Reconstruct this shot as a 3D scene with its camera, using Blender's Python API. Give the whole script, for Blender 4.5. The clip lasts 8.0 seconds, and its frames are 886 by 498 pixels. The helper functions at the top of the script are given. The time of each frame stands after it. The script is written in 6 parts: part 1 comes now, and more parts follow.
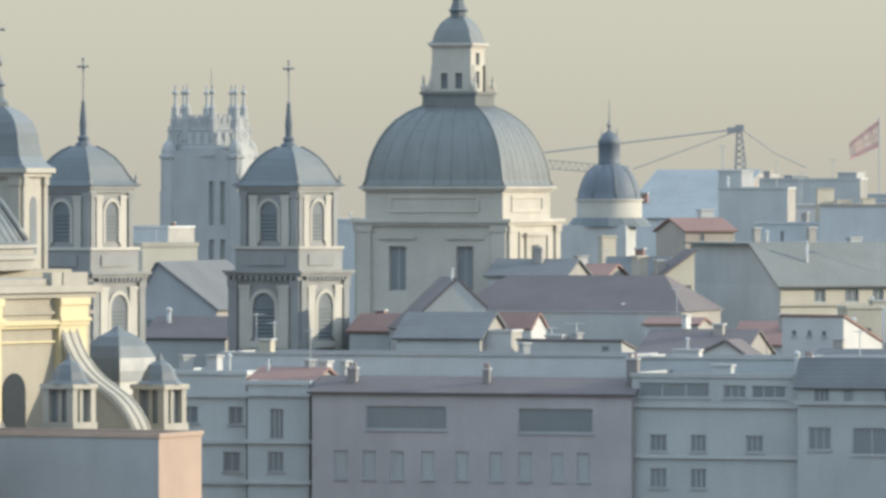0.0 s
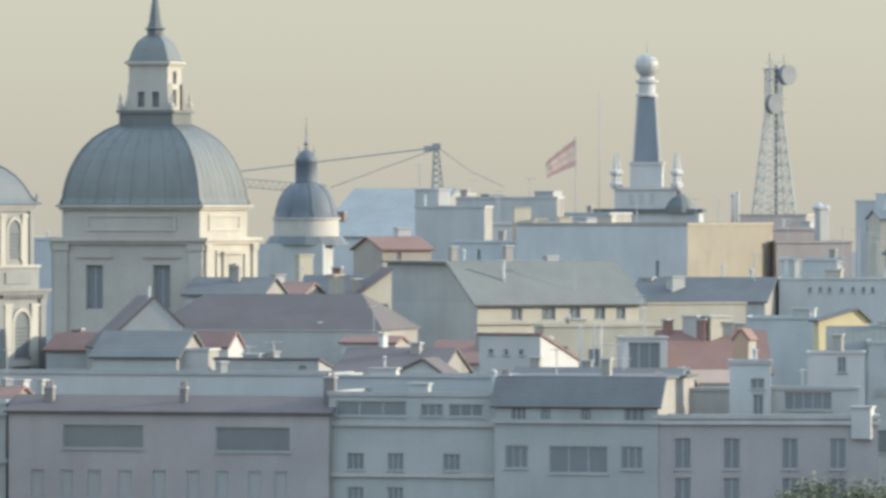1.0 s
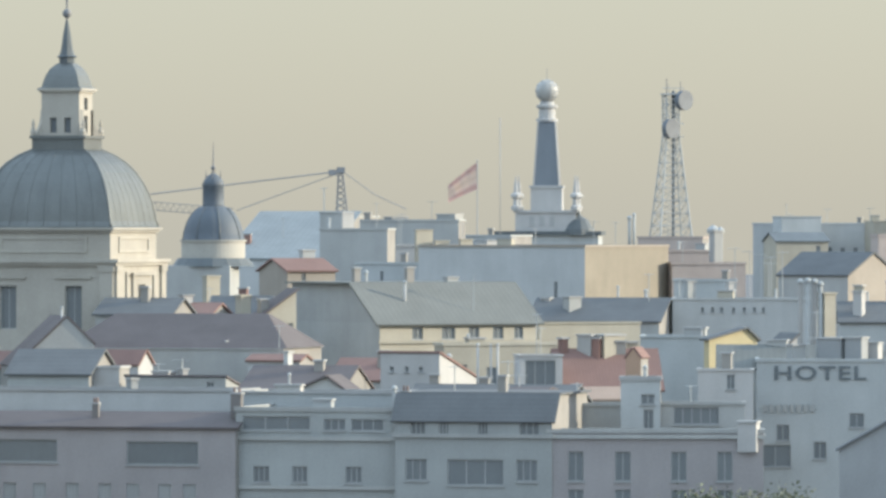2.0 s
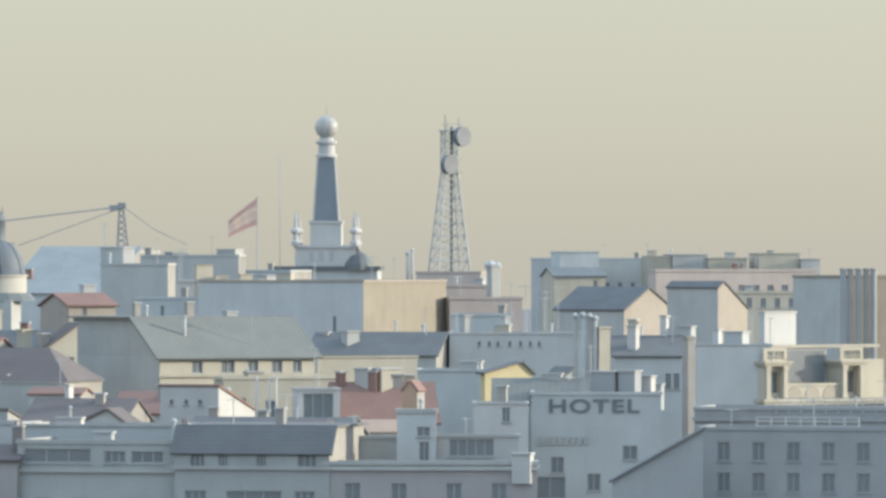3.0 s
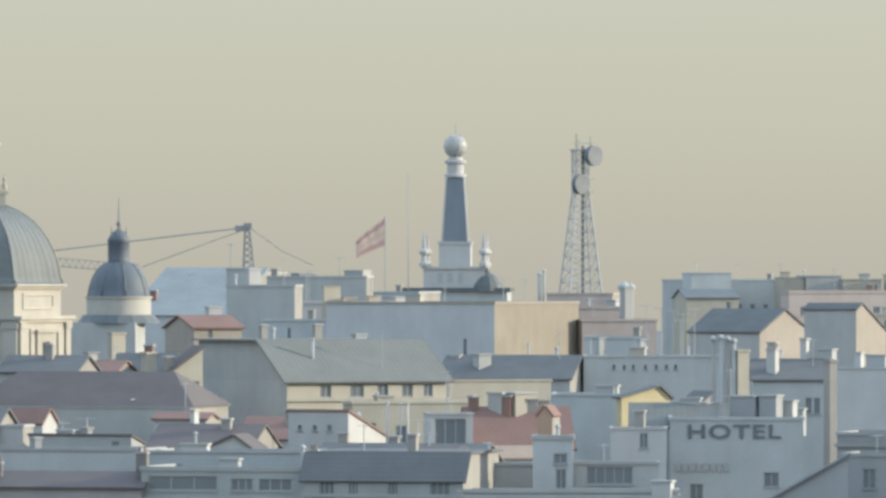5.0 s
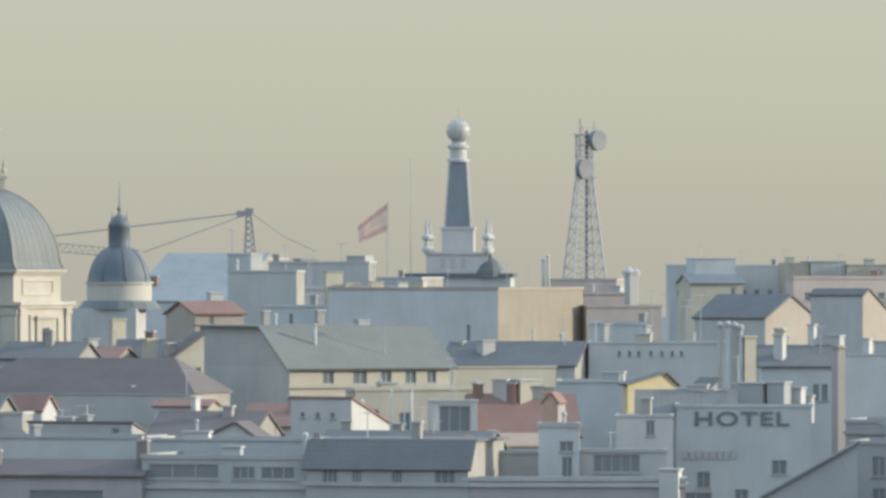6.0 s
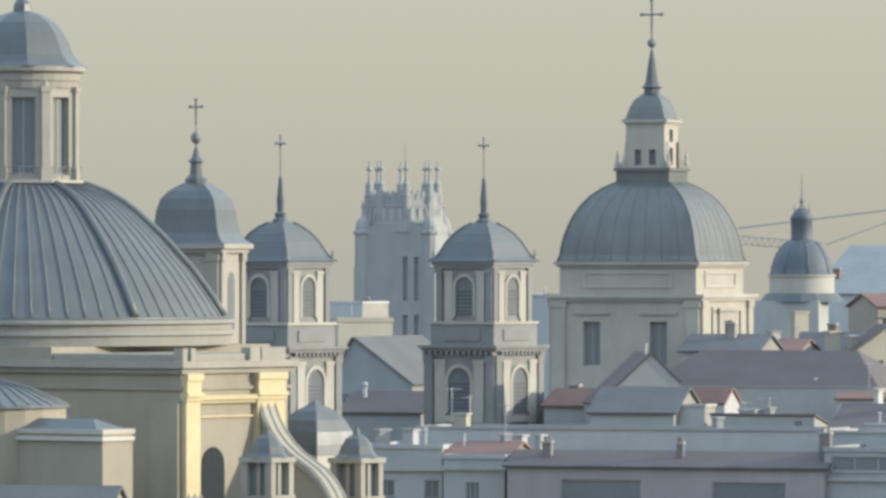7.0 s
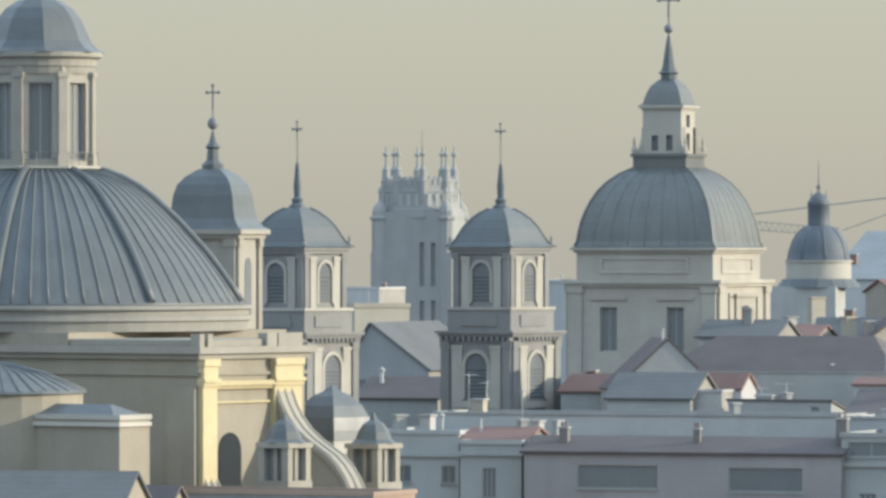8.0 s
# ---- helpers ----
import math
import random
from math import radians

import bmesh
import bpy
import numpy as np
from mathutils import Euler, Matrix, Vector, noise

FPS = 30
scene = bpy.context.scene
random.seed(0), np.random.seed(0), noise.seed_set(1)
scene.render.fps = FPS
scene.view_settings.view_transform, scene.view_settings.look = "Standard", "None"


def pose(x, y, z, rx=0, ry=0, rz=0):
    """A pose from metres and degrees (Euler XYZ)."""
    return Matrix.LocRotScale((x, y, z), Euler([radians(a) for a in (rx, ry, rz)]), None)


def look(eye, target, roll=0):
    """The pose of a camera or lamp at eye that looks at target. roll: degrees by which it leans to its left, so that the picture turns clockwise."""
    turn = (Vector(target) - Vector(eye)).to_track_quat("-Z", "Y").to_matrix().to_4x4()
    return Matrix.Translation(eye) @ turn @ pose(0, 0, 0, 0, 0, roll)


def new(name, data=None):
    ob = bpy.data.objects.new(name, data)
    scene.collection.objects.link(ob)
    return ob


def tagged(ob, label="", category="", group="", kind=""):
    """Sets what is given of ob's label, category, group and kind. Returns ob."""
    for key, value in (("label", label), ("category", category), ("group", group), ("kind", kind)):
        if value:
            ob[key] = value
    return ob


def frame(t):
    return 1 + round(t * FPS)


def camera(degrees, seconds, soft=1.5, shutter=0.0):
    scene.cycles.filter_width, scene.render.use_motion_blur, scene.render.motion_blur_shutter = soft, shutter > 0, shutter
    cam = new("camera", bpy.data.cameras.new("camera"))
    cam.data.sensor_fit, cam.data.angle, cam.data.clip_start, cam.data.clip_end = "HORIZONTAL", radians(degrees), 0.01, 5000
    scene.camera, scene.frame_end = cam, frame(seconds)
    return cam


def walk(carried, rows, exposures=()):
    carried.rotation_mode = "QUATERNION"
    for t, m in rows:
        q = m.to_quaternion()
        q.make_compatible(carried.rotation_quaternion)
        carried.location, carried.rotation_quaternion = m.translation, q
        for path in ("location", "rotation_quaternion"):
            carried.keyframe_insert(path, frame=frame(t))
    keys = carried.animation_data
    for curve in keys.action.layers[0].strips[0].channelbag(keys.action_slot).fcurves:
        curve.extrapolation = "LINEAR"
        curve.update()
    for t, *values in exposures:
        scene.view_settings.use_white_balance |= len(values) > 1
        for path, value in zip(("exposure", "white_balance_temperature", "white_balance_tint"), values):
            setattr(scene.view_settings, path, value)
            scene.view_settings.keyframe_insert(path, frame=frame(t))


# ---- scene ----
# ---- camera and its walk ----
cam = camera(7.0, 8.0, soft=3.0, shutter=0.2)
PATH = [
    (0.000, 0.00, 1.708, -0.496),
    (0.300, 0.00, 1.156, -0.486),
    (0.500, 0.00, 0.652, -0.459),
    (0.600, 0.00, 0.437, -0.452),
    (0.800, 0.00, -0.092, -0.412),
    (0.900, 0.00, -0.418, -0.394),
    (1.000, 0.00, -0.688, -0.349),
    (1.100, 0.00, -0.904, -0.326),
    (1.200, 0.00, -1.058, -0.319),
    (1.475, -7.86, -1.185, -0.268),
    (1.750, -15.72, -1.312, -0.216),
    (2.025, -23.58, -1.440, -0.165),
    (2.300, -31.44, -1.567, -0.113),
    (2.500, -31.44, -2.350, -0.027),
    (2.700, -31.44, -2.948, 0.085),
    (2.900, -31.44, -3.154, 0.103),
    (3.000, -31.44, -3.160, 0.107),
    (3.300, -31.44, -2.363, 0.157),
    (3.500, -31.44, -1.972, 0.240),
    (3.700, -31.44, -1.893, 0.277),
    (3.900, -31.44, -1.983, 0.322),
    (4.000, -31.44, -2.006, 0.328),
    (4.200, -31.44, -2.131, 0.298),
    (4.475, -24.94, -2.147, 0.291),
    (4.750, -18.44, -2.162, 0.283),
    (5.025, -11.94, -2.178, 0.276),
    (5.300, -5.44, -2.193, 0.268),
    (5.500, -5.44, -2.192, 0.182),
    (6.000, -5.44, -2.168, 0.162),
    (6.100, -5.44, -2.195, 0.166),
    (6.200, -5.44, -1.899, 0.072),
    (6.300, -5.44, -0.758, 0.052),
    (6.400, -5.44, 0.362, 0.063),
    (6.500, -5.44, 1.346, 0.070),
    (6.700, -5.44, 2.629, 0.139),
    (7.000, -5.44, 3.227, 0.103),
    (7.500, -5.44, 3.552, 0.031),
    (8.000, -5.44, 3.360, -0.011),
]
walk(cam, [(t, pose(0, back, 32.0, 90 + tilt, 0, yaw)) for t, back, yaw, tilt in PATH],
     exposures=[(0.0, 0.16), (1.2, 0.19), (2.3, 0.17), (4.2, 0.19), (5.3, 0.0), (6.0, -0.02), (8.0, -0.02)])
# ---- sky and sun ----
SUN_TURN, SUN_HIGH = 2.0, 14.0
world = bpy.data.worlds.new("hazy_sky")
scene.world = world
world.use_nodes = True
wn, wl = world.node_tree.nodes, world.node_tree.links
wn.clear()
sky = wn.new("ShaderNodeTexSky")
sky.sky_type, sky.sun_disc = "NISHITA", False
sky.sun_elevation, sky.sun_rotation = radians(SUN_HIGH), radians(90 - SUN_TURN)
sky.dust_density, sky.air_density = 1.0, 1.0
sky_light = wn.new("ShaderNodeBackground")
sky_light.inputs["Strength"].default_value = 0.05
wl.new(sky.outputs["Color"], sky_light.inputs["Color"])
# the warm haze over the roofs, clearing to a bright pale blue overhead
where = wn.new("ShaderNodeTexCoord")
split = wn.new("ShaderNodeSeparateXYZ")
wl.new(where.outputs["Generated"], split.inputs["Vector"])
ramp = wn.new("ShaderNodeValToRGB")
ramp.color_ramp.elements[0].position, ramp.color_ramp.elements[0].color = 0.0, (0.372, 0.37, 0.335, 1)
ramp.color_ramp.elements[1].position, ramp.color_ramp.elements[1].color = 1.0, (0.86, 1.12, 1.42, 1)
for place, colour in ((0.012, (0.372, 0.375, 0.34, 1)), (0.055, (0.40, 0.41, 0.375, 1)), (0.12, (0.68, 0.79, 0.87, 1)), (0.3, (0.97, 1.17, 1.38, 1))):
    ramp.color_ramp.elements.new(place).color = colour
wl.new(split.outputs["Z"], ramp.inputs["Fac"])
haze = wn.new("ShaderNodeBackground")
haze.inputs["Strength"].default_value = 1.0
wl.new(ramp.outputs["Color"], haze.inputs["Color"])
both = wn.new("ShaderNodeAddShader")
wl.new(sky_light.outputs["Background"], both.inputs[0])
wl.new(haze.outputs["Background"], both.inputs[1])
wl.new(both.outputs["Shader"], wn.new("ShaderNodeOutputWorld").inputs["Surface"])
sun = new("sun", bpy.data.lights.new("sun", "SUN"))
sun.data.energy, sun.data.angle, sun.data.color = 5.2, radians(1.0), (1.0, 0.89, 0.70)
toward = Vector((math.cos(radians(SUN_TURN)) * math.cos(radians(SUN_HIGH)), math.sin(radians(SUN_TURN)) * math.cos(radians(SUN_HIGH)), math.sin(radians(SUN_HIGH))))
sun.matrix_basis = look(toward * 100, (0, 0, 0))

# ---- helpers of this scene ----
def part(name, bm, material, parent, label="", at=None):
    me = bpy.data.meshes.new(name)
    if name in ("wall", "facade", "end_wall", "body", "shaft", "lantern"):
        bmesh.ops.remove_doubles(bm, verts=bm.verts, dist=0.0005)
    bmesh.ops.recalc_face_normals(bm, faces=bm.faces)
    bm.to_mesh(me)
    bm.free()
    me.materials.append(material)
    return piece(name, me, parent, label, at)


def piece(name, me, parent, label="", at=None):
    ob = new(name, me)
    ob.parent = parent
    if at is not None:
        ob.matrix_basis = at
    if label:
        ob["label"] = label
    return ob


def thing(name, label, category, m, group="", kind=""):
    ob = new(name)
    ob.empty_display_size = 0.5
    ob.matrix_basis = m
    return tagged(ob, label, category, group, kind)


def box(bm, x0, x1, y0, y1, z0, z1, taper=0.0):
    lo = [bm.verts.new(p) for p in ((x0, y0, z0), (x1, y0, z0), (x1, y1, z0), (x0, y1, z0))]
    t = taper
    hi = [bm.verts.new(p) for p in ((x0 + t, y0 + t, z1), (x1 - t, y0 + t, z1), (x1 - t, y1 - t, z1), (x0 + t, y1 - t, z1))]
    bm.faces.new(lo[::-1])
    bm.faces.new(hi)
    for i in range(4):
        j = (i + 1) % 4
        bm.faces.new((lo[i], lo[j], hi[j], hi[i]))


def boxes(*rows):
    bm = bmesh.new()
    for r in rows:
        box(bm, *r)
    return bm


def loft(bm, n, profile, turn=0.0, smooth=False, cx=0.0, cy=0.0, cap=True):
    """Rings of n corners; profile: rows of (apothem, height)."""
    k = 1 / math.cos(math.pi / n)
    rings = []
    for r, z in profile:
        rings.append([bm.verts.new((cx + r * k * math.cos(turn + 2 * math.pi * (i + 0.5) / n),
                                    cy + r * k * math.sin(turn + 2 * math.pi * (i + 0.5) / n), z)) for i in range(n)])
    for a, b in zip(rings, rings[1:]):
        for i in range(n):
            f = bm.faces.new((a[i], a[(i + 1) % n], b[(i + 1) % n], b[i]))
            f.smooth = smooth
    if cap:
        bm.faces.new(rings[0][::-1])
        bm.faces.new(rings[-1])
    return bm


def rod(bm, a, b, r, n=6, r2=None):
    a, b = Vector(a), Vector(b)
    q = (b - a).to_track_quat("Z", "Y").to_matrix()
    r2 = r if r2 is None else r2
    lo = [bm.verts.new(a + q @ Vector((r * math.cos(2 * math.pi * i / n), r * math.sin(2 * math.pi * i / n), 0))) for i in range(n)]
    hi = [bm.verts.new(b + q @ Vector((r2 * math.cos(2 * math.pi * i / n), r2 * math.sin(2 * math.pi * i / n), 0))) for i in range(n)]
    for i in range(n):
        j = (i + 1) % n
        bm.faces.new((lo[i], lo[j], hi[j], hi[i]))
    bm.faces.new(lo[::-1])
    bm.faces.new(hi)


def sweep(bm, pts, r, n=6):
    """One unbroken round bar along the points."""
    pts = [Vector(p) for p in pts]
    rings = []
    for i, p in enumerate(pts):
        way = (pts[min(i + 1, len(pts) - 1)] - pts[max(i - 1, 0)]).normalized()
        q = way.to_track_quat("Z", "Y").to_matrix()
        rings.append([bm.verts.new(p + q @ Vector((r * math.cos(2 * math.pi * k / n), r * math.sin(2 * math.pi * k / n), 0))) for k in range(n)])
    for a, b in zip(rings, rings[1:]):
        for k in range(n):
            bm.faces.new((a[k], a[(k + 1) % n], b[(k + 1) % n], b[k])).smooth = True
    bm.faces.new(rings[0][::-1])
    bm.faces.new(rings[-1])
    return bm


def slab(bm, pts, off):
    """A prism: the polygon pts and the same polygon moved by off."""
    off = Vector(off)
    a = [bm.verts.new(p) for p in pts]
    b = [bm.verts.new(Vector(p) + off) for p in pts]
    n = len(pts)
    bm.faces.new(a[::-1])
    bm.faces.new(b)
    for i in range(n):
        bm.faces.new((a[i], a[(i + 1) % n], b[(i + 1) % n], b[i]))


def ball(bm, r, c, seg=16, rings=10, squash=1.0):
    g = bmesh.ops.create_uvsphere(bm, u_segments=seg, v_segments=rings, radius=r)
    for v in g["verts"]:
        v.co = Vector((v.co.x, v.co.y, v.co.z * squash)) + Vector(c)
        for f in v.link_faces:
            f.smooth = True


def facade(bm, w, h, holes, m, reveal=0.22):
    """A wall face w wide and h high with real openings; local x along it, z up, looking to -y."""
    xs = sorted({-w / 2, w / 2, *[round(a - c / 2, 4) for a, b, c, d in holes], *[round(a + c / 2, 4) for a, b, c, d in holes]})
    zs = sorted({0.0, h, *[round(b, 4) for a, b, c, d in holes], *[round(b + d, 4) for a, b, c, d in holes]})
    xs, zs = [x for x in xs if abs(x) <= w / 2 + 1e-6], [z for z in zs if 0 <= z <= h + 1e-6]
    grid = {}

    def vert(x, z):
        if (x, z) not in grid:
            grid[x, z] = bm.verts.new(m @ Vector((x, 0, z)))
        return grid[x, z]
    for x0, x1 in zip(xs, xs[1:]):
        for z0, z1 in zip(zs, zs[1:]):
            cx, cz = (x0 + x1) / 2, (z0 + z1) / 2
            if not any(abs(cx - a) < c / 2 and b < cz < b + d for a, b, c, d in holes):
                bm.faces.new((vert(x0, z0), vert(x1, z0), vert(x1, z1), vert(x0, z1)))
    for a, b, c, d in holes:
        f = [Vector((a - c / 2, 0, b)), Vector((a + c / 2, 0, b)), Vector((a + c / 2, 0, b + d)), Vector((a - c / 2, 0, b + d))]
        k = [p + Vector((0, reveal, 0)) for p in f]
        fv, kv = [bm.verts.new(m @ p) for p in f], [bm.verts.new(m @ p) for p in k]
        for i in range(4):
            j = (i + 1) % 4
            bm.faces.new((fv[i], fv[j], kv[j], kv[i]))


WINDOWS = {}


def window(parent, w, h, at, frame_mat, glass_mat, bars=1, sill=True):
    """A window with its frame, pane and sill, standing in an opening of the wall."""
    key = (round(w, 2), round(h, 2), frame_mat.name, glass_mat.name, bars, sill)
    if key not in WINDOWS:
        t = min(0.09, w * 0.12)
        xs = [-w / 2, -w / 2 + t]
        for i in range(bars):
            x = -w / 2 + w * (i + 1) / (bars + 1)
            xs += [x - t / 2, x + t / 2]
        xs += [w / 2 - t, w / 2]
        zs = [0, t, h - t, h]
        fr = bmesh.new()
        grid = [[fr.verts.new((x, 0.1, z)) for z in zs] for x in xs]
        for i in range(len(xs) - 1):
            for j in range(3):
                if i % 2 == 0 or j != 1:
                    fr.faces.new((grid[i][j], grid[i + 1][j], grid[i + 1][j + 1], grid[i][j + 1]))
        solid = bmesh.ops.extrude_face_region(fr, geom=fr.faces[:])
        for v in solid["geom"]:
            if isinstance(v, bmesh.types.BMVert):
                v.co.y += 0.1
        bmesh.ops.recalc_face_normals(fr, faces=fr.faces)
        me = bpy.data.meshes.new("window")
        fr.to_mesh(me), fr.free()
        me.materials.append(frame_mat)
        sb = boxes((-w / 2 - 0.1, w / 2 + 0.1, -0.12, 0.1, -0.12, 0))
        sm = bpy.data.meshes.new("sill")
        sb.to_mesh(sm), sb.free()
        sm.materials.append(frame_mat)
        pb = boxes((-w / 2, w / 2, 0.16, 0.21, 0, h))
        pm = bpy.data.meshes.new("pane")
        pb.to_mesh(pm), pb.free()
        pm.materials.append(glass_mat)
        WINDOWS[key] = me, pm, sm
    me, pm, sm = WINDOWS[key]
    ob = piece("window", me, parent, at=at)
    piece("pane", pm, ob)
    if sill:
        piece("sill", sm, ob)
    return ob


SIDES = {"front": 0, "right": 90, "back": 180, "left": -90}


def house(name, label, x, y, rz, w, d, profile, wall, roof, axis="x", front=(), right=(), left=(), bands=(), over=0.3,
          thick=0.18, chimneys=(), parapet=0.0, trim=None, category="house", frame_mat=None, glass_mat=None, roof_label="", bars=1, base=0.0, faces={}, curtain=None):
    """A house on the ground: its origin is the middle of its front at ground level.
    profile: roof line as (place, height), front to back (axis x) or left to right (axis y)."""
    frame_mat, glass_mat, trim = frame_mat or M_FRAME, glass_mat or M_GLASS, trim or wall
    root = thing(name, label, category, pose(x, y, base, 0, 0, rz))
    bm = bmesh.new()
    zs = [z for _, z in profile]
    low = min(zs[0], zs[-1])
    high = {"x": {"front": zs[0], "back": zs[-1], "left": low, "right": low},
            "y": {"left": zs[0], "right": zs[-1], "front": low, "back": low}}[axis]
    place = {"front": pose(0, 0, 0), "right": pose(w / 2, d / 2, 0, 0, 0, 90), "back": pose(0, d, 0, 0, 0, 180), "left": pose(-w / 2, d / 2, 0, 0, 0, -90)}
    holes = {"front": front, "right": right, "left": left, "back": ()}
    for side in place:
        wide = w if side in ("front", "back") else d
        own = bmesh.new() if side in faces else bm
        facade(own, wide, high[side], [q for q in holes[side] if q[1] + q[3] < high[side] - 0.05 and abs(q[0]) + q[2] / 2 < wide / 2 - 0.05], place[side])
        if side in faces:
            part("end_wall" if side != "front" else "facade", own, faces[side], root)
    if max(zs) - low > 0.01:
        for end in (-1, 1):
            if axis == "x":
                pts = [(end * w / 2, p, z) for p, z in profile] + [(end * w / 2, d, low), (end * w / 2, 0, low)]
            else:
                yy = 0 if end < 0 else d
                pts = [(p, yy, z) for p, z in profile] + [(w / 2, yy, low), (-w / 2, yy, low)]
            clean = []
            for q in pts:
                if not clean or (Vector(q) - Vector(clean[-1])).length > 1e-4:
                    clean.append(q)
            if (Vector(clean[0]) - Vector(clean[-1])).length < 1e-4:
                clean.pop()
            if len(clean) > 2:
                side = ("left" if end < 0 else "right") if axis == "x" else ("front" if end < 0 else "back")
                if side in faces:
                    own = bmesh.new()
                    own.faces.new([own.verts.new(q) for q in clean])
                    part("gable", own, faces[side], root)
                    continue
                bm.faces.new([bm.verts.new(q) for q in clean])
    part("wall", bm, wall, root)
    for side in ("front", "right", "left"):
        wide = w if side == "front" else d
        for a, b, c, e in holes[side]:
            if b + e < high[side] - 0.05 and abs(a) + c / 2 < wide / 2 - 0.05:
                window(root, c, e, place[side] @ pose(a, 0, b), frame_mat, curtain if curtain and c < 1.6 else glass_mat, bars if c < 3 or not curtain else 0)
    rb = bmesh.new()
    if parapet > 0:
        z = zs[0]
        box(rb, -w / 2 + 0.3, w / 2 - 0.3, 0.3, d - 0.3, z - 0.3, z + 0.02)
        part("roof", rb, roof, root, roof_label)
        cb = boxes((-w / 2 - 0.12, w / 2 + 0.12, -0.12, 0.25, z, z + parapet), (-w / 2 - 0.12, w / 2 + 0.12, d - 0.25, d + 0.12, z, z + parapet),
                   (-w / 2 - 0.12, -w / 2 + 0.25, 0.25, d - 0.25, z, z + parapet), (w / 2 - 0.25, w / 2 + 0.12, 0.25, d - 0.25, z, z + parapet))
        part("parapet", cb, trim, root)
    else:
        n = len(profile)
        for i in range(n - 1):
            (p0, z0), (p1, z1) = profile[i], profile[i + 1]
            L = math.hypot(p1 - p0, z1 - z0)
            if L < 0.05 or abs(p1 - p0) < 0.02:
                continue
            ux, uz = (p1 - p0) / L, (z1 - z0) / L
            a0 = over if i == 0 else 0.0
            a1 = over if i == n - 2 else 0.0
            q0, q1 = (p0 - ux * a0, z0 - uz * a0 + 0.02), (p1 + ux * a1, z1 + uz * a1 + 0.02)
            nx, nz = -uz * thick, ux * thick
            poly = (q0, q1, (q1[0] + nx, q1[1] + nz), (q0[0] + nx, q0[1] + nz))
            if axis == "x":
                slab(rb, [(-w / 2 - over, p, z) for p, z in poly], (w + 2 * over, 0, 0))
            else:
                slab(rb, [(p, -over, z) for p, z in poly], (0, d + 2 * over, 0))
        part("roof", rb, roof, root, roof_label)
    for z in bands:
        part("cornice", boxes((-w / 2 - 0.2, w / 2 + 0.2, -0.25, 0, z, z + 0.3), (w / 2, w / 2 + 0.2, 0, d, z, z + 0.3)), trim, root)
    for cx, cy, cz, cw, ch in chimneys:
        chimney(root, cx, cy, cz, cw, ch)
    return root


def chimney(root, x, y, z, w, h, material=None):
    c = part("chimney", boxes((x - w / 2, x + w / 2, y - w * 0.4, y + w * 0.4, z, z + h)), material or M_CHIMNEY, root)
    part("cap", boxes((x - w / 2 - 0.08, x + w / 2 + 0.08, y - w * 0.4 - 0.08, y + w * 0.4 + 0.08, z + h, z + h + 0.14)), M_TRIM, c)
    pots = bmesh.new()
    for k in (-0.25, 0.25):
        loft(pots, 8, [(0.11, z + h + 0.14), (0.09, z + h + 0.55)], cx=x + k * w, cy=y)
    part("chimney_pots", pots, M_CLAY, c)


def grid_holes(xs, zs, w, h):
    return [(x, z, w, h) for z in zs for x in xs]


def arch(bm, x, y, z0, w, h, t, n=10):
    """A round-headed slab, w wide and h high to its crown, t thick along y."""
    r = w / 2
    pts = [(x - r, y, z0), (x + r, y, z0)] + [(x + r * math.cos(math.pi * i / n), y, z0 + h - r + r * math.sin(math.pi * i / n)) for i in range(n + 1)]
    slab(bm, pts, (0, t, 0))


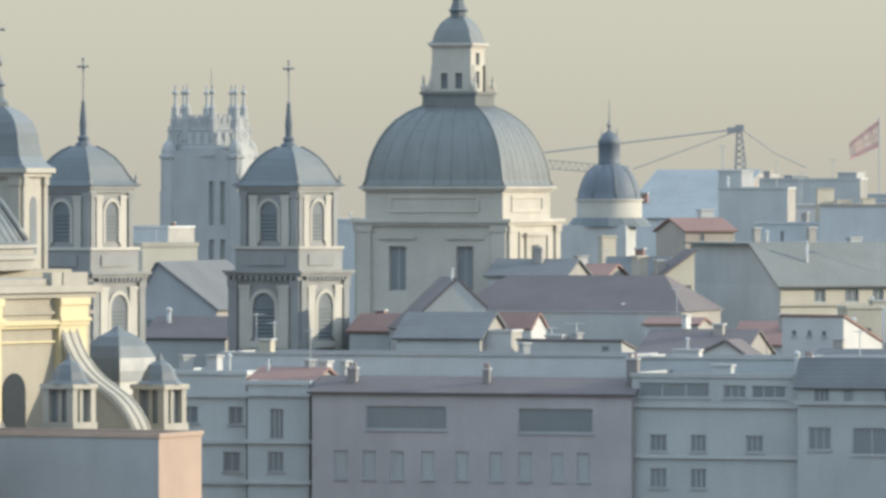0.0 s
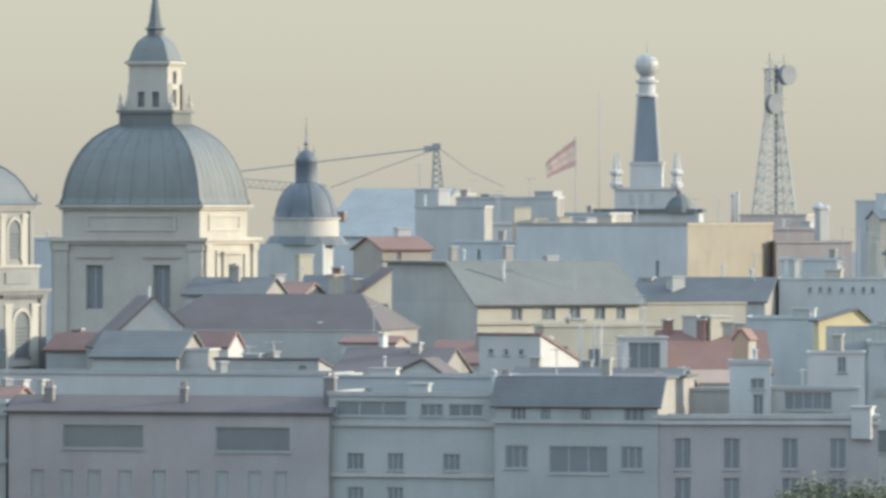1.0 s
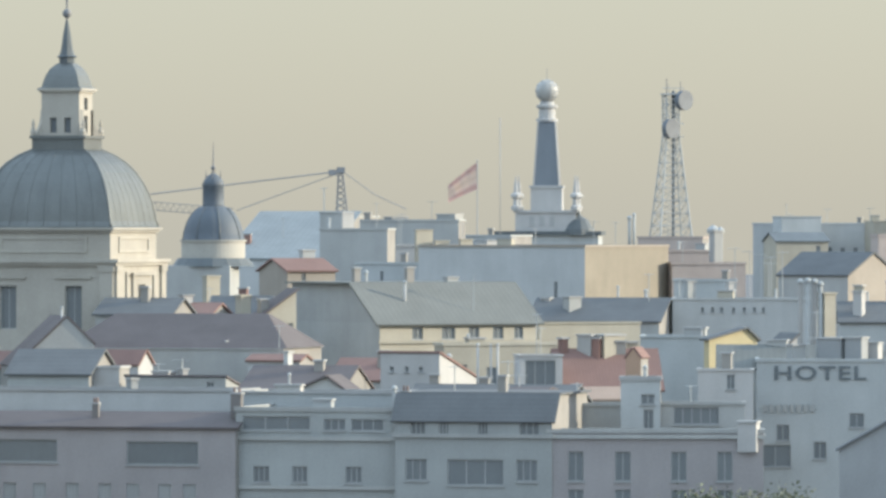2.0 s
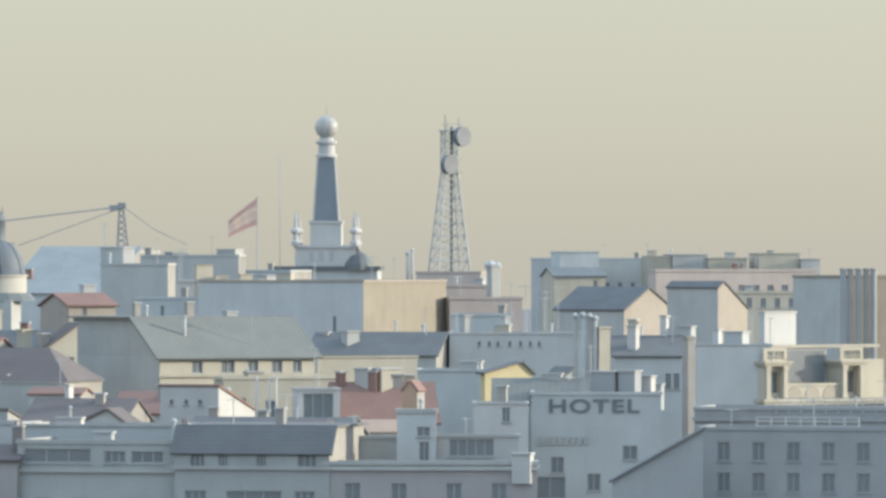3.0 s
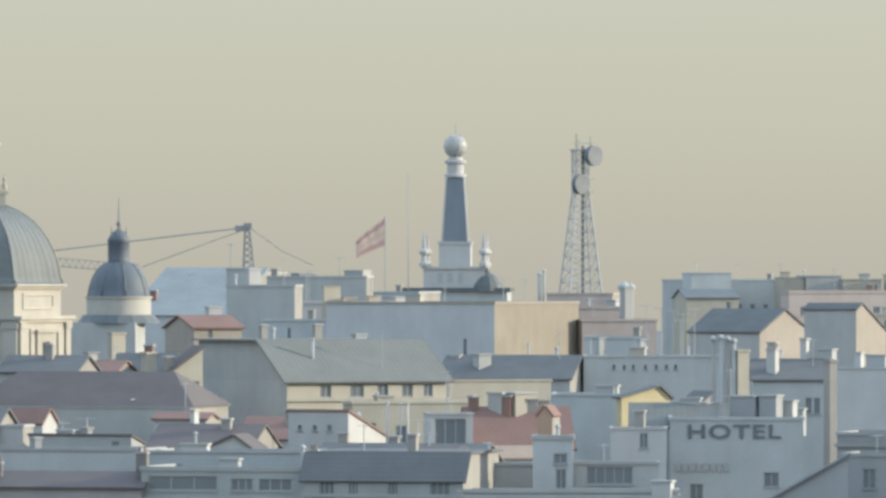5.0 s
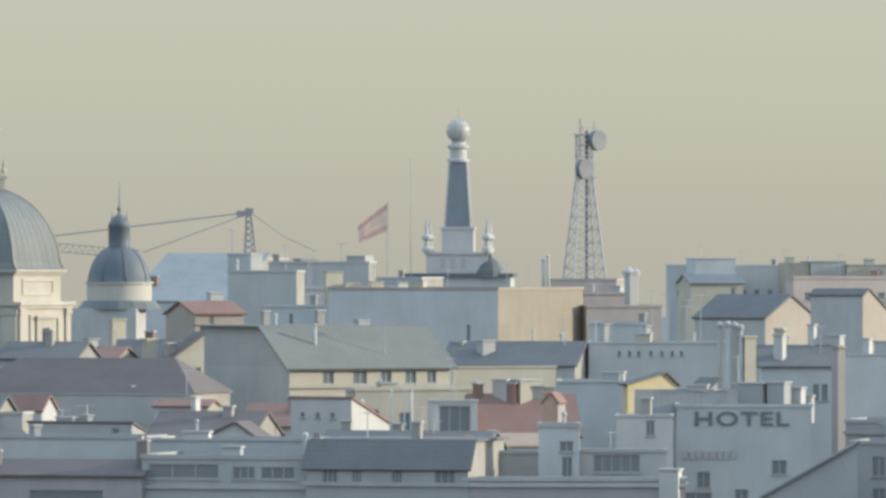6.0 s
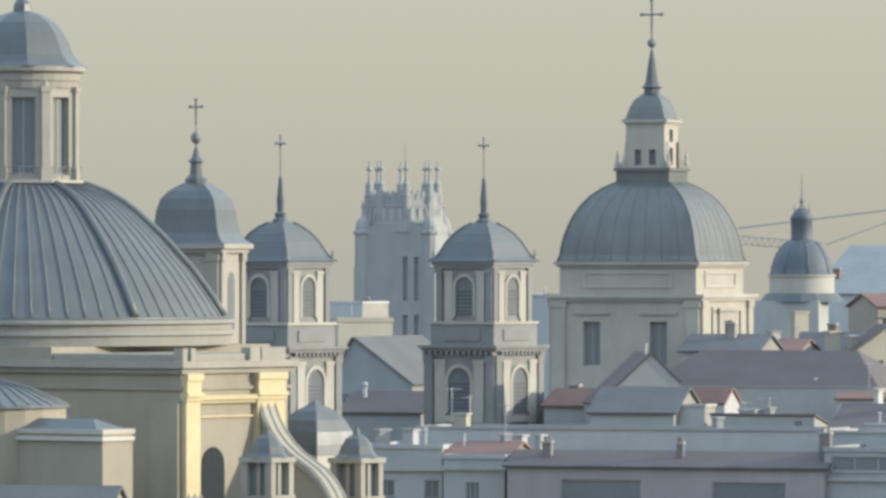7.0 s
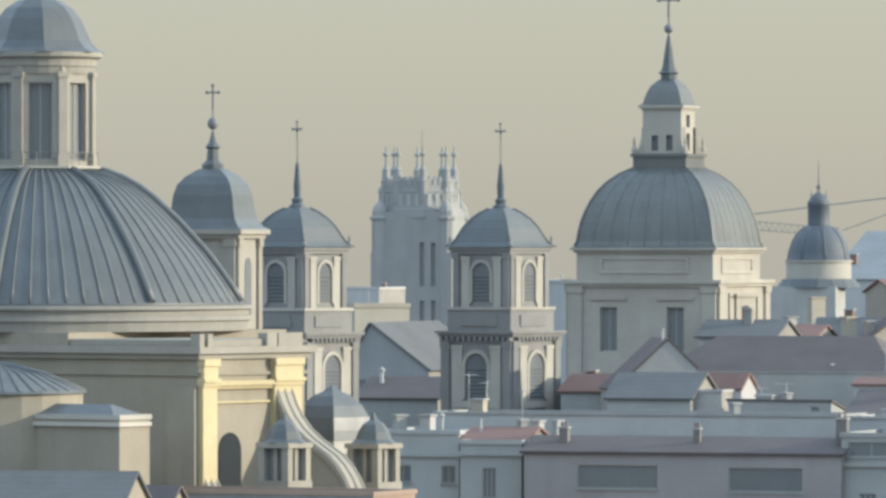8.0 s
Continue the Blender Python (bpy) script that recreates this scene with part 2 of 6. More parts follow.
# ---- materials ----
def surface(name, colour, rough=0.85, stain=0.3, grain=5.0, bump=0.2, streak=0.16, rows=None, metal=0.0, alt=None, spec=0.3):
    """Weathered surface: broad stains, upright streaks and fine grain over one base colour; rows: spacing and axis of ribs or courses."""
    m = bpy.data.materials.new(name)
    m.use_nodes = True
    nt = m.node_tree
    N, L = nt.nodes, nt.links
    bsdf = N["Principled BSDF"]
    bsdf.inputs["Metallic"].default_value = metal
    bsdf.inputs["Specular IOR Level"].default_value = spec
    tc = N.new("ShaderNodeTexCoord")
    info = N.new("ShaderNodeObjectInfo")

    def noise_of(scale, stretch=None, detail=4.0):
        n = N.new("ShaderNodeTexNoise")
        n.inputs["Scale"].default_value = scale
        n.inputs["Detail"].default_value = detail
        if stretch:
            mp = N.new("ShaderNodeMapping")
            mp.inputs["Scale"].default_value = stretch
            L.new(tc.outputs["Object"], mp.inputs["Vector"])
            L.new(mp.outputs["Vector"], n.inputs["Vector"])
        else:
            L.new(tc.outputs["Object"], n.inputs["Vector"])
        return n.outputs["Fac"]

    def mixed(fac, a, b, amount):
        mr = N.new("ShaderNodeMapRange")
        mr.inputs["From Min"].default_value, mr.inputs["From Max"].default_value = 0.38, 0.68
        mr.inputs["To Max"].default_value = amount
        L.new(fac, mr.inputs["Value"])
        mx = N.new("ShaderNodeMix")
        mx.data_type = "RGBA"
        L.new(mr.outputs["Result"], mx.inputs["Factor"])
        if not isinstance(a, tuple):
            L.new(a, mx.inputs[6])
        else:
            mx.inputs[6].default_value = (*a, 1)
        mx.inputs[7].default_value = (*b, 1)
        return mx.outputs[2]
    dark = tuple(c * 0.55 for c in colour)
    light = tuple(min(0.9, c * 1.25 + 0.02) for c in colour)
    col = mixed(noise_of(0.22), colour, alt or dark, stain)
    col = mixed(noise_of(0.6, (1.3, 1.3, 0.22)), col, dark, streak)
    col = mixed(noise_of(grain), col, light, 0.18)
    hsv = N.new("ShaderNodeHueSaturation")
    mr = N.new("ShaderNodeMapRange")
    mr.inputs["To Min"].default_value, mr.inputs["To Max"].default_value = 0.93, 1.07
    L.new(info.outputs["Random"], mr.inputs["Value"])
    L.new(mr.outputs["Result"], hsv.inputs["Value"])
    L.new(col, hsv.inputs["Color"])
    out = hsv.outputs["Color"]
    height = noise_of(grain * 2.5)
    if rows:
        gap, axis = rows
        wv = N.new("ShaderNodeTexWave")
        wv.wave_type, wv.bands_direction, wv.wave_profile = "BANDS", axis, "SIN"
        wv.inputs["Scale"].default_value = 0.314 / gap
        wv.inputs["Distortion"].default_value = 0.35
        L.new(tc.outputs["Object"], wv.inputs["Vector"])
        mm = N.new("ShaderNodeMix")
        mm.data_type = "RGBA"
        mm.blend_type = "MULTIPLY"
        mm.inputs["Factor"].default_value = 0.1
        rmp = N.new("ShaderNodeMapRange")
        rmp.inputs["To Min"].default_value = 0.45
        L.new(wv.outputs["Fac"], rmp.inputs["Value"])
        L.new(out, mm.inputs[6])
        L.new(rmp.outputs["Result"], mm.inputs[7])
        out = mm.outputs[2]
        ad = N.new("ShaderNodeMath")
        ad.operation = "MULTIPLY_ADD"
        ad.inputs[1].default_value = 0.7
        L.new(wv.outputs["Fac"], ad.inputs[0])
        L.new(height, ad.inputs[2])
        height = ad.outputs[0]
    L.new(out, bsdf.inputs["Base Color"])
    bp = N.new("ShaderNodeBump")
    bp.inputs["Strength"].default_value = bump
    bp.inputs["Distance"].default_value = 0.05
    L.new(height, bp.inputs["Height"])
    L.new(bp.outputs["Normal"], bsdf.inputs["Normal"])
    rr = N.new("ShaderNodeMapRange")
    rr.inputs["To Min"].default_value, rr.inputs["To Max"].default_value = max(0.05, rough - 0.12), min(1.0, rough + 0.1)
    L.new(noise_of(0.8), rr.inputs["Value"])
    L.new(rr.outputs["Result"], bsdf.inputs["Roughness"])
    return m

# base colours of the place with haze put in: darks lifted, pales dulled
M_PALE = surface("pale_plaster", (0.44, 0.455, 0.45))
M_WHITE = surface("white_plaster", (0.43, 0.43, 0.42), stain=0.25)
M_BLUEWALL = surface("blue_grey_plaster", (0.4, 0.425, 0.425))
M_GREYWALL = surface("grey_plaster", (0.36, 0.37, 0.36))
M_BROWNWALL = surface("brown_grey_render", (0.335, 0.32, 0.32))
M_TEALWALL = surface("teal_grey_render", (0.33, 0.35, 0.345))
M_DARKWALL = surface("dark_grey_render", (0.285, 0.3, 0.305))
M_TAN = surface("tan_plaster", (0.25, 0.225, 0.18))
M_CREAM = surface("cream_plaster", (0.4, 0.375, 0.31))
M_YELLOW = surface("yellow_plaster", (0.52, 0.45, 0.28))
M_ORANGE = surface("terracotta_plaster", (0.42, 0.29, 0.21))
M_PINK = surface("pink_plaster", (0.42, 0.36, 0.325))
M_SALMON = surface("salmon_plaster", (0.33, 0.25, 0.2))
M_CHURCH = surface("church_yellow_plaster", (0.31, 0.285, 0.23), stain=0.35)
M_CHURCH_PALE = surface("church_pale_stone", (0.315, 0.3, 0.26))
M_CHAPEL = surface("chapel_stone", (0.38, 0.36, 0.315))
M_TOWER = surface("bell_tower_stone", (0.235, 0.24, 0.235), stain=0.4)
M_STONE_PALE = surface("pale_limestone", (0.44, 0.425, 0.38))
M_GOTHIC = surface("far_hazed_stone", (0.3, 0.31, 0.305), stain=0.2)
M_ROOF = surface("brown_clay_tiles", (0.135, 0.12, 0.12), rows=(0.3, "X"))
M_ROOF_RED = surface("red_clay_tiles", (0.23, 0.145, 0.125), rows=(0.3, "X"))
M_ROOF_GREY = surface("grey_sheet_roof", (0.175, 0.185, 0.175), rows=(0.6, "X"))
M_ROOF_DARK = surface("dark_slate_roof", (0.135, 0.143, 0.147), rows=(0.35, "Z"))
M_SLATE = surface("blue_grey_slate", (0.12, 0.138, 0.145), rough=0.55, rows=(0.35, "Z"), bump=0.25)
M_SLATE_DARK = surface("dark_slate", (0.105, 0.125, 0.145), rough=0.6)
M_LEAD = surface("weathered_lead", (0.118, 0.134, 0.14), rough=0.45, stain=0.25, streak=0.35, spec=0.4)
M_IRON = surface("dark_iron", (0.2, 0.205, 0.21), rough=0.6)
# dark colour that stands in for the shade inside openings
M_OPENING_SHADE = surface("opening_shade", (0.15, 0.165, 0.175))
M_GLASS = surface("window_glass", (0.16, 0.18, 0.19), rough=0.2, spec=0.5, bump=0.02)
M_FRAME = surface("painted_window_frame", (0.33, 0.345, 0.345))
M_TRIM = surface("pale_trim", (0.37, 0.375, 0.37))
M_CLAY = surface("clay_pots", (0.25, 0.19, 0.17))
M_CHIMNEY = surface("chimney_render", (0.2, 0.19, 0.185))
M_GROUND = surface("street_ground", (0.16, 0.16, 0.16))
M_METAL = surface("galvanised_metal", (0.38, 0.4, 0.4), rough=0.4)
M_DISH = surface("grey_dish", (0.13, 0.15, 0.17), rough=0.5)
M_FLAG = surface("red_flag_cloth", (0.6, 0.43, 0.38), stain=0.05, streak=0.08)
M_LEAF = surface("leaves", (0.15, 0.17, 0.12))
M_BARK = surface("bark", (0.12, 0.1, 0.08))
M_FLAG_PALE = surface("yellow_flag_cloth", (0.66, 0.53, 0.44), stain=0.05, streak=0.08)
M_SIGN = surface("dark_sign_letters", (0.14, 0.16, 0.17))
M_CLAYROOF = surface("sunlit_pantiles", (0.34, 0.26, 0.21), rows=(0.3, "X"), bump=0.5)
M_PALT = surface("pale_tan_plaster", (0.31, 0.28, 0.24))
M_HALLROOF = surface("hazed_hall_roof", (0.26, 0.285, 0.29), rows=(0.8, "X"))
M_BALL = surface("glazed_ball", (0.4, 0.4, 0.38), rough=0.4)
M_CURTAIN = surface("curtained_glass", (0.36, 0.37, 0.365), rough=0.5)
M_CHURCH_STONE = surface("church_cornice_stone", (0.28, 0.275, 0.25))
# stained grey, darkened to hold down sunlit end walls and chimneys
M_SUNDIM_GREY = surface("sun_dimmed_grey", (0.29, 0.28, 0.26), stain=0.5)
M_WINDOW_SHADE = surface("flat_window_shade", (0.035, 0.042, 0.048), rough=0.9, spec=0.1)
# stained tower stone in a paler copy, standing in for sunlit stripes
M_BELFRY_SUNLIT = surface("belfry_sunlit_stone", (0.41, 0.395, 0.35), stain=0.4)
# lighter copy of the weathered lead, haze of the farther dome in its colour
M_LEAD_HAZED = surface("hazed_weathered_lead", (0.15, 0.162, 0.158), rough=0.5, stain=0.25, streak=0.35, metal=0.35, spec=0.4)
# dark slate of the far shaft, lightened in colour for haze
M_CLAD_HAZED = surface("hazed_tower_cladding", (0.18, 0.205, 0.23), rough=0.6)
M_STEEL = surface("painted_crane_steel", (0.27, 0.275, 0.28), rough=0.6)
# ---- monuments ----
def cross(bm, z, h, w, t=0.09, zb=0.68):
    box(bm, -t, t, -t, t, z, z + h)
    box(bm, -w / 2, -t, -t * 0.8, t * 0.8, z + h * zb - t, z + h * zb + t)
    box(bm, t, w / 2, -t * 0.8, t * 0.8, z + h * zb - t, z + h * zb + t)
    for sx in (-1, 1):
        box(bm, sx * w / 2 - t * 1.6, sx * w / 2 + t * 1.6, -t * 1.2, t * 1.2, z + h * zb - t * 1.8, z + h * zb + t * 1.8)
    box(bm, -t * 1.8, t * 1.8, -t * 1.3, t * 1.3, z + h - t, z + h + t * 2.2)


def ring_box(a, z0, z1):
    return boxes((-a, a, -a, a, z0, z1))


def bell_tower(label, x, y, rz):
    root = thing("bell_tower", label, "bell tower", pose(x, y, 0, 0, 0, rz), "twin bell towers of the collegiate church")
    part("lower_stage", ring_box(3.8, 0, 24.0), M_TOWER, root)
    part("main_cornice", boxes((-4.1, 4.1, -4.1, 4.1, 24.0, 24.25), (-4.3, 4.3, -4.3, 4.3, 24.25, 24.5)), M_TOWER, root)
    den = bmesh.new()
    for i in range(13):
        q = -3.7 + i * 0.617
        for s in (-1, 1):
            box(den, q - 0.14, q + 0.14, s * 4.0 - 0.2, s * 4.0 + 0.2, 23.65, 24.0)
            if 0 < i < 12:
                box(den, s * 4.0 - 0.2, s * 4.0 + 0.2, q - 0.14, q + 0.14, 23.65, 24.0)
    tagged(part("dentil_course", den, M_TOWER, root), kind="stuff")
    part("pedestal", ring_box(3.45, 24.5, 26.4), M_TOWER, root)
    part("pedestal_moulding", ring_box(3.58, 26.4, 26.65), M_BELFRY_SUNLIT, root)
    part("belfry", ring_box(3.0, 26.65, 31.6), M_TOWER, root)
    part("top_cornice", boxes((-3.25, 3.25, -3.25, 3.25, 31.45, 31.75), (-3.42, 3.42, -3.42, 3.42, 31.75, 32.05)), M_TOWER, root)
    for k in range(4):
        turn = pose(0, 0, 0, 0, 0, 90 * k)
        for px in (-1, 1):
            a = px * 2.72
            part("pilaster", boxes((a - 0.3, a + 0.3, -3.2, -3.0, 26.65, 31.0), (a - 0.38, a + 0.38, -3.26, -3.0, 31.0, 31.45)), M_TOWER, root, at=turn)
            a = px * 1.72
            part("jamb_pilaster", boxes((a - 0.42, a + 0.42, -3.14, -3.0, 26.65, 30.9), (a - 0.5, a + 0.5, -3.2, -3.0, 30.9, 31.2)), M_BELFRY_SUNLIT, root, "jamb paled as sunlit stone", at=turn)
            a = px * 3.35
            part("pilaster", boxes((a - 0.42, a + 0.42, -4.0, -3.8, 10, 23.0), (a - 0.5, a + 0.5, -4.06, -3.8, 23.0, 23.65)), M_TOWER, root, at=turn)
            a = px * 2.1
            part("jamb_pilaster", boxes((a - 0.55, a + 0.55, -3.96, -3.8, 17.0, 22.9), (a - 0.65, a + 0.65, -4.02, -3.8, 22.9, 23.2)), M_BELFRY_SUNLIT, root, "jamb paled as sunlit stone", at=turn)
        part("sill_band", boxes((-2.6, 2.6, -4.05, -3.8, 17.6, 18.2)), M_BELFRY_SUNLIT, root, at=turn)
        for half, z0, hh, yy, j in ((0.95, 27.2, 3.45, -3.0, 0.28), (1.2, 18.5, 4.0, -3.8, 0.34)):
            sur = bmesh.new()
            n = 12
            outer = [(-half - j, z0 - 0.3), *[((half + j) * -math.cos(math.pi * i / n), z0 + hh - half + (half + j) * math.sin(math.pi * i / n)) for i in range(n + 1)], (half + j, z0 - 0.3)]
            inner = [(-half, z0), *[(half * -math.cos(math.pi * i / n), z0 + hh - half + half * math.sin(math.pi * i / n)) for i in range(n + 1)], (half, z0)]
            for i in range(len(outer) - 1):
                slab(sur, [(outer[i][0], yy, outer[i][1]), (outer[i + 1][0], yy, outer[i + 1][1]), (inner[i + 1][0], yy, inner[i + 1][1]), (inner[i][0], yy, inner[i][1])], (0, -0.2, 0))
            part("arch_surround", sur, M_BELFRY_SUNLIT, root, "stone surround paled as sunlit", at=turn)
            # flat dark slab on the solid wall paints the opening's shade
            op = bmesh.new()
            arch(op, 0, yy + 0.02, z0, half * 2 - 0.06, hh - 0.03, -0.06)
            opening = part("bell_opening", op, M_OPENING_SHADE, root, "flat dark panel as shade of a louvred opening", at=turn)
            lou = bmesh.new()
            for i in range(int((hh - half) / 0.35)):
                slab(lou, [(-half + 0.05, yy - 0.04, z0 + 0.2 + i * 0.35), (half - 0.05, yy - 0.04, z0 + 0.2 + i * 0.35), (half - 0.05, yy - 0.12, z0 + 0.08 + i * 0.35), (-half + 0.05, yy - 0.12, z0 + 0.08 + i * 0.35)], (0, 0, 0.05))
            part("louvres", lou, M_SLATE, opening)
        part("panel", boxes((-2.0, 2.0, -3.57, -3.45, 24.95, 25.95)), M_TOWER, root, at=turn)
    prof = [(3.62, 32.05), (3.42, 32.18), (3.08, 32.5), (2.82, 33.0), (2.45, 33.8), (1.95, 34.55), (1.4, 35.1), (0.8, 35.5), (0.45, 35.62)]
    part("dome", loft(bmesh.new(), 4, prof), M_SLATE, root, "blue-grey slate dome with flared eaves")
    for sx in (-1, 1):
        for sy in (-1, 1):
            part("hip_roll", sweep(bmesh.new(), [(a * sx, a * sy, z + 0.03) for a, z in prof[:-1]], 0.09, 5), M_LEAD, root)
            part("corner_urn", loft(bmesh.new(), 8, [(0.16, 32.05), (0.2, 32.3), (0.09, 32.6), (0.13, 32.75), (0.02, 33.15)], cx=3.3 * sx, cy=3.3 * sy), M_TOWER, root)
    sp = loft(bmesh.new(), 8, [(0.72, 35.4), (0.66, 35.75), (0.42, 35.95), (0.5, 36.3), (0.28, 36.5), (0.32, 37.5), (0.15, 39.4)])
    part("spire", sp, M_SLATE_DARK, root)
    cb = bmesh.new()
    rod(cb, (0, 0, 39.3), (0, 0, 42.2), 0.06)
    ball(cb, 0.15, (0, 0, 39.5), 10, 6)
    cross(cb, 41.9, 1.25, 1.0, 0.06, 0.5)
    ball(cb, 0.2, (0, 0, 42.5), 8, 6)
    part("cross", cb, M_IRON, root, "wrought-iron cross")
    return root


def domed_chapel(x, y, rz):
    root = thing("domed_chapel", "cream chapel with a grey lead square dome and lantern", "chapel", pose(x, y, 0, 0, 0, rz))
    bm = bmesh.new()
    wins = [(-3.5, 21.9, 1.75, 4.3), (3.4, 21.9, 1.75, 4.3)]
    for k in range(4):
        facade(bm, 15.4, 28.5, wins if k != 1 else [(0, 22.2, 2.2, 4.0)], pose(0, 0, 0, 0, 0, 90 * k) @ pose(0, -7.7, 0), 0.5)
    part("body", bm, M_CHAPEL, root)
    part("body_cornice", boxes((-8.0, 8.0, -8.0, 8.0, 28.2, 28.5), (-8.25, 8.25, -8.25, 8.25, 28.5, 28.85)), M_CHAPEL, root)
    part("drum", ring_box(7.05, 28.85, 31.6), M_CHAPEL, root)
    part("drum_cornice", boxes((-7.3, 7.3, -7.3, 7.3, 31.5, 31.75), (-7.55, 7.55, -7.55, 7.55, 31.75, 32.0)), M_CHAPEL, root)
    for k in range(4):
        turn = pose(0, 0, 0, 0, 0, 90 * k)
        part("drum_panel", boxes((-4.6, 4.6, -7.17, -7.05, 29.5, 29.75), (-4.6, 4.6, -7.17, -7.05, 30.85, 31.1), (-4.6, -4.35, -7.17, -7.05, 29.75, 30.85), (4.35, 4.6, -7.17, -7.05, 29.75, 30.85)), M_CHAPEL, root, at=turn)
        for px in (-6.9, 6.9):
            part("pilaster", boxes((px - 0.7, px + 0.7, -7.95, -7.7, 12, 27.6), (px - 0.85, px + 0.85, -8.05, -7.7, 27.6, 28.2)), M_CHAPEL, root, at=turn)
        if k == 1:
            part("window_surround", boxes((-2.6, -1.1, -7.95, -7.7, 21.6, 26.3), (1.1, 2.6, -7.95, -7.7, 21.6, 26.3), (-2.6, 2.6, -7.95, -7.7, 26.3, 27.2), (-3.2, 3.2, -8.2, -7.7, 27.2, 27.5)), M_CHAPEL, root, at=turn)
            part("side_frame", boxes((-4.4, -3.9, -7.9, -7.7, 21.6, 27.2), (3.9, 4.4, -7.9, -7.7, 21.6, 27.2), (-4.4, 4.4, -7.88, -7.7, 27.25, 27.6)), M_CHAPEL, root, at=turn)
            window(root, 2.2, 4.0, turn @ pose(0, -7.4, 22.2), M_FRAME, M_GLASS, 2, False)
        else:
            for wx in (-3.5, 3.4):
                part("lintel", boxes((wx - 1.9, wx + 1.9, -7.9, -7.7, 26.9, 27.15)), M_CHAPEL, root, at=turn)
                window(root, 1.75, 4.3, turn @ pose(wx, -7.4, 21.9), M_FRAME, M_GLASS, 1, True)
    prof = [(7.55, 32.0), (7.2, 32.12), (7.02, 32.6), (6.9, 33.5), (6.7, 34.5), (6.4, 35.5), (6.0, 36.5), (5.45, 37.5), (4.75, 38.4), (3.8, 39.2), (2.9, 39.7), (2.3, 40.0)]
    part("dome", loft(bmesh.new(), 4, prof), M_LEAD_HAZED, root, "weathered lead dome with sharp corners")
    for sx in (-1, 1):
        for sy in (-1, 1):
            part("hip_roll", sweep(bmesh.new(), [(a * sx, a * sy, z) for a, z in prof[1:]], 0.13, 6), M_LEAD_HAZED, root)
    for k in range(4):
        mm = pose(0, 0, 0, 0, 0, 90 * k)
        for q in (-0.75, -0.5, -0.25, 0, 0.25, 0.5, 0.75):
            part("seam", sweep(bmesh.new(), [mm @ Vector((a * q, -a, z)) for a, z in prof[1:]], 0.04, 4), M_LEAD_HAZED, root)
    part("lantern_base", boxes((-2.75, 2.75, -2.75, 2.75, 39.6, 40.9), (-2.95, 2.95, -2.95, 2.95, 40.9, 41.2)), M_LEAD_HAZED, root)
    lb = bmesh.new()
    for k in range(4):
        facade(lb, 4.0, 4.5, [(-0.75, 0.3, 0.7, 1.5), (0.75, 0.3, 0.7, 1.5)] if k != 1 else [(0, 0.3, 1.1, 1.7), (0, 2.6, 1.1, 1.2)], pose(0, 0, 41.2, 0, 0, 90 * k) @ pose(0, -2.0, 0), 0.3)
    lantern = part("lantern", lb, M_CHAPEL, root)
    # dark block fills the lantern so its openings read as shaded
    part("lantern_core", ring_box(1.7, 41.2, 45.6), M_OPENING_SHADE, lantern)
    for sx in (-1, 1):
        for sy in (-1, 1):
            v = bmesh.new()
            n = 8
            pts = [(1.9 * sx, 1.9 * sy, 41.2)] + [((1.9 + 0.85 * (1 - math.sin(math.pi / 2 * i / n))) * sx, (1.9 + 0.85 * (1 - math.sin(math.pi / 2 * i / n))) * sy, 41.2 + 2.6 * (1 - math.cos(math.pi / 2 * i / n))) for i in range(n + 1)]
            slab(v, pts, (0.35 * sx, -0.35 * sy, 0))
            part("volute", v, M_CHAPEL, lantern)
            ub = loft(bmesh.new(), 8, [(0.22, 41.2), (0.28, 41.6), (0.1, 42.1), (0.16, 42.3), (0.02, 42.9)], cx=2.65 * sx, cy=2.65 * sy)
            part("urn", ub, M_CHAPEL, lantern)
    part("lantern_cornice", boxes((-2.15, 2.15, -2.15, 2.15, 45.5, 45.7), (-2.35, 2.35, -2.35, 2.35, 45.7, 45.95)), M_CHAPEL, lantern)
    part("cap", loft(bmesh.new(), 4, [(2.3, 45.95), (2.0, 46.1), (1.88, 46.6), (1.7, 47.2), (1.35, 47.9), (0.85, 48.4), (0.5, 48.6)]), M_LEAD_HAZED, root)
    part("spire", loft(bmesh.new(), 8, [(0.72, 48.5), (0.72, 49.0), (0.95, 49.15), (0.7, 49.35), (0.55, 49.9), (0.33, 51.6), (0.12, 52.8)]), M_SLATE, root)
    c = bmesh.new()
    ball(c, 0.46, (0, 0, 53.5), 14, 9)
    rod(c, (0, 0, 52.7), (0, 0, 55.4), 0.1)
    cross(c, 54.6, 3.1, 2.1, 0.09, 0.55)
    part("cross", c, M_IRON, root, "dark iron cross on a ball")
    return root


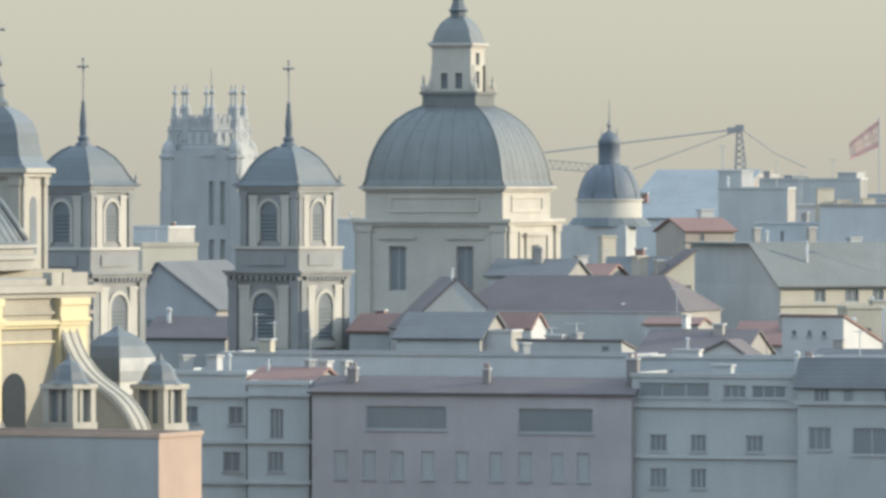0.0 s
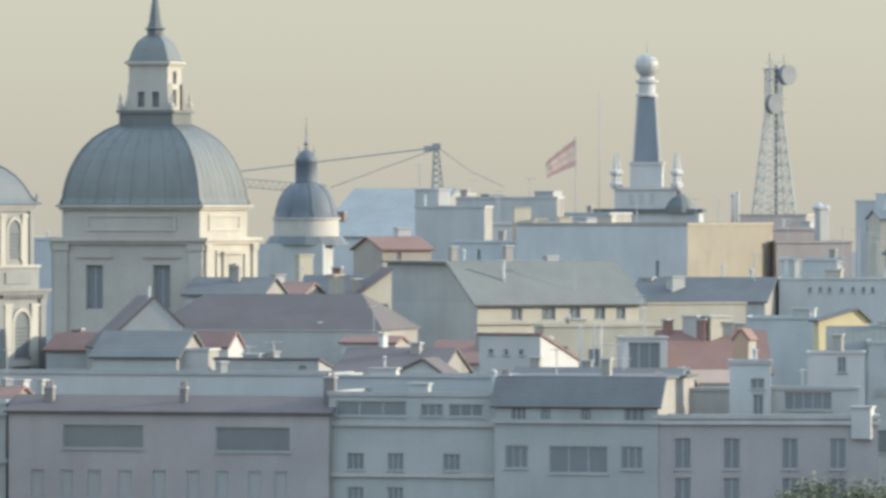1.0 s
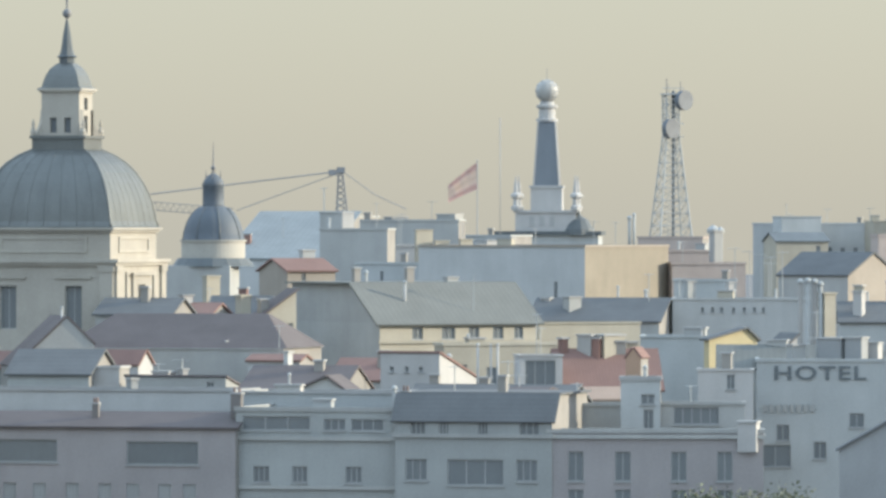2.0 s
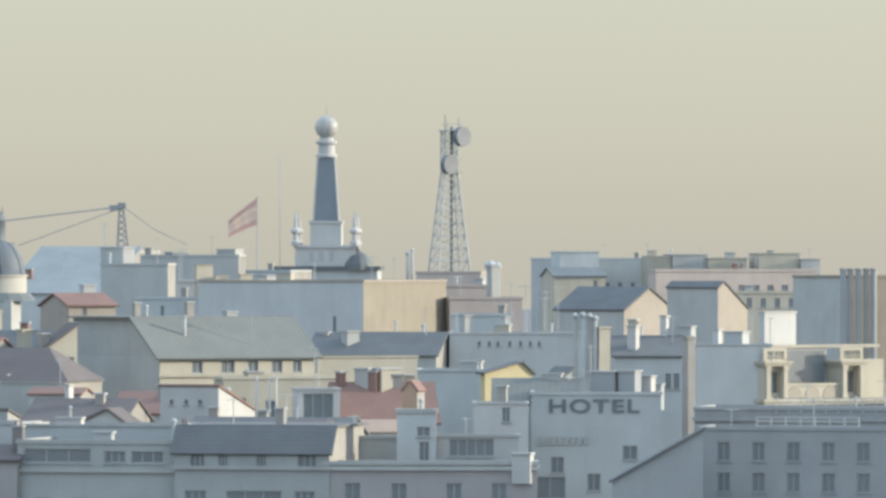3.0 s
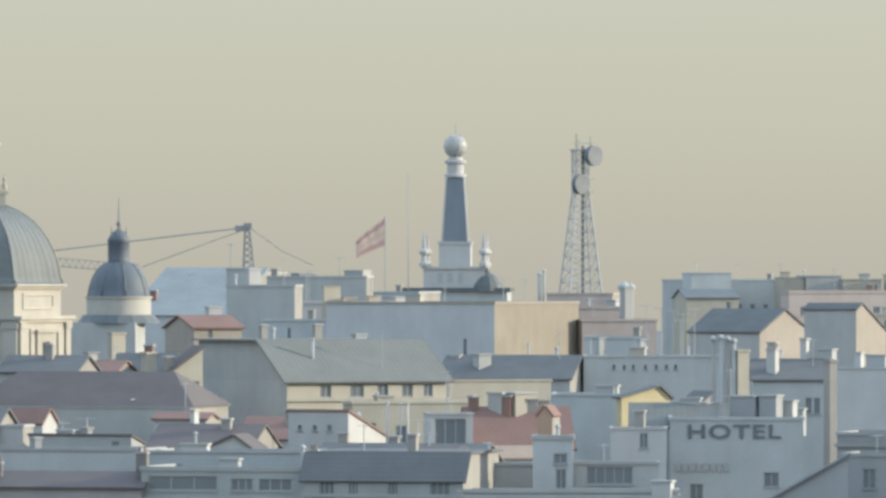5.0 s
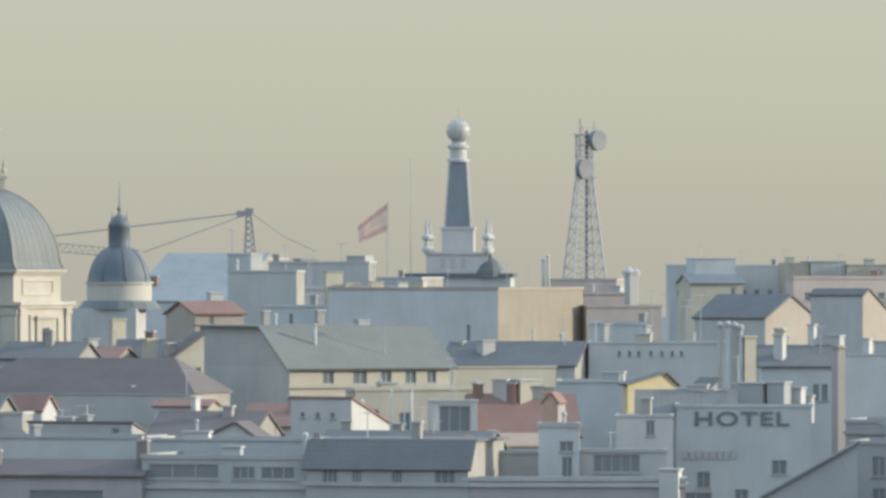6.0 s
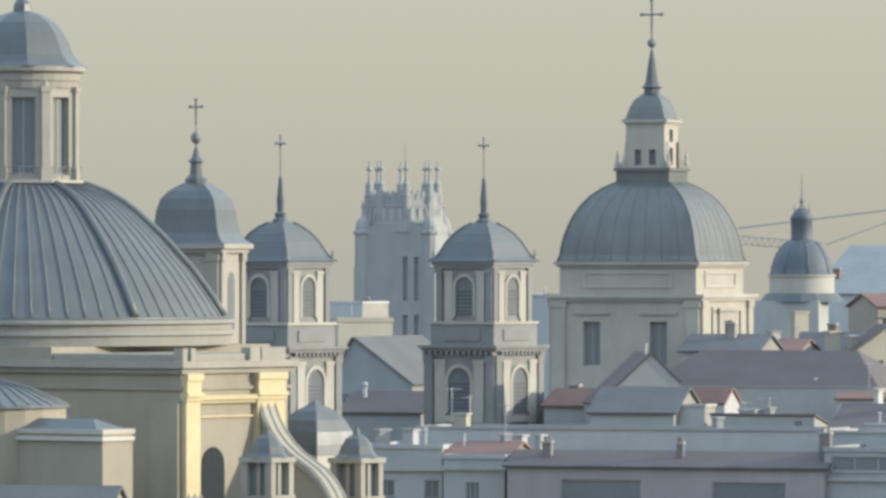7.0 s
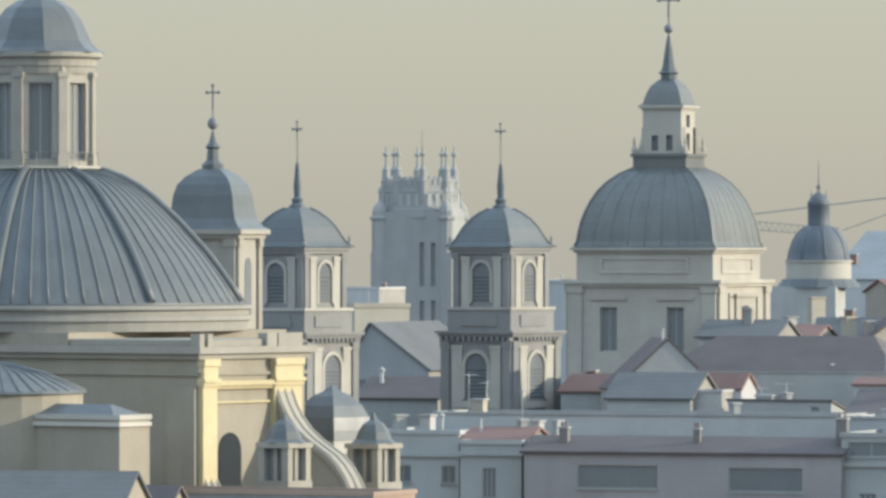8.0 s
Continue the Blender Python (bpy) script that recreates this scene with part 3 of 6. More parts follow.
def gothic_tower(x, y, rz):
    root = thing("palace_tower", "pale hazy stone palace tower crowned with pinnacles", "tower", pose(x, y, 0, 0, 0, rz))
    bm = bmesh.new()
    for k in range(4):
        facade(bm, 16.4, 39.5, [(q, z, 1.0, 9.0) for q in (2.2, 4.6, 6.6) for z in (12.0, 24.0)], pose(0, 0, 0, 0, 0, 90 * k) @ pose(0, -8.2, 0), 0.6)
    part("shaft", bm, M_GOTHIC, root)
    part("core", ring_box(7.5, 5, 39.4), M_GOTHIC, root)
    part("upper_stage", loft(bmesh.new(), 8, [(8.3, 38.2), (8.0, 40.0), (7.75, 40.2), (7.3, 43.4), (7.45, 43.6), (7.0, 43.9), (6.9, 45.0)], math.radians(-5.5)), M_GOTHIC, root)
    up = bmesh.new()
    for k in range(8):
        mm = pose(0, 0, 0, 0, 0, 45 * k - 5.5)
        for q in (-1.8, 0, 1.8):
            arch(up, q, 0, 40.6, 0.8, 2.6, 0.4)
        for v in up.verts:
            if not v.tag:
                v.co = mm @ (v.co + Vector((0, -7.75, 0)))
                v.tag = True
    tagged(part("blind_arches", up, M_GREYWALL, root), kind="stuff")
    merlon = bmesh.new()
    slab(merlon, [(-0.5, -6.95, 44.9), (0.5, -6.95, 44.9), (0.5, -6.95, 46.0), (0, -6.95, 46.9), (-0.5, -6.95, 46.0)], (0, 0.6, 0))
    mm = bpy.data.meshes.new("merlon")
    merlon.to_mesh(mm), merlon.free()
    mm.materials.append(M_GOTHIC)
    for k in range(8):
        for q in (-1.3, 0, 1.3):
            piece("merlon", mm, root, at=pose(0, 0, 0, 0, 0, 45 * k - 5.5) @ pose(q, 0, 0))
    pin = bmesh.new()
    loft(pin, 8, [(1.1, 41.5), (0.95, 45.6), (1.05, 45.8), (0.85, 46.1), (0.72, 47.9), (0.8, 48.1), (0.4, 48.7), (0.27, 49.2), (0.23, 50.9), (0.6, 51.2), (0.6, 51.6), (0.2, 51.85), (0.15, 53.0)])
    me = bpy.data.meshes.new("pinnacle")
    pin.to_mesh(me), pin.free()
    me.materials.append(M_GOTHIC)
    for k in range(8):
        a = math.radians(17 + 45 * k)
        piece("pinnacle", me, root, at=pose(7.1 * math.cos(a), 7.1 * math.sin(a), 0))
    tur = loft(bmesh.new(), 8, [(1.6, 20), (1.6, 37.6), (1.95, 37.9), (1.95, 38.4), (1.5, 38.6), (1.45, 39.6), (1.2, 40.5), (0.7, 41.2), (0.3, 41.6), (0.22, 43.2), (0.42, 43.4), (0.1, 44.6)])
    tm = bpy.data.meshes.new("turret")
    tur.to_mesh(tm), tur.free()
    tm.materials.append(M_GOTHIC)
    for k in range(4):
        a = math.radians(45 + 90 * k)
        piece("turret", tm, root, at=pose(9.9 * math.cos(a), 9.9 * math.sin(a), 0))
        part("buttress", boxes((6.2, 8.6, -8.6, -6.2, 0, 31.0), (6.8, 8.2, -8.2, -6.8, 31, 36.0)), M_GOTHIC, root, at=pose(0, 0, 0, 0, 0, 90 * k))
    fp = bmesh.new()
    rod(fp, (0.4, 0, 44.9), (0.4, 0, 56.5), 0.12, 6, 0.06)
    part("flagpole", fp, M_IRON, root)
    return root


def small_dome(x, y, rz):
    root = thing("domed_oratory", "oratory with a dark slate dome on a white drum", "church", pose(x, y, 0, 0, 0, rz))
    part("body", boxes((-6.5, 3.0, -4.4, 1.0, 0, 27.4)), M_GREYWALL, root)
    part("skirt_roof", loft(bmesh.new(), 16, [(4.9, 27.3), (4.2, 28.3)]), M_SLATE, root)
    part("drum", loft(bmesh.new(), 48, [(3.85, 28.0), (3.85, 30.3), (4.05, 30.3), (4.05, 30.5)]), M_STONE_PALE, root)
    part("dome", loft(bmesh.new(), 32, [(3.9, 30.5), (3.75, 30.6), (3.6, 31.5), (3.2, 32.7), (2.6, 33.7), (1.8, 34.4), (1.3, 34.6)], smooth=True), M_SLATE_DARK, root)
    for k in range(8):
        a = math.radians(45 * k - 20)
        part("rib", sweep(bmesh.new(), [(r * math.cos(a), r * math.sin(a), z) for r, z in ((3.75, 30.6), (3.62, 31.5), (3.22, 32.7), (2.62, 33.7), (1.82, 34.4))], 0.09, 5), M_LEAD, root)
    part("lantern", loft(bmesh.new(), 12, [(1.35, 34.4), (1.25, 34.8), (1.25, 37.0), (1.35, 37.1), (1.1, 37.7), (0.6, 38.3), (0.3, 38.5)], smooth=True), M_SLATE_DARK, root)
    f = bmesh.new()
    rod(f, (0, 0, 38.4), (0, 0, 42.4), 0.14, 6, 0.03)
    ball(f, 0.3, (0, 0, 39.2), 10, 6)
    for k in range(4):
        rod(f, (0.9 * math.cos(k * 1.57), 0.9 * math.sin(k * 1.57), 37.9), (0.9 * math.cos(k * 1.57), 0.9 * math.sin(k * 1.57), 38.9), 0.09, 5, 0.02)
    part("finial", f, M_IRON, root)
    return root


def great_church(x, y, rz):
    """The great domed church; its origin lies under the middle of the dome."""
    root = thing("great_church", "yellow plastered church with a ribbed lead dome", "church", pose(x, y, 0, 0, 0, rz))
    prof = [(15.75, 0.0), (15.6, 0.25), (14.85, 1.4), (14.0, 2.6), (13.0, 3.9), (11.9, 5.1), (10.9, 6.2), (9.8, 7.25), (8.8, 8.15), (7.7, 8.95), (6.4, 9.65), (5.2, 10.1), (4.3, 10.3)]
    z0 = DOME_Z
    part("dome", loft(bmesh.new(), 96, [(r, z0 + h) for r, h in prof], smooth=True), M_LEAD, root, "blue-grey lead dome")
    bat = sweep(bmesh.new(), [(r, 0, z0 + h) for r, h in prof[1:]], 0.11, 5)
    me = bpy.data.meshes.new("batten")
    bat.to_mesh(me), bat.free()
    me.materials.append(M_LEAD)
    rib = sweep(bmesh.new(), [(r + 0.1, 0, z0 + h + 0.06) for r, h in prof[1:]], 0.3, 7)
    rm = bpy.data.meshes.new("rib")
    rib.to_mesh(rm), rib.free()
    rm.materials.append(M_LEAD)
    for k in range(72):
        if k % 9 == 0:
            piece("rib", rm, root, at=pose(0, 0, 0, 0, 0, k * 5 - 6))
        else:
            piece("batten", me, root, at=pose(0, 0, 0, 0, 0, k * 5 - 6))
    part("dome_cornice", loft(bmesh.new(), 64, [(15.9, z0 - 1.9), (16.0, z0 - 1.2), (16.25, z0 - 1.1), (16.25, z0 - 0.75), (16.0, z0 - 0.7), (16.0, z0 - 0.35), (16.4, z0 - 0.25), (16.4, z0), (15.5, z0 + 0.05)], smooth=False), M_CHURCH_STONE, root)
    # lantern on the dome
    zl = z0 + 10.2
    part("lantern_base", loft(bmesh.new(), 8, [(4.35, zl - 0.3), (4.35, zl + 0.1), (4.55, zl + 0.2), (4.55, zl + 0.4)], 0.2), M_STONE_PALE, root)
    lan = bmesh.new()
    for k in range(8):
        facade(lan, 3.36, 8.3, [(0, 0.4, 1.8, 5.9)], pose(0, 0, zl + 0.4, 0, 0, 45 * k + 8) @ pose(0, -4.05, 0), 0.5)
    bmesh.ops.remove_doubles(lan, verts=lan.verts, dist=0.02)
    lantern = part("lantern", lan, M_CHURCH_PALE, root)
    for k in range(8):
        m = pose(0, 0, zl + 0.4, 0, 0, 45 * k + 8)
        window(lantern, 1.8, 5.9, m @ pose(0, -3.75, 0.4), M_FRAME, M_GLASS, 1, False)
        mm = pose(0, 0, zl + 0.4, 0, 0, 45 * k + 30.5)
        part("pilaster", boxes((-0.34, 0.34, -4.5, -4.1, 0, 7.0), (-0.45, 0.45, -4.6, -4.0, 0, 0.9), (-0.45, 0.45, -4.6, -4.0, 6.7, 7.1)), M_CHURCH_PALE, lantern, at=mm)
    part("lantern_cornice", loft(bmesh.new(), 32, [(4.2, zl + 7.4), (4.3, zl + 7.9), (4.4, zl + 8.0), (4.4, zl + 8.5), (4.8, zl + 8.7), (4.8, zl + 9.05)]), M_CHURCH_PALE, lantern)
    zc = zl + 9.05
    part("lantern_cap", loft(bmesh.new(), 8, [(4.7, zc), (4.1, zc + 0.35), (3.65, zc + 0.9), (3.35, zc + 1.7), (2.95, zc + 2.6), (2.35, zc + 3.4), (1.5, zc + 4.0), (0.6, zc + 4.3)], 0.6), M_LEAD, root)
    rails = bmesh.new()
    for k in range(16):
        a = math.radians(22.5 * k + 4)
        b = math.radians(22.5 * (k + 1) + 4)
        for z in (0.5, 1.0):
            rod(rails, (4.5 * math.cos(a), 4.5 * math.sin(a), zl + 0.4 + z), (4.5 * math.cos(b), 4.5 * math.sin(b), zl + 0.4 + z), 0.03, 4)
        rod(rails, (4.5 * math.cos(a), 4.5 * math.sin(a), zl + 0.3), (4.5 * math.cos(a), 4.5 * math.sin(a), zl + 1.45), 0.03, 4)
    part("railing", rails, M_IRON, root)
    fin = loft(bmesh.new(), 8, [(0.7, zc + 4.0), (0.6, zc + 4.8), (0.25, zc + 5.4), (0.45, zc + 5.9), (0.1, zc + 6.4)])
    rod(fin, (0, 0, zc + 6.3), (0, 0, zc + 8.6), 0.08)
    part("finial", fin, M_LEAD, root)
    return root


def bulb_tower(x, y, rz, zc):
    root = thing("church_tower", "pale church tower with a bulbous grey cap and cross", "church tower", pose(x, y, 0, 0, 0, rz))
    part("shaft", ring_box(3.1, 0, zc - 0.9), M_CHURCH_PALE, root)
    for k in range(4):
        t = pose(0, 0, 0, 0, 0, 90 * k)
        for px in (-2.6, 2.6):
            part("pilaster", boxes((px - 0.45, px + 0.45, -3.35, -3.1, zc - 14, zc - 1.5), (px - 0.55, px + 0.55, -3.45, -3.1, zc - 1.6, zc - 0.9)), M_CHURCH_PALE, root, at=t)
        # no recess here: the panel's dark colour is the opening's shade
        part("bell_opening", arch_panel(1.7, zc - 7.5, 5.0, -3.1), M_OPENING_SHADE, root, "flat dark panel as shade of a round-headed opening", at=t)
    part("cornice", boxes((-3.5, 3.5, -3.5, 3.5, zc - 0.9, zc - 0.55), (-3.8, 3.8, -3.8, 3.8, zc - 0.55, zc - 0.15)), M_CHURCH_PALE, root)
    part("cap", loft(bmesh.new(), 4, [(3.75, zc - 0.15), (3.3, zc + 0.15), (2.9, zc + 0.8), (2.72, zc + 1.8), (2.62, zc + 2.7), (2.35, zc + 3.6), (1.8, zc + 4.3), (1.1, zc + 4.8), (0.8, zc + 4.95)]), M_LEAD, root, "bulb-shaped lead cap")
    eye = bmesh.new()
    loft(eye, 12, [(0.38, 0), (0.38, 0.3)])
    part("round_window", eye, M_OPENING_SHADE, root, at=pose(0, -2.35, zc + 1.9, 90))
    part("spire", loft(bmesh.new(), 8, [(0.85, zc + 4.8), (0.85, zc + 5.3), (0.5, zc + 5.7), (0.42, zc + 6.6), (0.62, zc + 6.75), (0.3, zc + 7.2), (0.08, zc + 8.1)]), M_LEAD, root)
    c = bmesh.new()
    ball(c, 0.46, (0, 0, zc + 8.75), 14, 9, 1.15)
    rod(c, (0, 0, zc + 8.0), (0, 0, zc + 10.4), 0.07)
    cross(c, zc + 9.9, 2.0, 1.05, 0.07, 0.72)
    part("cross", c, M_IRON, root, "dark iron cross on a ball")
    return root


def arch_panel(w, z, h, y):
    bm = bmesh.new()
    arch(bm, 0, y + 0.02, z, w, h, -0.06)
    return bm


def roof_lantern(x, y, z, rz, s=1.0):
    root = thing("roof_lantern", "small cream roof lantern with a domed lead cap", "roof lantern", pose(x, y, z, 0, 0, rz), "lanterns of the side chapels")
    part("base", boxes((-1.6 * s, 1.6 * s, -1.6 * s, 1.6 * s, -12.0, 0.25)), M_CHURCH_PALE, root)
    part("core", boxes((-1.0 * s, 1.0 * s, -1.0 * s, 1.0 * s, 0.25, 2.9 * s)), M_GLASS, root, "dark glazing")
    for sx_ in (-1, 1):
        for sy in (-1, 1):
            part("pier", boxes((sx_ * 1.2 * s - 0.28, sx_ * 1.2 * s + 0.28, sy * 1.2 * s - 0.28, sy * 1.2 * s + 0.28, 0.25, 2.9 * s)), M_CHURCH_PALE, root)
    for k in range(4):
        part("mullion", boxes((-0.16, 0.16, -1.2 * s, -1.0 * s, 0.25, 2.9 * s)), M_CHURCH_PALE, root, at=pose(0, 0, 0, 0, 0, 90 * k))
    part("cornice", boxes((-1.65 * s, 1.65 * s, -1.65 * s, 1.65 * s, 2.9 * s, 3.3 * s)), M_CHURCH_PALE, root)
    part("cap", loft(bmesh.new(), 8, [(1.7 * s, 3.3 * s), (1.35 * s, 3.6 * s), (1.15 * s, 4.2 * s), (0.8 * s, 4.8 * s), (0.3 * s, 5.15 * s), (0.1 * s, 5.7 * s)], math.pi / 8), M_LEAD, root)
    return root


def volute(root, y0, y1, za, k=1.0):
    curve = [(0, 0), (0.25, -0.9), (0.7, -2.0), (1.3, -3.0), (2.1, -3.9), (3.0, -4.6), (4.0, -5.2), (5.0, -5.8), (5.8, -6.5), (6.5, -7.4), (7.0, -8.4)]
    curve = [(a * k, za + b * k) for a, b in curve]
    side = bmesh.new()
    slab(side, [(0, y0 + 0.2, 0)] + [(a, y0 + 0.2, b - 0.15) for a, b in curve] + [(curve[-1][0], y0 + 0.2, 0)], (0, y1 - y0 - 0.4, 0))
    v = part("buttress", side, M_CHURCH, root, "S-curved yellow buttress")
    cap = bmesh.new()
    top = [(a + 0.1, b + 0.16) for a, b in curve]
    low = [(a - 0.1, b - 0.16) for a, b in curve]
    ring = top + low[::-1]
    slab(cap, [(a, y0, b) for a, b in ring], (0, y1 - y0, 0))
    coping = part("coping", cap, M_CHURCH_PALE, v, "pale lead coping")
    for q in (0.1, 0.5, 0.9):
        part("roll", sweep(bmesh.new(), [(a, y0 + (y1 - y0) * q, b) for a, b in top], 0.12, 6), M_CHURCH_PALE, v)


def church_body(x, y, rz, top):
    """Transept block; its origin is its front right corner on the ground."""
    root = thing("church_transept", "yellow church transept with pilasters and curved buttresses", "church", pose(x, y, 0, 0, 0, rz))
    w, d = 40.0, 13.0
    bm = bmesh.new()
    facade(bm, w, top, [(4.0 - w / 2 + 30, top - 8.5, 1.1, 1.8)], pose(-w / 2, 0, 0))
    facade(bm, d, top, [], pose(0, d / 2, 0, 0, 0, 90))
    facade(bm, d, top, [], pose(-w, d / 2, 0, 0, 0, -90))
    facade(bm, w, top, [], pose(-w / 2, d, 0, 0, 0, 180))
    bm.faces.new([bm.verts.new(p) for p in ((-w, 0, top), (0, 0, top), (0, d, top), (-w, d, top))])
    part("wall", bm, M_CHURCH, root)
    part("frieze", boxes((-w, 0.35, -0.35, d + 0.35, top - 0.9, top - 0.5)), M_CHURCH_PALE, root)
    part("cornice", boxes((-w, 0.7, -0.7, d + 0.7, top - 0.5, top)), M_CHURCH_PALE, root)
    part("architrave", boxes((-w, 0.2, -0.2, d + 0.2, top - 2.1, top - 1.85)), M_CHURCH, root)
    part("attic", boxes((-w, -0.2, 0.2, d - 0.4, top, top + 0.5)), M_CHURCH_PALE, root)
    for q, wide in ((0.0, 0.55), (1.0, 0.55), (8.2, 1.2), (9.6, 3.0)):
        part("attic_block", boxes((-0.7, 0.15, q, q + wide, top, top + 0.95)), M_CHURCH_PALE, root)
    # side pilasters and window cornice: sunlight put into a paler yellow than the wall
    for q, wide in ((0.0, 1.7), (8.7, 3.4)):
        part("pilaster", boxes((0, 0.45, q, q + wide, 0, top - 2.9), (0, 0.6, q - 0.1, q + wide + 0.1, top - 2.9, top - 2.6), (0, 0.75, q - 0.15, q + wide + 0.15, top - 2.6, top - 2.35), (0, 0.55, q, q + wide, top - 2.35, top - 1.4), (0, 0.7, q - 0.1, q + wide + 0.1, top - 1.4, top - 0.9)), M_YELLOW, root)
    part("pilaster", boxes((-2.6, 0, -0.45, 0, 0, top - 2.9)), M_CHURCH, root)
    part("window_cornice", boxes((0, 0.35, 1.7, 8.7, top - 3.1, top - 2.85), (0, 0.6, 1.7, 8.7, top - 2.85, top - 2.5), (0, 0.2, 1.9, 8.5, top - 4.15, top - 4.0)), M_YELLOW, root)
    # flat slab on the wall, near-black to paint the shade of a recess
    ar = bmesh.new()
    arch(ar, 0, 0, 0, 2.7, 7.6, -0.08, 14)
    part("arched_window", ar, M_WINDOW_SHADE, root, "tall round-headed window with its shade painted in", at=pose(0.01, 3.75, top - 13.9, 0, 0, 90))
    volute(root, 8.9, 11.1, top - 2.4)
    volute(root, 0.1, 1.9, top - 9.0, 0.55)
    return root


def obelisk_tower(x, y, rz, z):
    """White roof tower with a dark shaft and a glazed ball; z: height of the shaft's foot."""
    root = thing("hotel_tower", "white hotel tower with dark tapering shaft and ball", "tower", pose(x, y, 0, 0, 0, rz))
    part("block", boxes((-8.5, 8.5, -5, 12, 0, z - 8.0)), M_BLUEWALL, root)
    part("roof_slab", boxes((-9.0, 9.0, -5.6, 12.5, z - 8.0, z - 7.4)), M_SLATE, root)
    part("plinth", boxes((-4.9, 4.9, -4.9, 4.9, z - 7.4, z - 4.4), (-5.2, 5.2, -5.2, 5.2, z - 4.4, z - 4.0)), M_WHITE, root)
    part("foot", boxes((-2.55, 2.55, -2.55, 2.55, z - 4.0, z - 0.4), (-2.75, 2.75, -2.75, 2.75, z - 0.4, z)), M_WHITE, root)
    part("shaft", loft(bmesh.new(), 4, [(2.05, z), (1.35, z + 10.4)]), M_CLAD_HAZED, root, "dark slate-clad shaft")
    edge = bmesh.new()
    for a in (-1, 1):
        for b in (-1, 1):
            rod(edge, (2.05 * a, 2.05 * b, z), (1.35 * a, 1.35 * b, z + 10.4), 0.17, 6)
    part("white_edges", edge, M_WHITE, root)
    part("strip", boxes((2.1, 2.12, -0.1, 0.1, z, z + 0.2)), M_WHITE, root)
    part("neck", loft(bmesh.new(), 16, [(1.75, z + 10.4), (1.75, z + 10.8), (1.35, z + 10.9), (1.3, z + 12.4), (1.7, z + 12.6), (1.75, z + 13.0), (1.2, z + 13.1), (1.1, z + 13.6)], smooth=False), M_WHITE, root)
    b = bmesh.new()
    ball(b, 1.85, (0, 0, z + 15.3), 24, 14)
    part("ball", b, M_BALL, root, "grey glazed ball")
    rg = bmesh.new()
    for k in range(8):
        a = math.radians(22.5 * k)
        for i in range(12):
            p, q = math.pi * i / 6, math.pi * (i + 1) / 6
            rod(rg, (1.87 * math.cos(p) * math.cos(a), 1.87 * math.cos(p) * math.sin(a), z + 15.3 + 1.87 * math.sin(p)), (1.87 * math.cos(q) * math.cos(a), 1.87 * math.cos(q) * math.sin(a), z + 15.3 + 1.87 * math.sin(q)), 0.05, 4)
    rod(rg, (0, 0, z + 17), (0, 0, z + 19), 0.05, 5)
    part("ball_frame", rg, M_TRIM, root)
    for sx_ in (-1, 1):
        for sy in (-1, 1):
            part("pinnacle", loft(bmesh.new(), 8, [(0.75, z - 4.0), (0.75, z - 3.4), (0.45, z - 3.2), (0.4, z - 2.2), (0.8, z - 1.9), (0.8, z - 1.5), (0.35, z - 1.1), (0.3, z - 0.2), (0.05, z + 1.6)], cx=4.8 * sx_, cy=4.8 * sy), M_WHITE, root)
    for k in range(4):
        part("plinth_window", boxes((-1.0, -0.2, -4.98, -4.9, z - 6.6, z - 5.0), (0.6, 1.4, -4.98, -4.9, z - 6.6, z - 5.0), (-2.6, -1.8, -4.98, -4.9, z - 6.6, z - 5.0)), M_TRIM, root, at=pose(0, 0, 0, 0, 0, 90 * k))
    part("side_cupola", loft(bmesh.new(), 12, [(2.6, z - 8), (2.4, z - 7), (1.6, z - 5.6), (0.5, z - 4.9), (0.1, z - 3.8)], cx=5.2, cy=-3.5), M_SLATE, root)
    return root


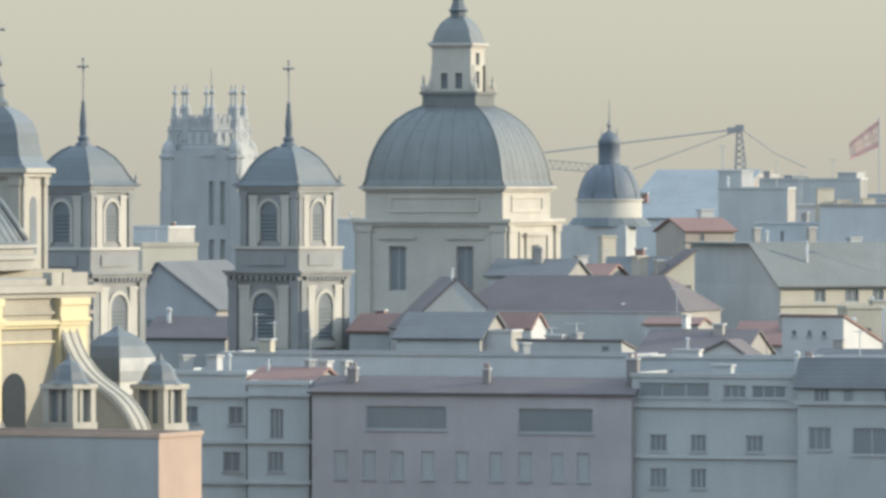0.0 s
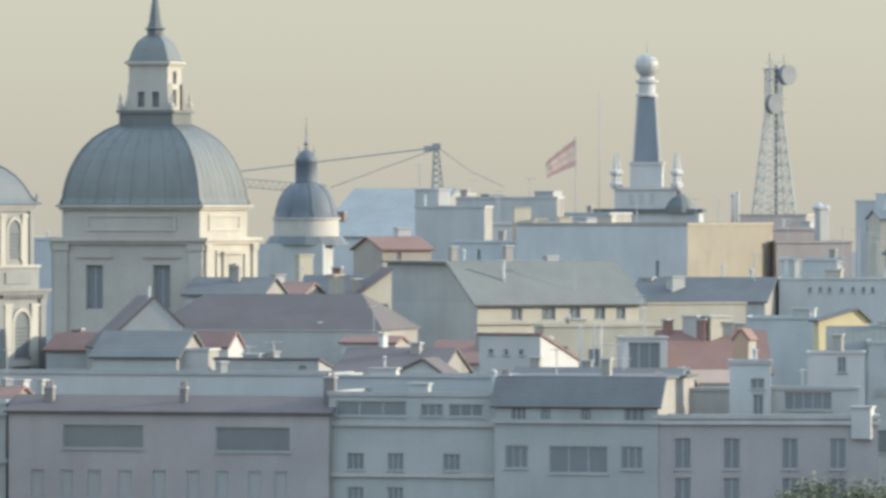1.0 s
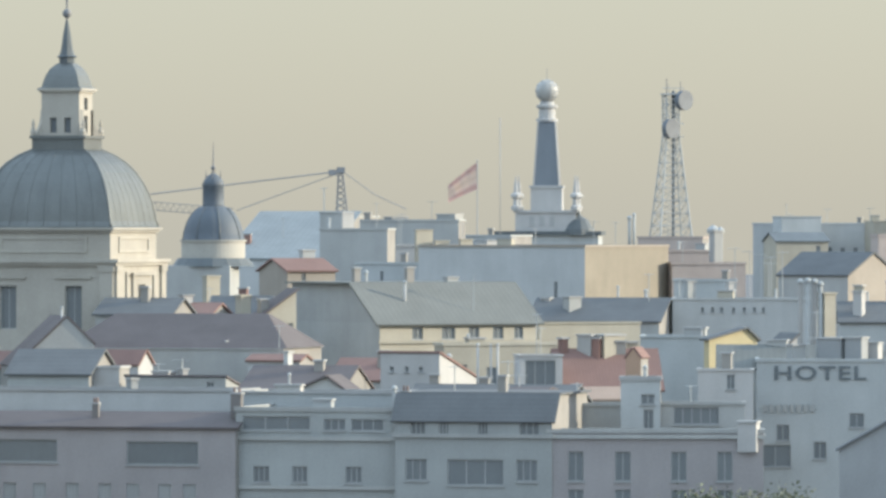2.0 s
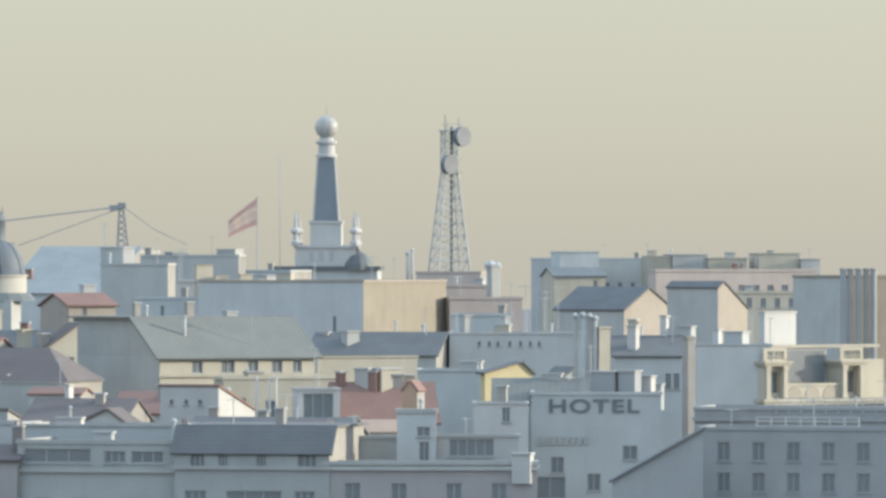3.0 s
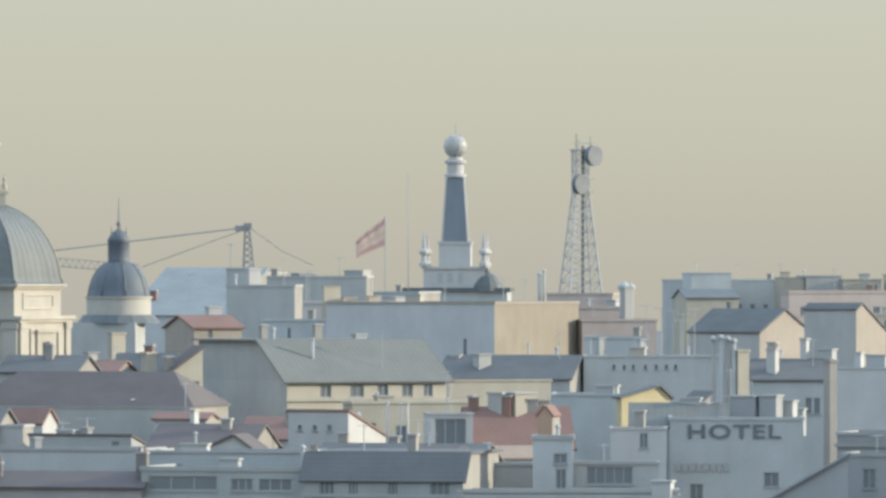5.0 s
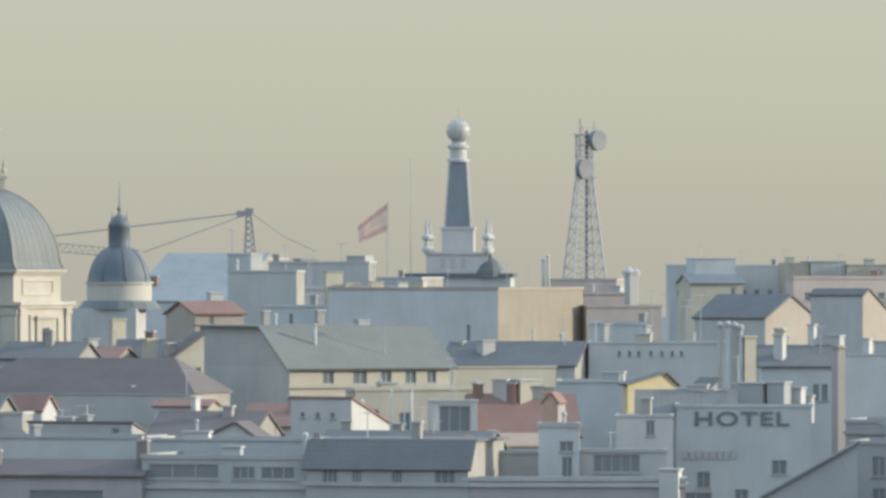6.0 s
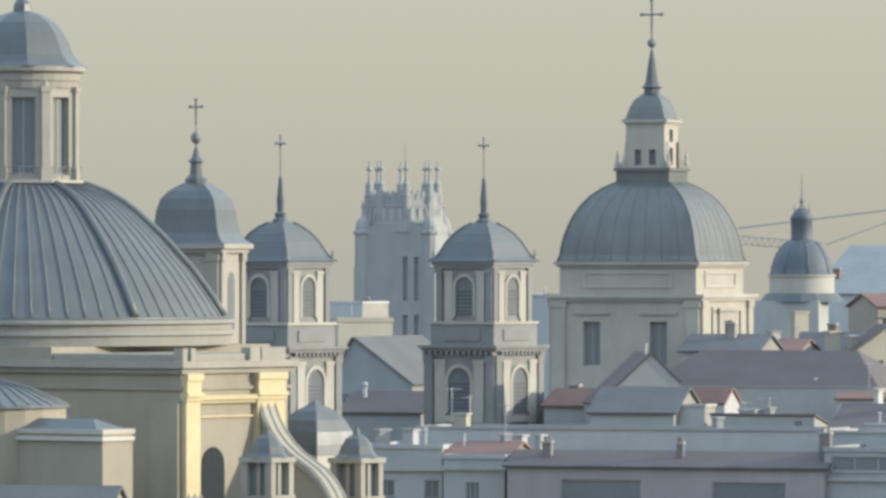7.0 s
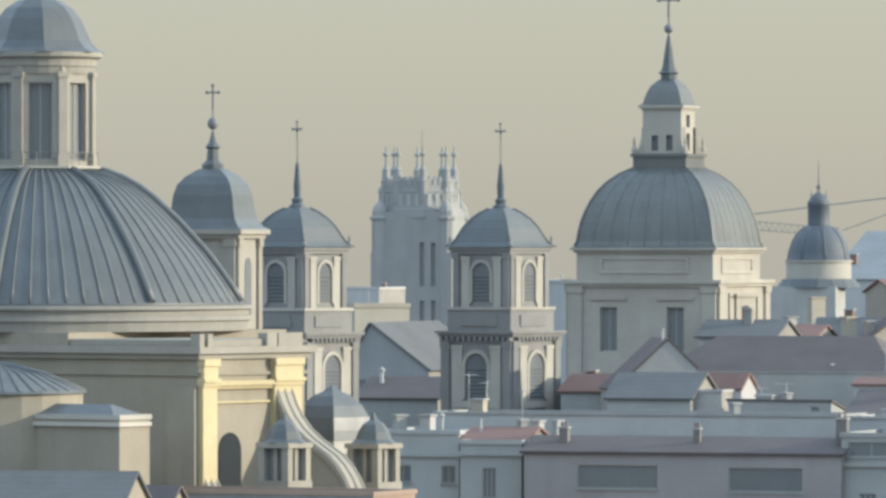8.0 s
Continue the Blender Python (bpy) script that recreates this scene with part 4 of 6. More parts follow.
def radio_mast(x, y, z0, z1):
    root = thing("radio_mast", "galvanised lattice radio mast with two dish antennas", "radio mast", pose(x, y, 0, 0, 0, 15))
    zk = z0 + (z1 - z0) * 0.7
    levels = [(z0 + (zk - z0) * i / 8, 2.55 - 1.55 * i / 8) for i in range(9)] + [(zk + (z1 - zk) * i / 4, 1.0) for i in range(1, 5)]
    for sx_ in (-1, 1):
        for sy in (-1, 1):
            leg = bmesh.new()
            rod(leg, (2.55 * sx_, 2.55 * sy, z0), (sx_, sy, zk), 0.15, 6, 0.12)
            rod(leg, (sx_, sy, zk), (sx_, sy, z1), 0.12, 6)
            part("leg", leg, M_METAL, root)
    br = bmesh.new()
    for (h0, r0), (h1, r1) in zip(levels, levels[1:]):
        for m in range(4):
            t = pose(0, 0, 0, 0, 0, 90 * m)
            rod(br, t @ Vector((-r0, -r0, h0)), t @ Vector((r1, -r1, h1)), 0.06, 4)
            rod(br, t @ Vector((r0, -r0, h0)), t @ Vector((-r1, -r1, h1)), 0.06, 4)
            rod(br, t @ Vector((-r1, -r1, h1)), t @ Vector((r1, -r1, h1)), 0.08, 4)
    part("bracing", br, M_METAL, root)
    lad = bmesh.new()
    rod(lad, (0.3, -0.2, z0 - 3), (0.3, -0.2, z1 + 0.5), 0.24, 6)
    part("cable_ladder", lad, M_DISH, root)
    top = bmesh.new()
    rod(top, (-1.0, -1.0, z1), (-1.0, -1.0, z1 + 2.3), 0.09, 5)
    rod(top, (1.2, -1.0, z1), (1.2, -1.0, z1 + 1.9), 0.06, 5)
    rod(top, (0, 1.0, z1), (0, 1.0, z1 + 1.4), 0.05, 5)
    part("aerials", top, M_IRON, root)
    plat = boxes((-1.35, 1.35, -1.35, 1.35, z1 - 0.15, z1))
    part("platform", plat, M_METAL, root)
    for h in (z1 - 4.6, z1 - 6.6, z1 + 0.8):
        part("crossbar", boxes((-1.7, 1.7, -1.25, -1.1, h, h + 0.14)), M_METAL, root)
    for dx, dz, r in ((1.75, -1.0, 1.5), (-0.3, -5.3, 1.5)):
        dish = loft(bmesh.new(), 24, [(r, 0), (r, 0.9), (r * 0.6, 1.25), (r * 0.3, 1.4)], smooth=False)
        part("dish", dish, M_DISH, root, "round drum dish antenna", at=pose(dx, -2.0, z1 + dz, -90, 0, 25))
        arm = bmesh.new()
        rod(arm, (dx, -1.4, z1 + dz), (max(-1.0, min(1.0, dx)), -1.0, z1 + dz - 0.5), 0.1, 6)
        part("bracket", arm, M_METAL, root)
    return root


def crane(x, y, z, foot):
    root = thing("tower_crane", "distant tower crane with a stayed lattice jib", "crane", pose(x, y, 0))
    m = bmesh.new()
    for a in (-1, 1):
        for b in (-1, 1):
            rod(m, (a * 0.95 + 0.3, b * 0.95, foot), (a * 0.35, b * 0.35, z), 0.12, 5)
    for i in range(8):
        h0, h1 = foot + (z - foot) * i / 8, foot + (z - foot) * (i + 1) / 8
        k0, k1 = 0.95 - 0.6 * i / 8, 0.95 - 0.6 * (i + 1) / 8
        rod(m, (-k0, -k0, h0), (k1, -k1, h1), 0.09, 4)
        rod(m, (k0, -k0, h0), (-k1, -k1, h1), 0.09, 4)
    part("mast", m, M_STEEL, root)
    part("head", boxes((-1.9, -0.6, -0.4, 0.4, z - 0.6, z + 0.3), (-0.6, 0.7, -0.5, 0.5, z - 0.2, z + 0.7)), M_STEEL, root)
    j = bmesh.new()
    rod(j, (-0.4, 0, z), (-31, 0, z - 3.7), 0.11, 5)
    rod(j, (-0.4, 0, z - 0.3), (-16.5, 0, z - 6.2), 0.07, 4)
    rod(j, (0.4, 0, z), (5.5, 0, z - 3.7), 0.08, 4)
    rod(j, (5.5, 0, z - 3.7), (10.5, 0, z - 6.0), 0.08, 4)
    part("stay", j, M_STEEL, root, "steel stay rods")
    g = bmesh.new()
    for q in (0.0, 1.3):
        rod(g, (-31, 0, z - 6.0 + q), (-17, 0, z - 7.2 + q), 0.06, 4)
    for i in range(14):
        x0 = -31 + i
        rod(g, (x0, 0, z - 6.0 - i * 0.0857), (x0 + 0.5, 0, z - 4.75 - i * 0.0857), 0.04, 4)
        rod(g, (x0 + 0.5, 0, z - 4.75 - i * 0.0857), (x0 + 1, 0, z - 6.08 - i * 0.0857), 0.04, 4)
    part("jib", g, M_STEEL, root, "faint lattice jib")
    return root


def flag(x, y, z0, z1):
    root = thing("flag", "red and yellow flag drooping from a white pole", "flag", pose(x, y, 0))
    p = bmesh.new()
    rod(p, (0, 0, z0), (0, 0, z1), 0.11, 6, 0.07)
    ball(p, 0.16, (0, 0, z1), 8, 6)
    part("pole", p, M_TRIM, root)
    for name, a, b, mat in (("red_band", 0, 0.25, M_FLAG), ("yellow_band", 0.25, 0.75, M_FLAG_PALE), ("red_band", 0.75, 1, M_FLAG)):
        bm = bmesh.new()
        n = 18
        rows_ = []
        for i in range(n + 1):
            u = i / n
            rows_.append([bm.verts.new((-4.6 * u, 0.35 * math.sin(u * 9 + v * 2) * u, z1 - 0.2 - 3.6 * u ** 1.1 - v * 4.3 * (1 - 0.35 * u))) for v in (a, (a + b) / 2, b)])
        for r0, r1 in zip(rows_, rows_[1:]):
            for k in range(2):
                bm.faces.new((r0[k], r1[k], r1[k + 1], r0[k + 1])).smooth = True
        geo = bmesh.ops.solidify(bm, geom=bm.faces[:], thickness=0.03)
        part(name, bm, mat, root)
    return root


def antenna(x, y, z, h, k=0):
    root = thing("tv_antenna", "thin grey rooftop television antenna", "antenna", pose(x, y, z, 0, 0, 25 * k), "rooftop antennas")
    p = bmesh.new()
    rod(p, (0, 0, -0.6), (0, 0, h), 0.05, 5)
    part("pole", p, M_METAL, root)
    b = bmesh.new()
    rod(b, (-0.7, 0, h - 0.15), (0.9, 0, h - 0.15), 0.03, 4)
    for i in range(6):
        rod(b, (-0.6 + i * 0.28, -0.4, h - 0.15), (-0.6 + i * 0.28, 0.4, h - 0.15), 0.02, 4)
    tagged(part("yagi", b, M_METAL, root), kind="stuff")
    return root


def roof_box(name, label, x, y, z, rz, w, d, h, mat, cat):
    """A small hut, tank or duct that stands on a roof."""
    root = thing(name, label, cat, pose(x, y, z, 0, 0, rz))
    part("body", boxes((-w / 2, w / 2, 0, d, -1.5, h)), mat, root)
    part("lid", boxes((-w / 2 - 0.12, w / 2 + 0.12, -0.12, d + 0.12, h, h + 0.16)), M_TRIM, root)
    return root


def tree(x, y, h, r, seed):
    root = thing("tree", "green street tree with a ragged leafy crown", "tree", pose(x, y, 0), "street trees")
    rnd = random.Random(seed)
    t = bmesh.new()
    rod(t, (0, 0, 0), (0.2, 0, h * 0.55), 0.32, 8, 0.2)
    tips = []
    for i in range(9):
        a, e = rnd.uniform(0, 6.28), rnd.uniform(0.35, 1.1)
        s = Vector((0.2, 0, h * rnd.uniform(0.4, 0.56)))
        q = s + Vector((math.cos(a) * math.cos(e), math.sin(a) * math.cos(e), math.sin(e))) * r * rnd.uniform(0.6, 1.0)
        rod(t, s, q, 0.13, 6, 0.04)
        tips.append(q)
    part("trunk", t, M_BARK, root)
    vs, fs = [], []
    for i in range(5200):
        c = rnd.choice(tips) if rnd.random() < 0.75 else Vector((0, 0, h * 0.7))
        p = c + Vector((rnd.gauss(0, 1), rnd.gauss(0, 1), rnd.gauss(0, 0.8))) * r * 0.3
        a, b = Vector((rnd.gauss(0, 1), rnd.gauss(0, 1), rnd.gauss(0, 1))).normalized(), Vector((rnd.gauss(0, 1), rnd.gauss(0, 1), rnd.gauss(0, 1))).normalized()
        k = len(vs)
        s = rnd.uniform(0.1, 0.22)
        vs += [p - a * s, p + b * s * 0.6, p + a * s, p - b * s * 0.6]
        fs.append((k, k + 1, k + 2, k + 3))
    me = bpy.data.meshes.new("crown")
    me.from_pydata([tuple(v) for v in vs], [], fs)
    me.materials.append(M_LEAF)
    piece("crown", me, root, "loose crown of small leaves")
    return root


def flue(x, y, z, h, r, mat):
    root = thing("flue_pipe", "upright metal flue pipe with a small cowl", "flue pipe", pose(x, y, z), "flue pipes on the roofs")
    part("pipe", loft(bmesh.new(), 10, [(r, -1.5), (r, h)], smooth=True), mat, root)
    part("cowl", loft(bmesh.new(), 10, [(r * 1.5, h), (r * 1.5, h + r), (r * 0.4, h + r * 2)]), M_METAL, root)
    return root


def hip_roof(root, w, d, z, r, inset, mat):
    bm = bmesh.new()
    lo = [bm.verts.new(p) for p in ((-w / 2, 0, z), (w / 2, 0, z), (w / 2, d, z), (-w / 2, d, z))]
    hi = [bm.verts.new(p) for p in ((-w / 2 + inset, d * 0.48, z + r), (w / 2 - inset, d * 0.48, z + r), (w / 2 - inset, d * 0.52, z + r), (-w / 2 + inset, d * 0.52, z + r))]
    bm.faces.new(lo[::-1])
    bm.faces.new(hi)
    for i in range(4):
        bm.faces.new((lo[i], lo[(i + 1) % 4], hi[(i + 1) % 4], hi[i]))
    return part("hip_roof", bm, mat, root)

# ---- ground ----
gr = part("ground", boxes((-4500, 4500, -400, 4900, -0.6, 0)), M_GROUND, None)
tagged(gr, "grey paved city ground between the houses", "ground", kind="structure")
# ---- great church in front ----
DOME_Z = 27.62
great_church(-63.22, 545, 0)
part_drum = boxes((-13.5, 13.5, -13.5, 13.5, 0, DOME_Z - 1.9))
drum = thing("church_drum", "shaded yellow drum under the great dome", "church", pose(-63.22, 545, 0, 0, 0, -32))
part("wall", part_drum, M_CHURCH, drum)
church_body(-48.7, 520, -32, 24.76)
wing = house("church_wing", "low yellow church wing with a shallow lead roof", -65.45, 510.97, -32, 30.07, 3.47, [(0, 19.84), (3.47, 19.84)], M_CHURCH, M_LEAD, bands=(19.36,), parapet=0.35, trim=M_STONE_PALE, category="church")
hip_roof(wing, 29.0, 3.3, 20.19, 0.7, 1.5, M_LEAD)
house("tiled_outbuilding", "low outbuilding with a weathered dark tile roof", -61.1, 488, -8, 20.34, 9, [(0, 14.04), (4.5, 16.44), (9, 14.04)], M_CHURCH, M_ROOF_DARK, category="church")
house("tiled_outbuilding", "low lean-to with weathered red tiles", -51.56, 497, -24, 6.51, 3, [(0, 13.71), (1.5, 15.31), (3, 13.71)], M_CHURCH, M_ROOF, category="church")
apse = thing("apse", "low round apse with a shallow lead roof", "church", pose(-62.34, 512, 0))
part("wall", loft(bmesh.new(), 24, [(6.0, 0), (6.0, 21.58)]), M_CHURCH, apse)
for k in range(36):
    part("batten", sweep(bmesh.new(), [(6.25, 0, 21.78), (3.45, 0, 23), (0.6, 0, 23.78)], 0.06, 4), M_LEAD, apse, at=pose(0, 0, 0, 0, 0, 10 * k))
part("roof", loft(bmesh.new(), 24, [(6.3, 21.58), (6.2, 21.78), (3.4, 22.98), (0.5, 23.78)]), M_LEAD, apse)
roof_lantern(-42.02, 515, 14.97, -32, 0.9)
roof_lantern(-37, 536, 14.21, -32, 0.95)
chapel_dome = thing("side_chapel", "small side chapel with a faceted lead dome", "chapel", pose(-41.6, 556, 0, 0, 0, -38))
part("wall", boxes((-2.0, 2.0, -2.0, 2.0, 0, 17.04)), M_CHURCH_PALE, chapel_dome)
part("dome", loft(bmesh.new(), 4, [(2.3, 17.04), (2.25, 17.84), (2.05, 18.84), (1.65, 19.74), (1.1, 20.44), (0.5, 20.84), (0.06, 21.3)]), M_LEAD, chapel_dome)
part("collar", boxes((-2.25, 2.25, -2.25, 2.25, 16.04, 17.04)), M_STONE_PALE, chapel_dome)
# front and end wall differ in colour to carry shade and sun
house("convent_block", "flat-roofed convent block, front toned as shade, salmon end as sunlit", -54.16, 509.86, -22, 41.94, 6.86, [(0, 14.53), (6.86, 14.53)], M_DARKWALL, M_ROOF_DARK, parapet=0.3, trim=M_SALMON, category="convent", faces={"right": M_SALMON})
# ---- church tower behind ----
bulb_tower(-54.88, 600, -14, 33.67)
# ---- collegiate church ----
bell_tower("grey stone bell tower with slate dome, iron cross", -50.62, 636, -33)
bell_tower("grey stone bell tower with slate dome, lit arched openings", -33.14, 648, -31.5)
domed_chapel(-19.56, 706, -18)
gothic_tower(-93.15, 1500, -9)
small_dome(-5.87, 855, -12)
obelisk_tower(46.19, 1150, -5, 38.79)
radio_mast(62.32, 1080, 30.33, 52.35)
crane(12.51, 1130, 40.89, 33.01)
flag(34, 1120, 30.44, 42.47)
# ---- front row of apartment houses ----
house("apartment_house", "pale blue-grey apartment house with tall windows", -35.99, 574.14, -16, 6.88, 12, [(0, 17.04), (12, 17.04)], M_BLUEWALL, M_ROOF_DARK, front=[(-1.33, 13.19, 1.4, 1.34), (2.55, 13.1, 1.22, 1.43), (2.2, 9.34, 1.45, 1.61), (-1.05, 9.34, 1.03, 1.61)], bands=(15.25, 11.58, 8.35), parapet=0.35, category="apartment house", faces={"right": M_SUNDIM_GREY})
house("apartment_house", "pale apartment house with a red tiled attic", -30, 570.48, -16, 5.15, 12, [(0, 16.33), (12, 16.33)], M_BLUEWALL, M_ROOF_DARK, front=[(-0.14, 12.06, 1.16, 2.4), (-0.23, 9.48, 1.35, 1.6)], bands=(15.44, 11.71, 8.5), parapet=0.35, bars=2, category="apartment house", faces={"right": M_SUNDIM_GREY})
house("attic", "small attic with red tiles and white gable walls", -29.79, 572.42, -16, 5.26, 6, [(0, 16.55), (3, 17.45), (6, 16.55)], M_WHITE, M_ROOF_RED, category="attic", faces={"right": M_SUNDIM_GREY})
house("apartment_block", "brown-grey apartment block with red tile roof and loggias", -14.67, 564.17, -16, 26.12, 7, [(0, 15.8), (3.5, 16.9), (7, 15.8)], M_BROWNWALL, M_ROOF, front=[(-5.29, 12.99, 6.65, 1.85), (6.92, 12.85, 6.05, 1.89), (-10.67, 9.11, 1.1, 2.2), (-8.29, 9.11, 1.1, 2.2), (-6, 9.11, 1.1, 2.2), (-3.48, 9.11, 1.1, 2.2), (-0.68, 9.11, 1.1, 2.2), (2.07, 9.11, 1.1, 2.2), (4.45, 9.11, 1.1, 2.2), (7.11, 9.11, 1.1, 2.2), (9.21, 9.11, 1.1, 2.2)], chimneys=[(-10.35, 2, 16.12, 0.75, 1.54), (0.69, 2, 16.12, 0.53, 1.54), (12.6, 2, 16.12, 0.88, 2.42)], bars=3, category="apartment block", curtain=M_CURTAIN, faces={"right": M_SUNDIM_GREY})
house("rooftop_wall", "long whitewashed attic storey above the tile roof", -18.89, 579.36, -16, 34.23, 8, [(0, 18.44), (8, 18.44)], M_PALE, M_ROOF_DARK, parapet=0.2, trim=M_TRIM, category="attic", faces={"right": M_SUNDIM_GREY})
house("apartment_block", "teal-grey apartment block with slab balconies", 4.32, 559.76, -16, 13.36, 12, [(0, 17.2), (12, 17.2)], M_TEALWALL, M_ROOF_DARK, front=[(-3.29, 15.67, 5.68, 1.14), (1.59, 15.67, 1.82, 0.96), (4.32, 15.67, 2.73, 0.96), (-4.54, 11.48, 1.36, 1.31), (-1.32, 11.48, 1.27, 1.31), (3.18, 11.48, 1.36, 1.31), (-4.54, 8.64, 1.36, 1.53), (-1.32, 8.64, 1.27, 1.53)], bands=(14.88, 10.95), parapet=0.35, trim=M_GREYWALL, bars=2, category="apartment block", faces={"right": M_SUNDIM_GREY})
house("attic", "set-back pale attic storey with flat roof", 4.48, 570.71, -16, 13.11, 8, [(0, 18.38), (8, 18.38)], M_BLUEWALL, M_ROOF_GREY, parapet=0.2, trim=M_TRIM, category="attic", faces={"right": M_SUNDIM_GREY})
house("apartment_house", "grey apartment house with dark mansard roof and dormers", 16.87, 555.12, -16, 12.94, 12, [(0, 16.62), (1.6, 18.62), (12, 18.62)], M_TEALWALL, M_ROOF_DARK, front=[(-4.56, 15.41, 1.22, 1.08), (-2.41, 15.41, 0.81, 1.08), (0.79, 15.41, 0.81, 1.08), (4.62, 15.41, 1.62, 1.08), (-4.71, 11.77, 1.8, 1.73), (0.18, 11.42, 4.64, 2.08), (4.4, 11.77, 1.71, 1.73)], bands=(15.23,), chimneys=[(-6.11, 2, 17.48, 0.61, 1.27)], trim=M_GREYWALL, bars=2, category="apartment house", faces={"right": M_SUNDIM_GREY})
house("apartment_house", "pale grey apartment house with regular tall windows", 31.27, 552.89, -4, 17.2, 3, [(0, 15.65), (3, 15.65)], M_BROWNWALL, M_ROOF_DARK, front=[(-6.31, 11.81, 1.26, 2.37), (-6.31, 9, 1.26, 2.16), (-2.57, 11.81, 1.26, 2.37), (-2.57, 9, 1.26, 2.16), (1.88, 11.81, 1.26, 2.37), (1.88, 9, 1.26, 2.16), (5.53, 11.81, 1.26, 2.37), (5.53, 9, 1.26, 2.16)], bands=(15.21,), parapet=0.3, trim=M_GREYWALL, category="apartment house", faces={"right": M_SUNDIM_GREY})
house("attic", "blue-grey attic tower with two windows", 30.43, 559.14, -4, 3.19, 2.2, [(0, 19.69), (2.2, 19.69)], M_BLUEWALL, M_ROOF_DARK, front=[(0.59, 17.77, 1.09, 0.83), (0.64, 15.63, 0.82, 1.74)], parapet=0.35, trim=M_TRIM, category="attic", faces={"right": M_SUNDIM_GREY})
house("attic", "low grey attic with a wide dark window", 35.35, 559.68, -4, 6.98, 2, [(0, 17.71), (2, 17.71)], M_GREYWALL, M_ROOF_DARK, front=[(-0.39, 16.14, 3.65, 1.4)], parapet=0.25, bars=4, category="attic", faces={"right": M_SUNDIM_GREY})
house("attic", "low shaded attic behind a parapet", 26.28, 563.36, -4, 5.91, 2, [(0, 17.53), (2, 17.53)], M_GREYWALL, M_ROOF_DARK, parapet=0.25, category="attic", faces={"right": M_SUNDIM_GREY})
house("hotel", "grey hotel with painted sign wall and flat roof", 51.34, 640, -4, 12.07, 8, [(0, 19.69), (8, 19.69)], M_BLUEWALL, M_ROOF_DARK, front=[(-3.62, 12.46, 1.21, 1.47), (-4.31, 10.05, 2.9, 2.04), (-0.22, 10.79, 1.21, 1.57), (3.15, 13.67, 1.37, 1.31)], parapet=0.3, category="hotel", faces={"right": M_SUNDIM_GREY})
house("apartment_block", "dark grey apartment block in shade", 69.51, 592, -16, 26.78, 8, [(0, 17.46), (8, 17.46)], M_DARKWALL, M_ROOF_DARK, front=[(-10.94, 14.78, 1.12, 1.65), (-10.94, 12.11, 1.12, 1.65), (-7.87, 14.78, 1.13, 1.65), (-7.87, 12.11, 1.13, 1.65), (-4.8, 14.78, 1.13, 1.65), (-4.8, 12.11, 1.13, 1.65), (-1.73, 14.78, 1.13, 1.65), (-1.73, 12.11, 1.13, 1.65), (1.35, 14.78, 1.13, 1.65), (1.35, 12.11, 1.13, 1.65)], parapet=0.3, trim=M_DARKWALL, category="apartment block", frame_mat=M_DARKWALL, faces={"right": M_SUNDIM_GREY})
house("house", "house with a steep dark slate roof", 52.74, 589, -4, 7.78, 2.5, [(-3.89, 13.17), (3.89, 17.57)], M_DARKWALL, M_ROOF_DARK, axis="y", faces={"right": M_SUNDIM_GREY})
house("apartment_house", "shaded house with white balcony rails", 76.45, 655, -16, 29.65, 10, [(0, 17.92), (10, 17.92)], M_DARKWALL, M_ROOF_DARK, front=[(-10.47, 14.86, 1.41, 1.34), (-5.96, 14.86, 1.41, 1.34), (-1.45, 14.86, 1.41, 1.34), (2.36, 14.86, 1.13, 1.34)], bands=(16.85,), parapet=0.3, category="apartment house", faces={"right": M_SUNDIM_GREY})
# ---- second row ----
house("house", "white house with lit end wall and small windows", 12.8, 603.45, -30, 5.81, 6.71, [(0, 21.1), (6.71, 18.9)], M_WHITE, M_ROOF_RED, front=[(-1.79, 19.51, 0.38, 0.47), (-0.33, 19.51, 0.38, 0.47), (1.08, 19.51, 0.38, 0.47)], right=[(-2.35, 19.46, 0.67, 0.7)], over=0.15)
house("house", "grey gabled house end with small attic windows", -18.7, 632, 8, 7.2, 12, [(-3.6, 19.4), (1.1, 23.85), (3.6, 21.4)], M_GREYWALL, M_ROOF, axis="y", over=0.1, front=[(0.4, 18.6, 0.3, 0.49), (1.9, 18.4, 0.3, 0.59)])
hipped = house("house", "long house with a broad dark brown tile roof", -8.17, 640, -16, 21.04, 13, [(0, 20.87), (13, 20.87)], M_GREYWALL, M_ROOF, parapet=0.1, over=0.5, faces={"right": M_SUNDIM_GREY}, roof_label="weathered brown tiles")
hip_roof(hipped, 21.84, 13, 20.97, 3.1, 3.6, M_ROOF)
house("house", "dark tiled low house beside the long roof", -18.49, 606, -16, 7.38, 8, [(0, 19.24), (4, 21.24), (8, 19.24)], M_TEALWALL, M_ROOF_DARK, faces={"right": M_SUNDIM_GREY})
house("house", "low house with red tiles and white end wall", -13.12, 619.28, -30, 5.12, 2.46, [(0, 19.85), (1.23, 21.05), (2.46, 19.85)], M_WHITE, M_ROOF_RED, over=0.2)
house("house", "low brown house with a white lit gable", -7.42, 602.02, -25, 9.56, 2.94, [(0, 19.08), (2.94, 18.28)], M_GREYWALL, M_ROOF, front=[(-4.44, 17.96, 0.67, 0.84), (3.31, 18.24, 0.67, 0.47)], over=0.15)
house("house", "small white roof hut with lit wall", -13.76, 606, -16, 2.95, 3, [(0, 19.8), (3, 19.8)], M_WHITE, M_ROOF_RED, parapet=0.2, faces={"right": M_SUNDIM_GREY})
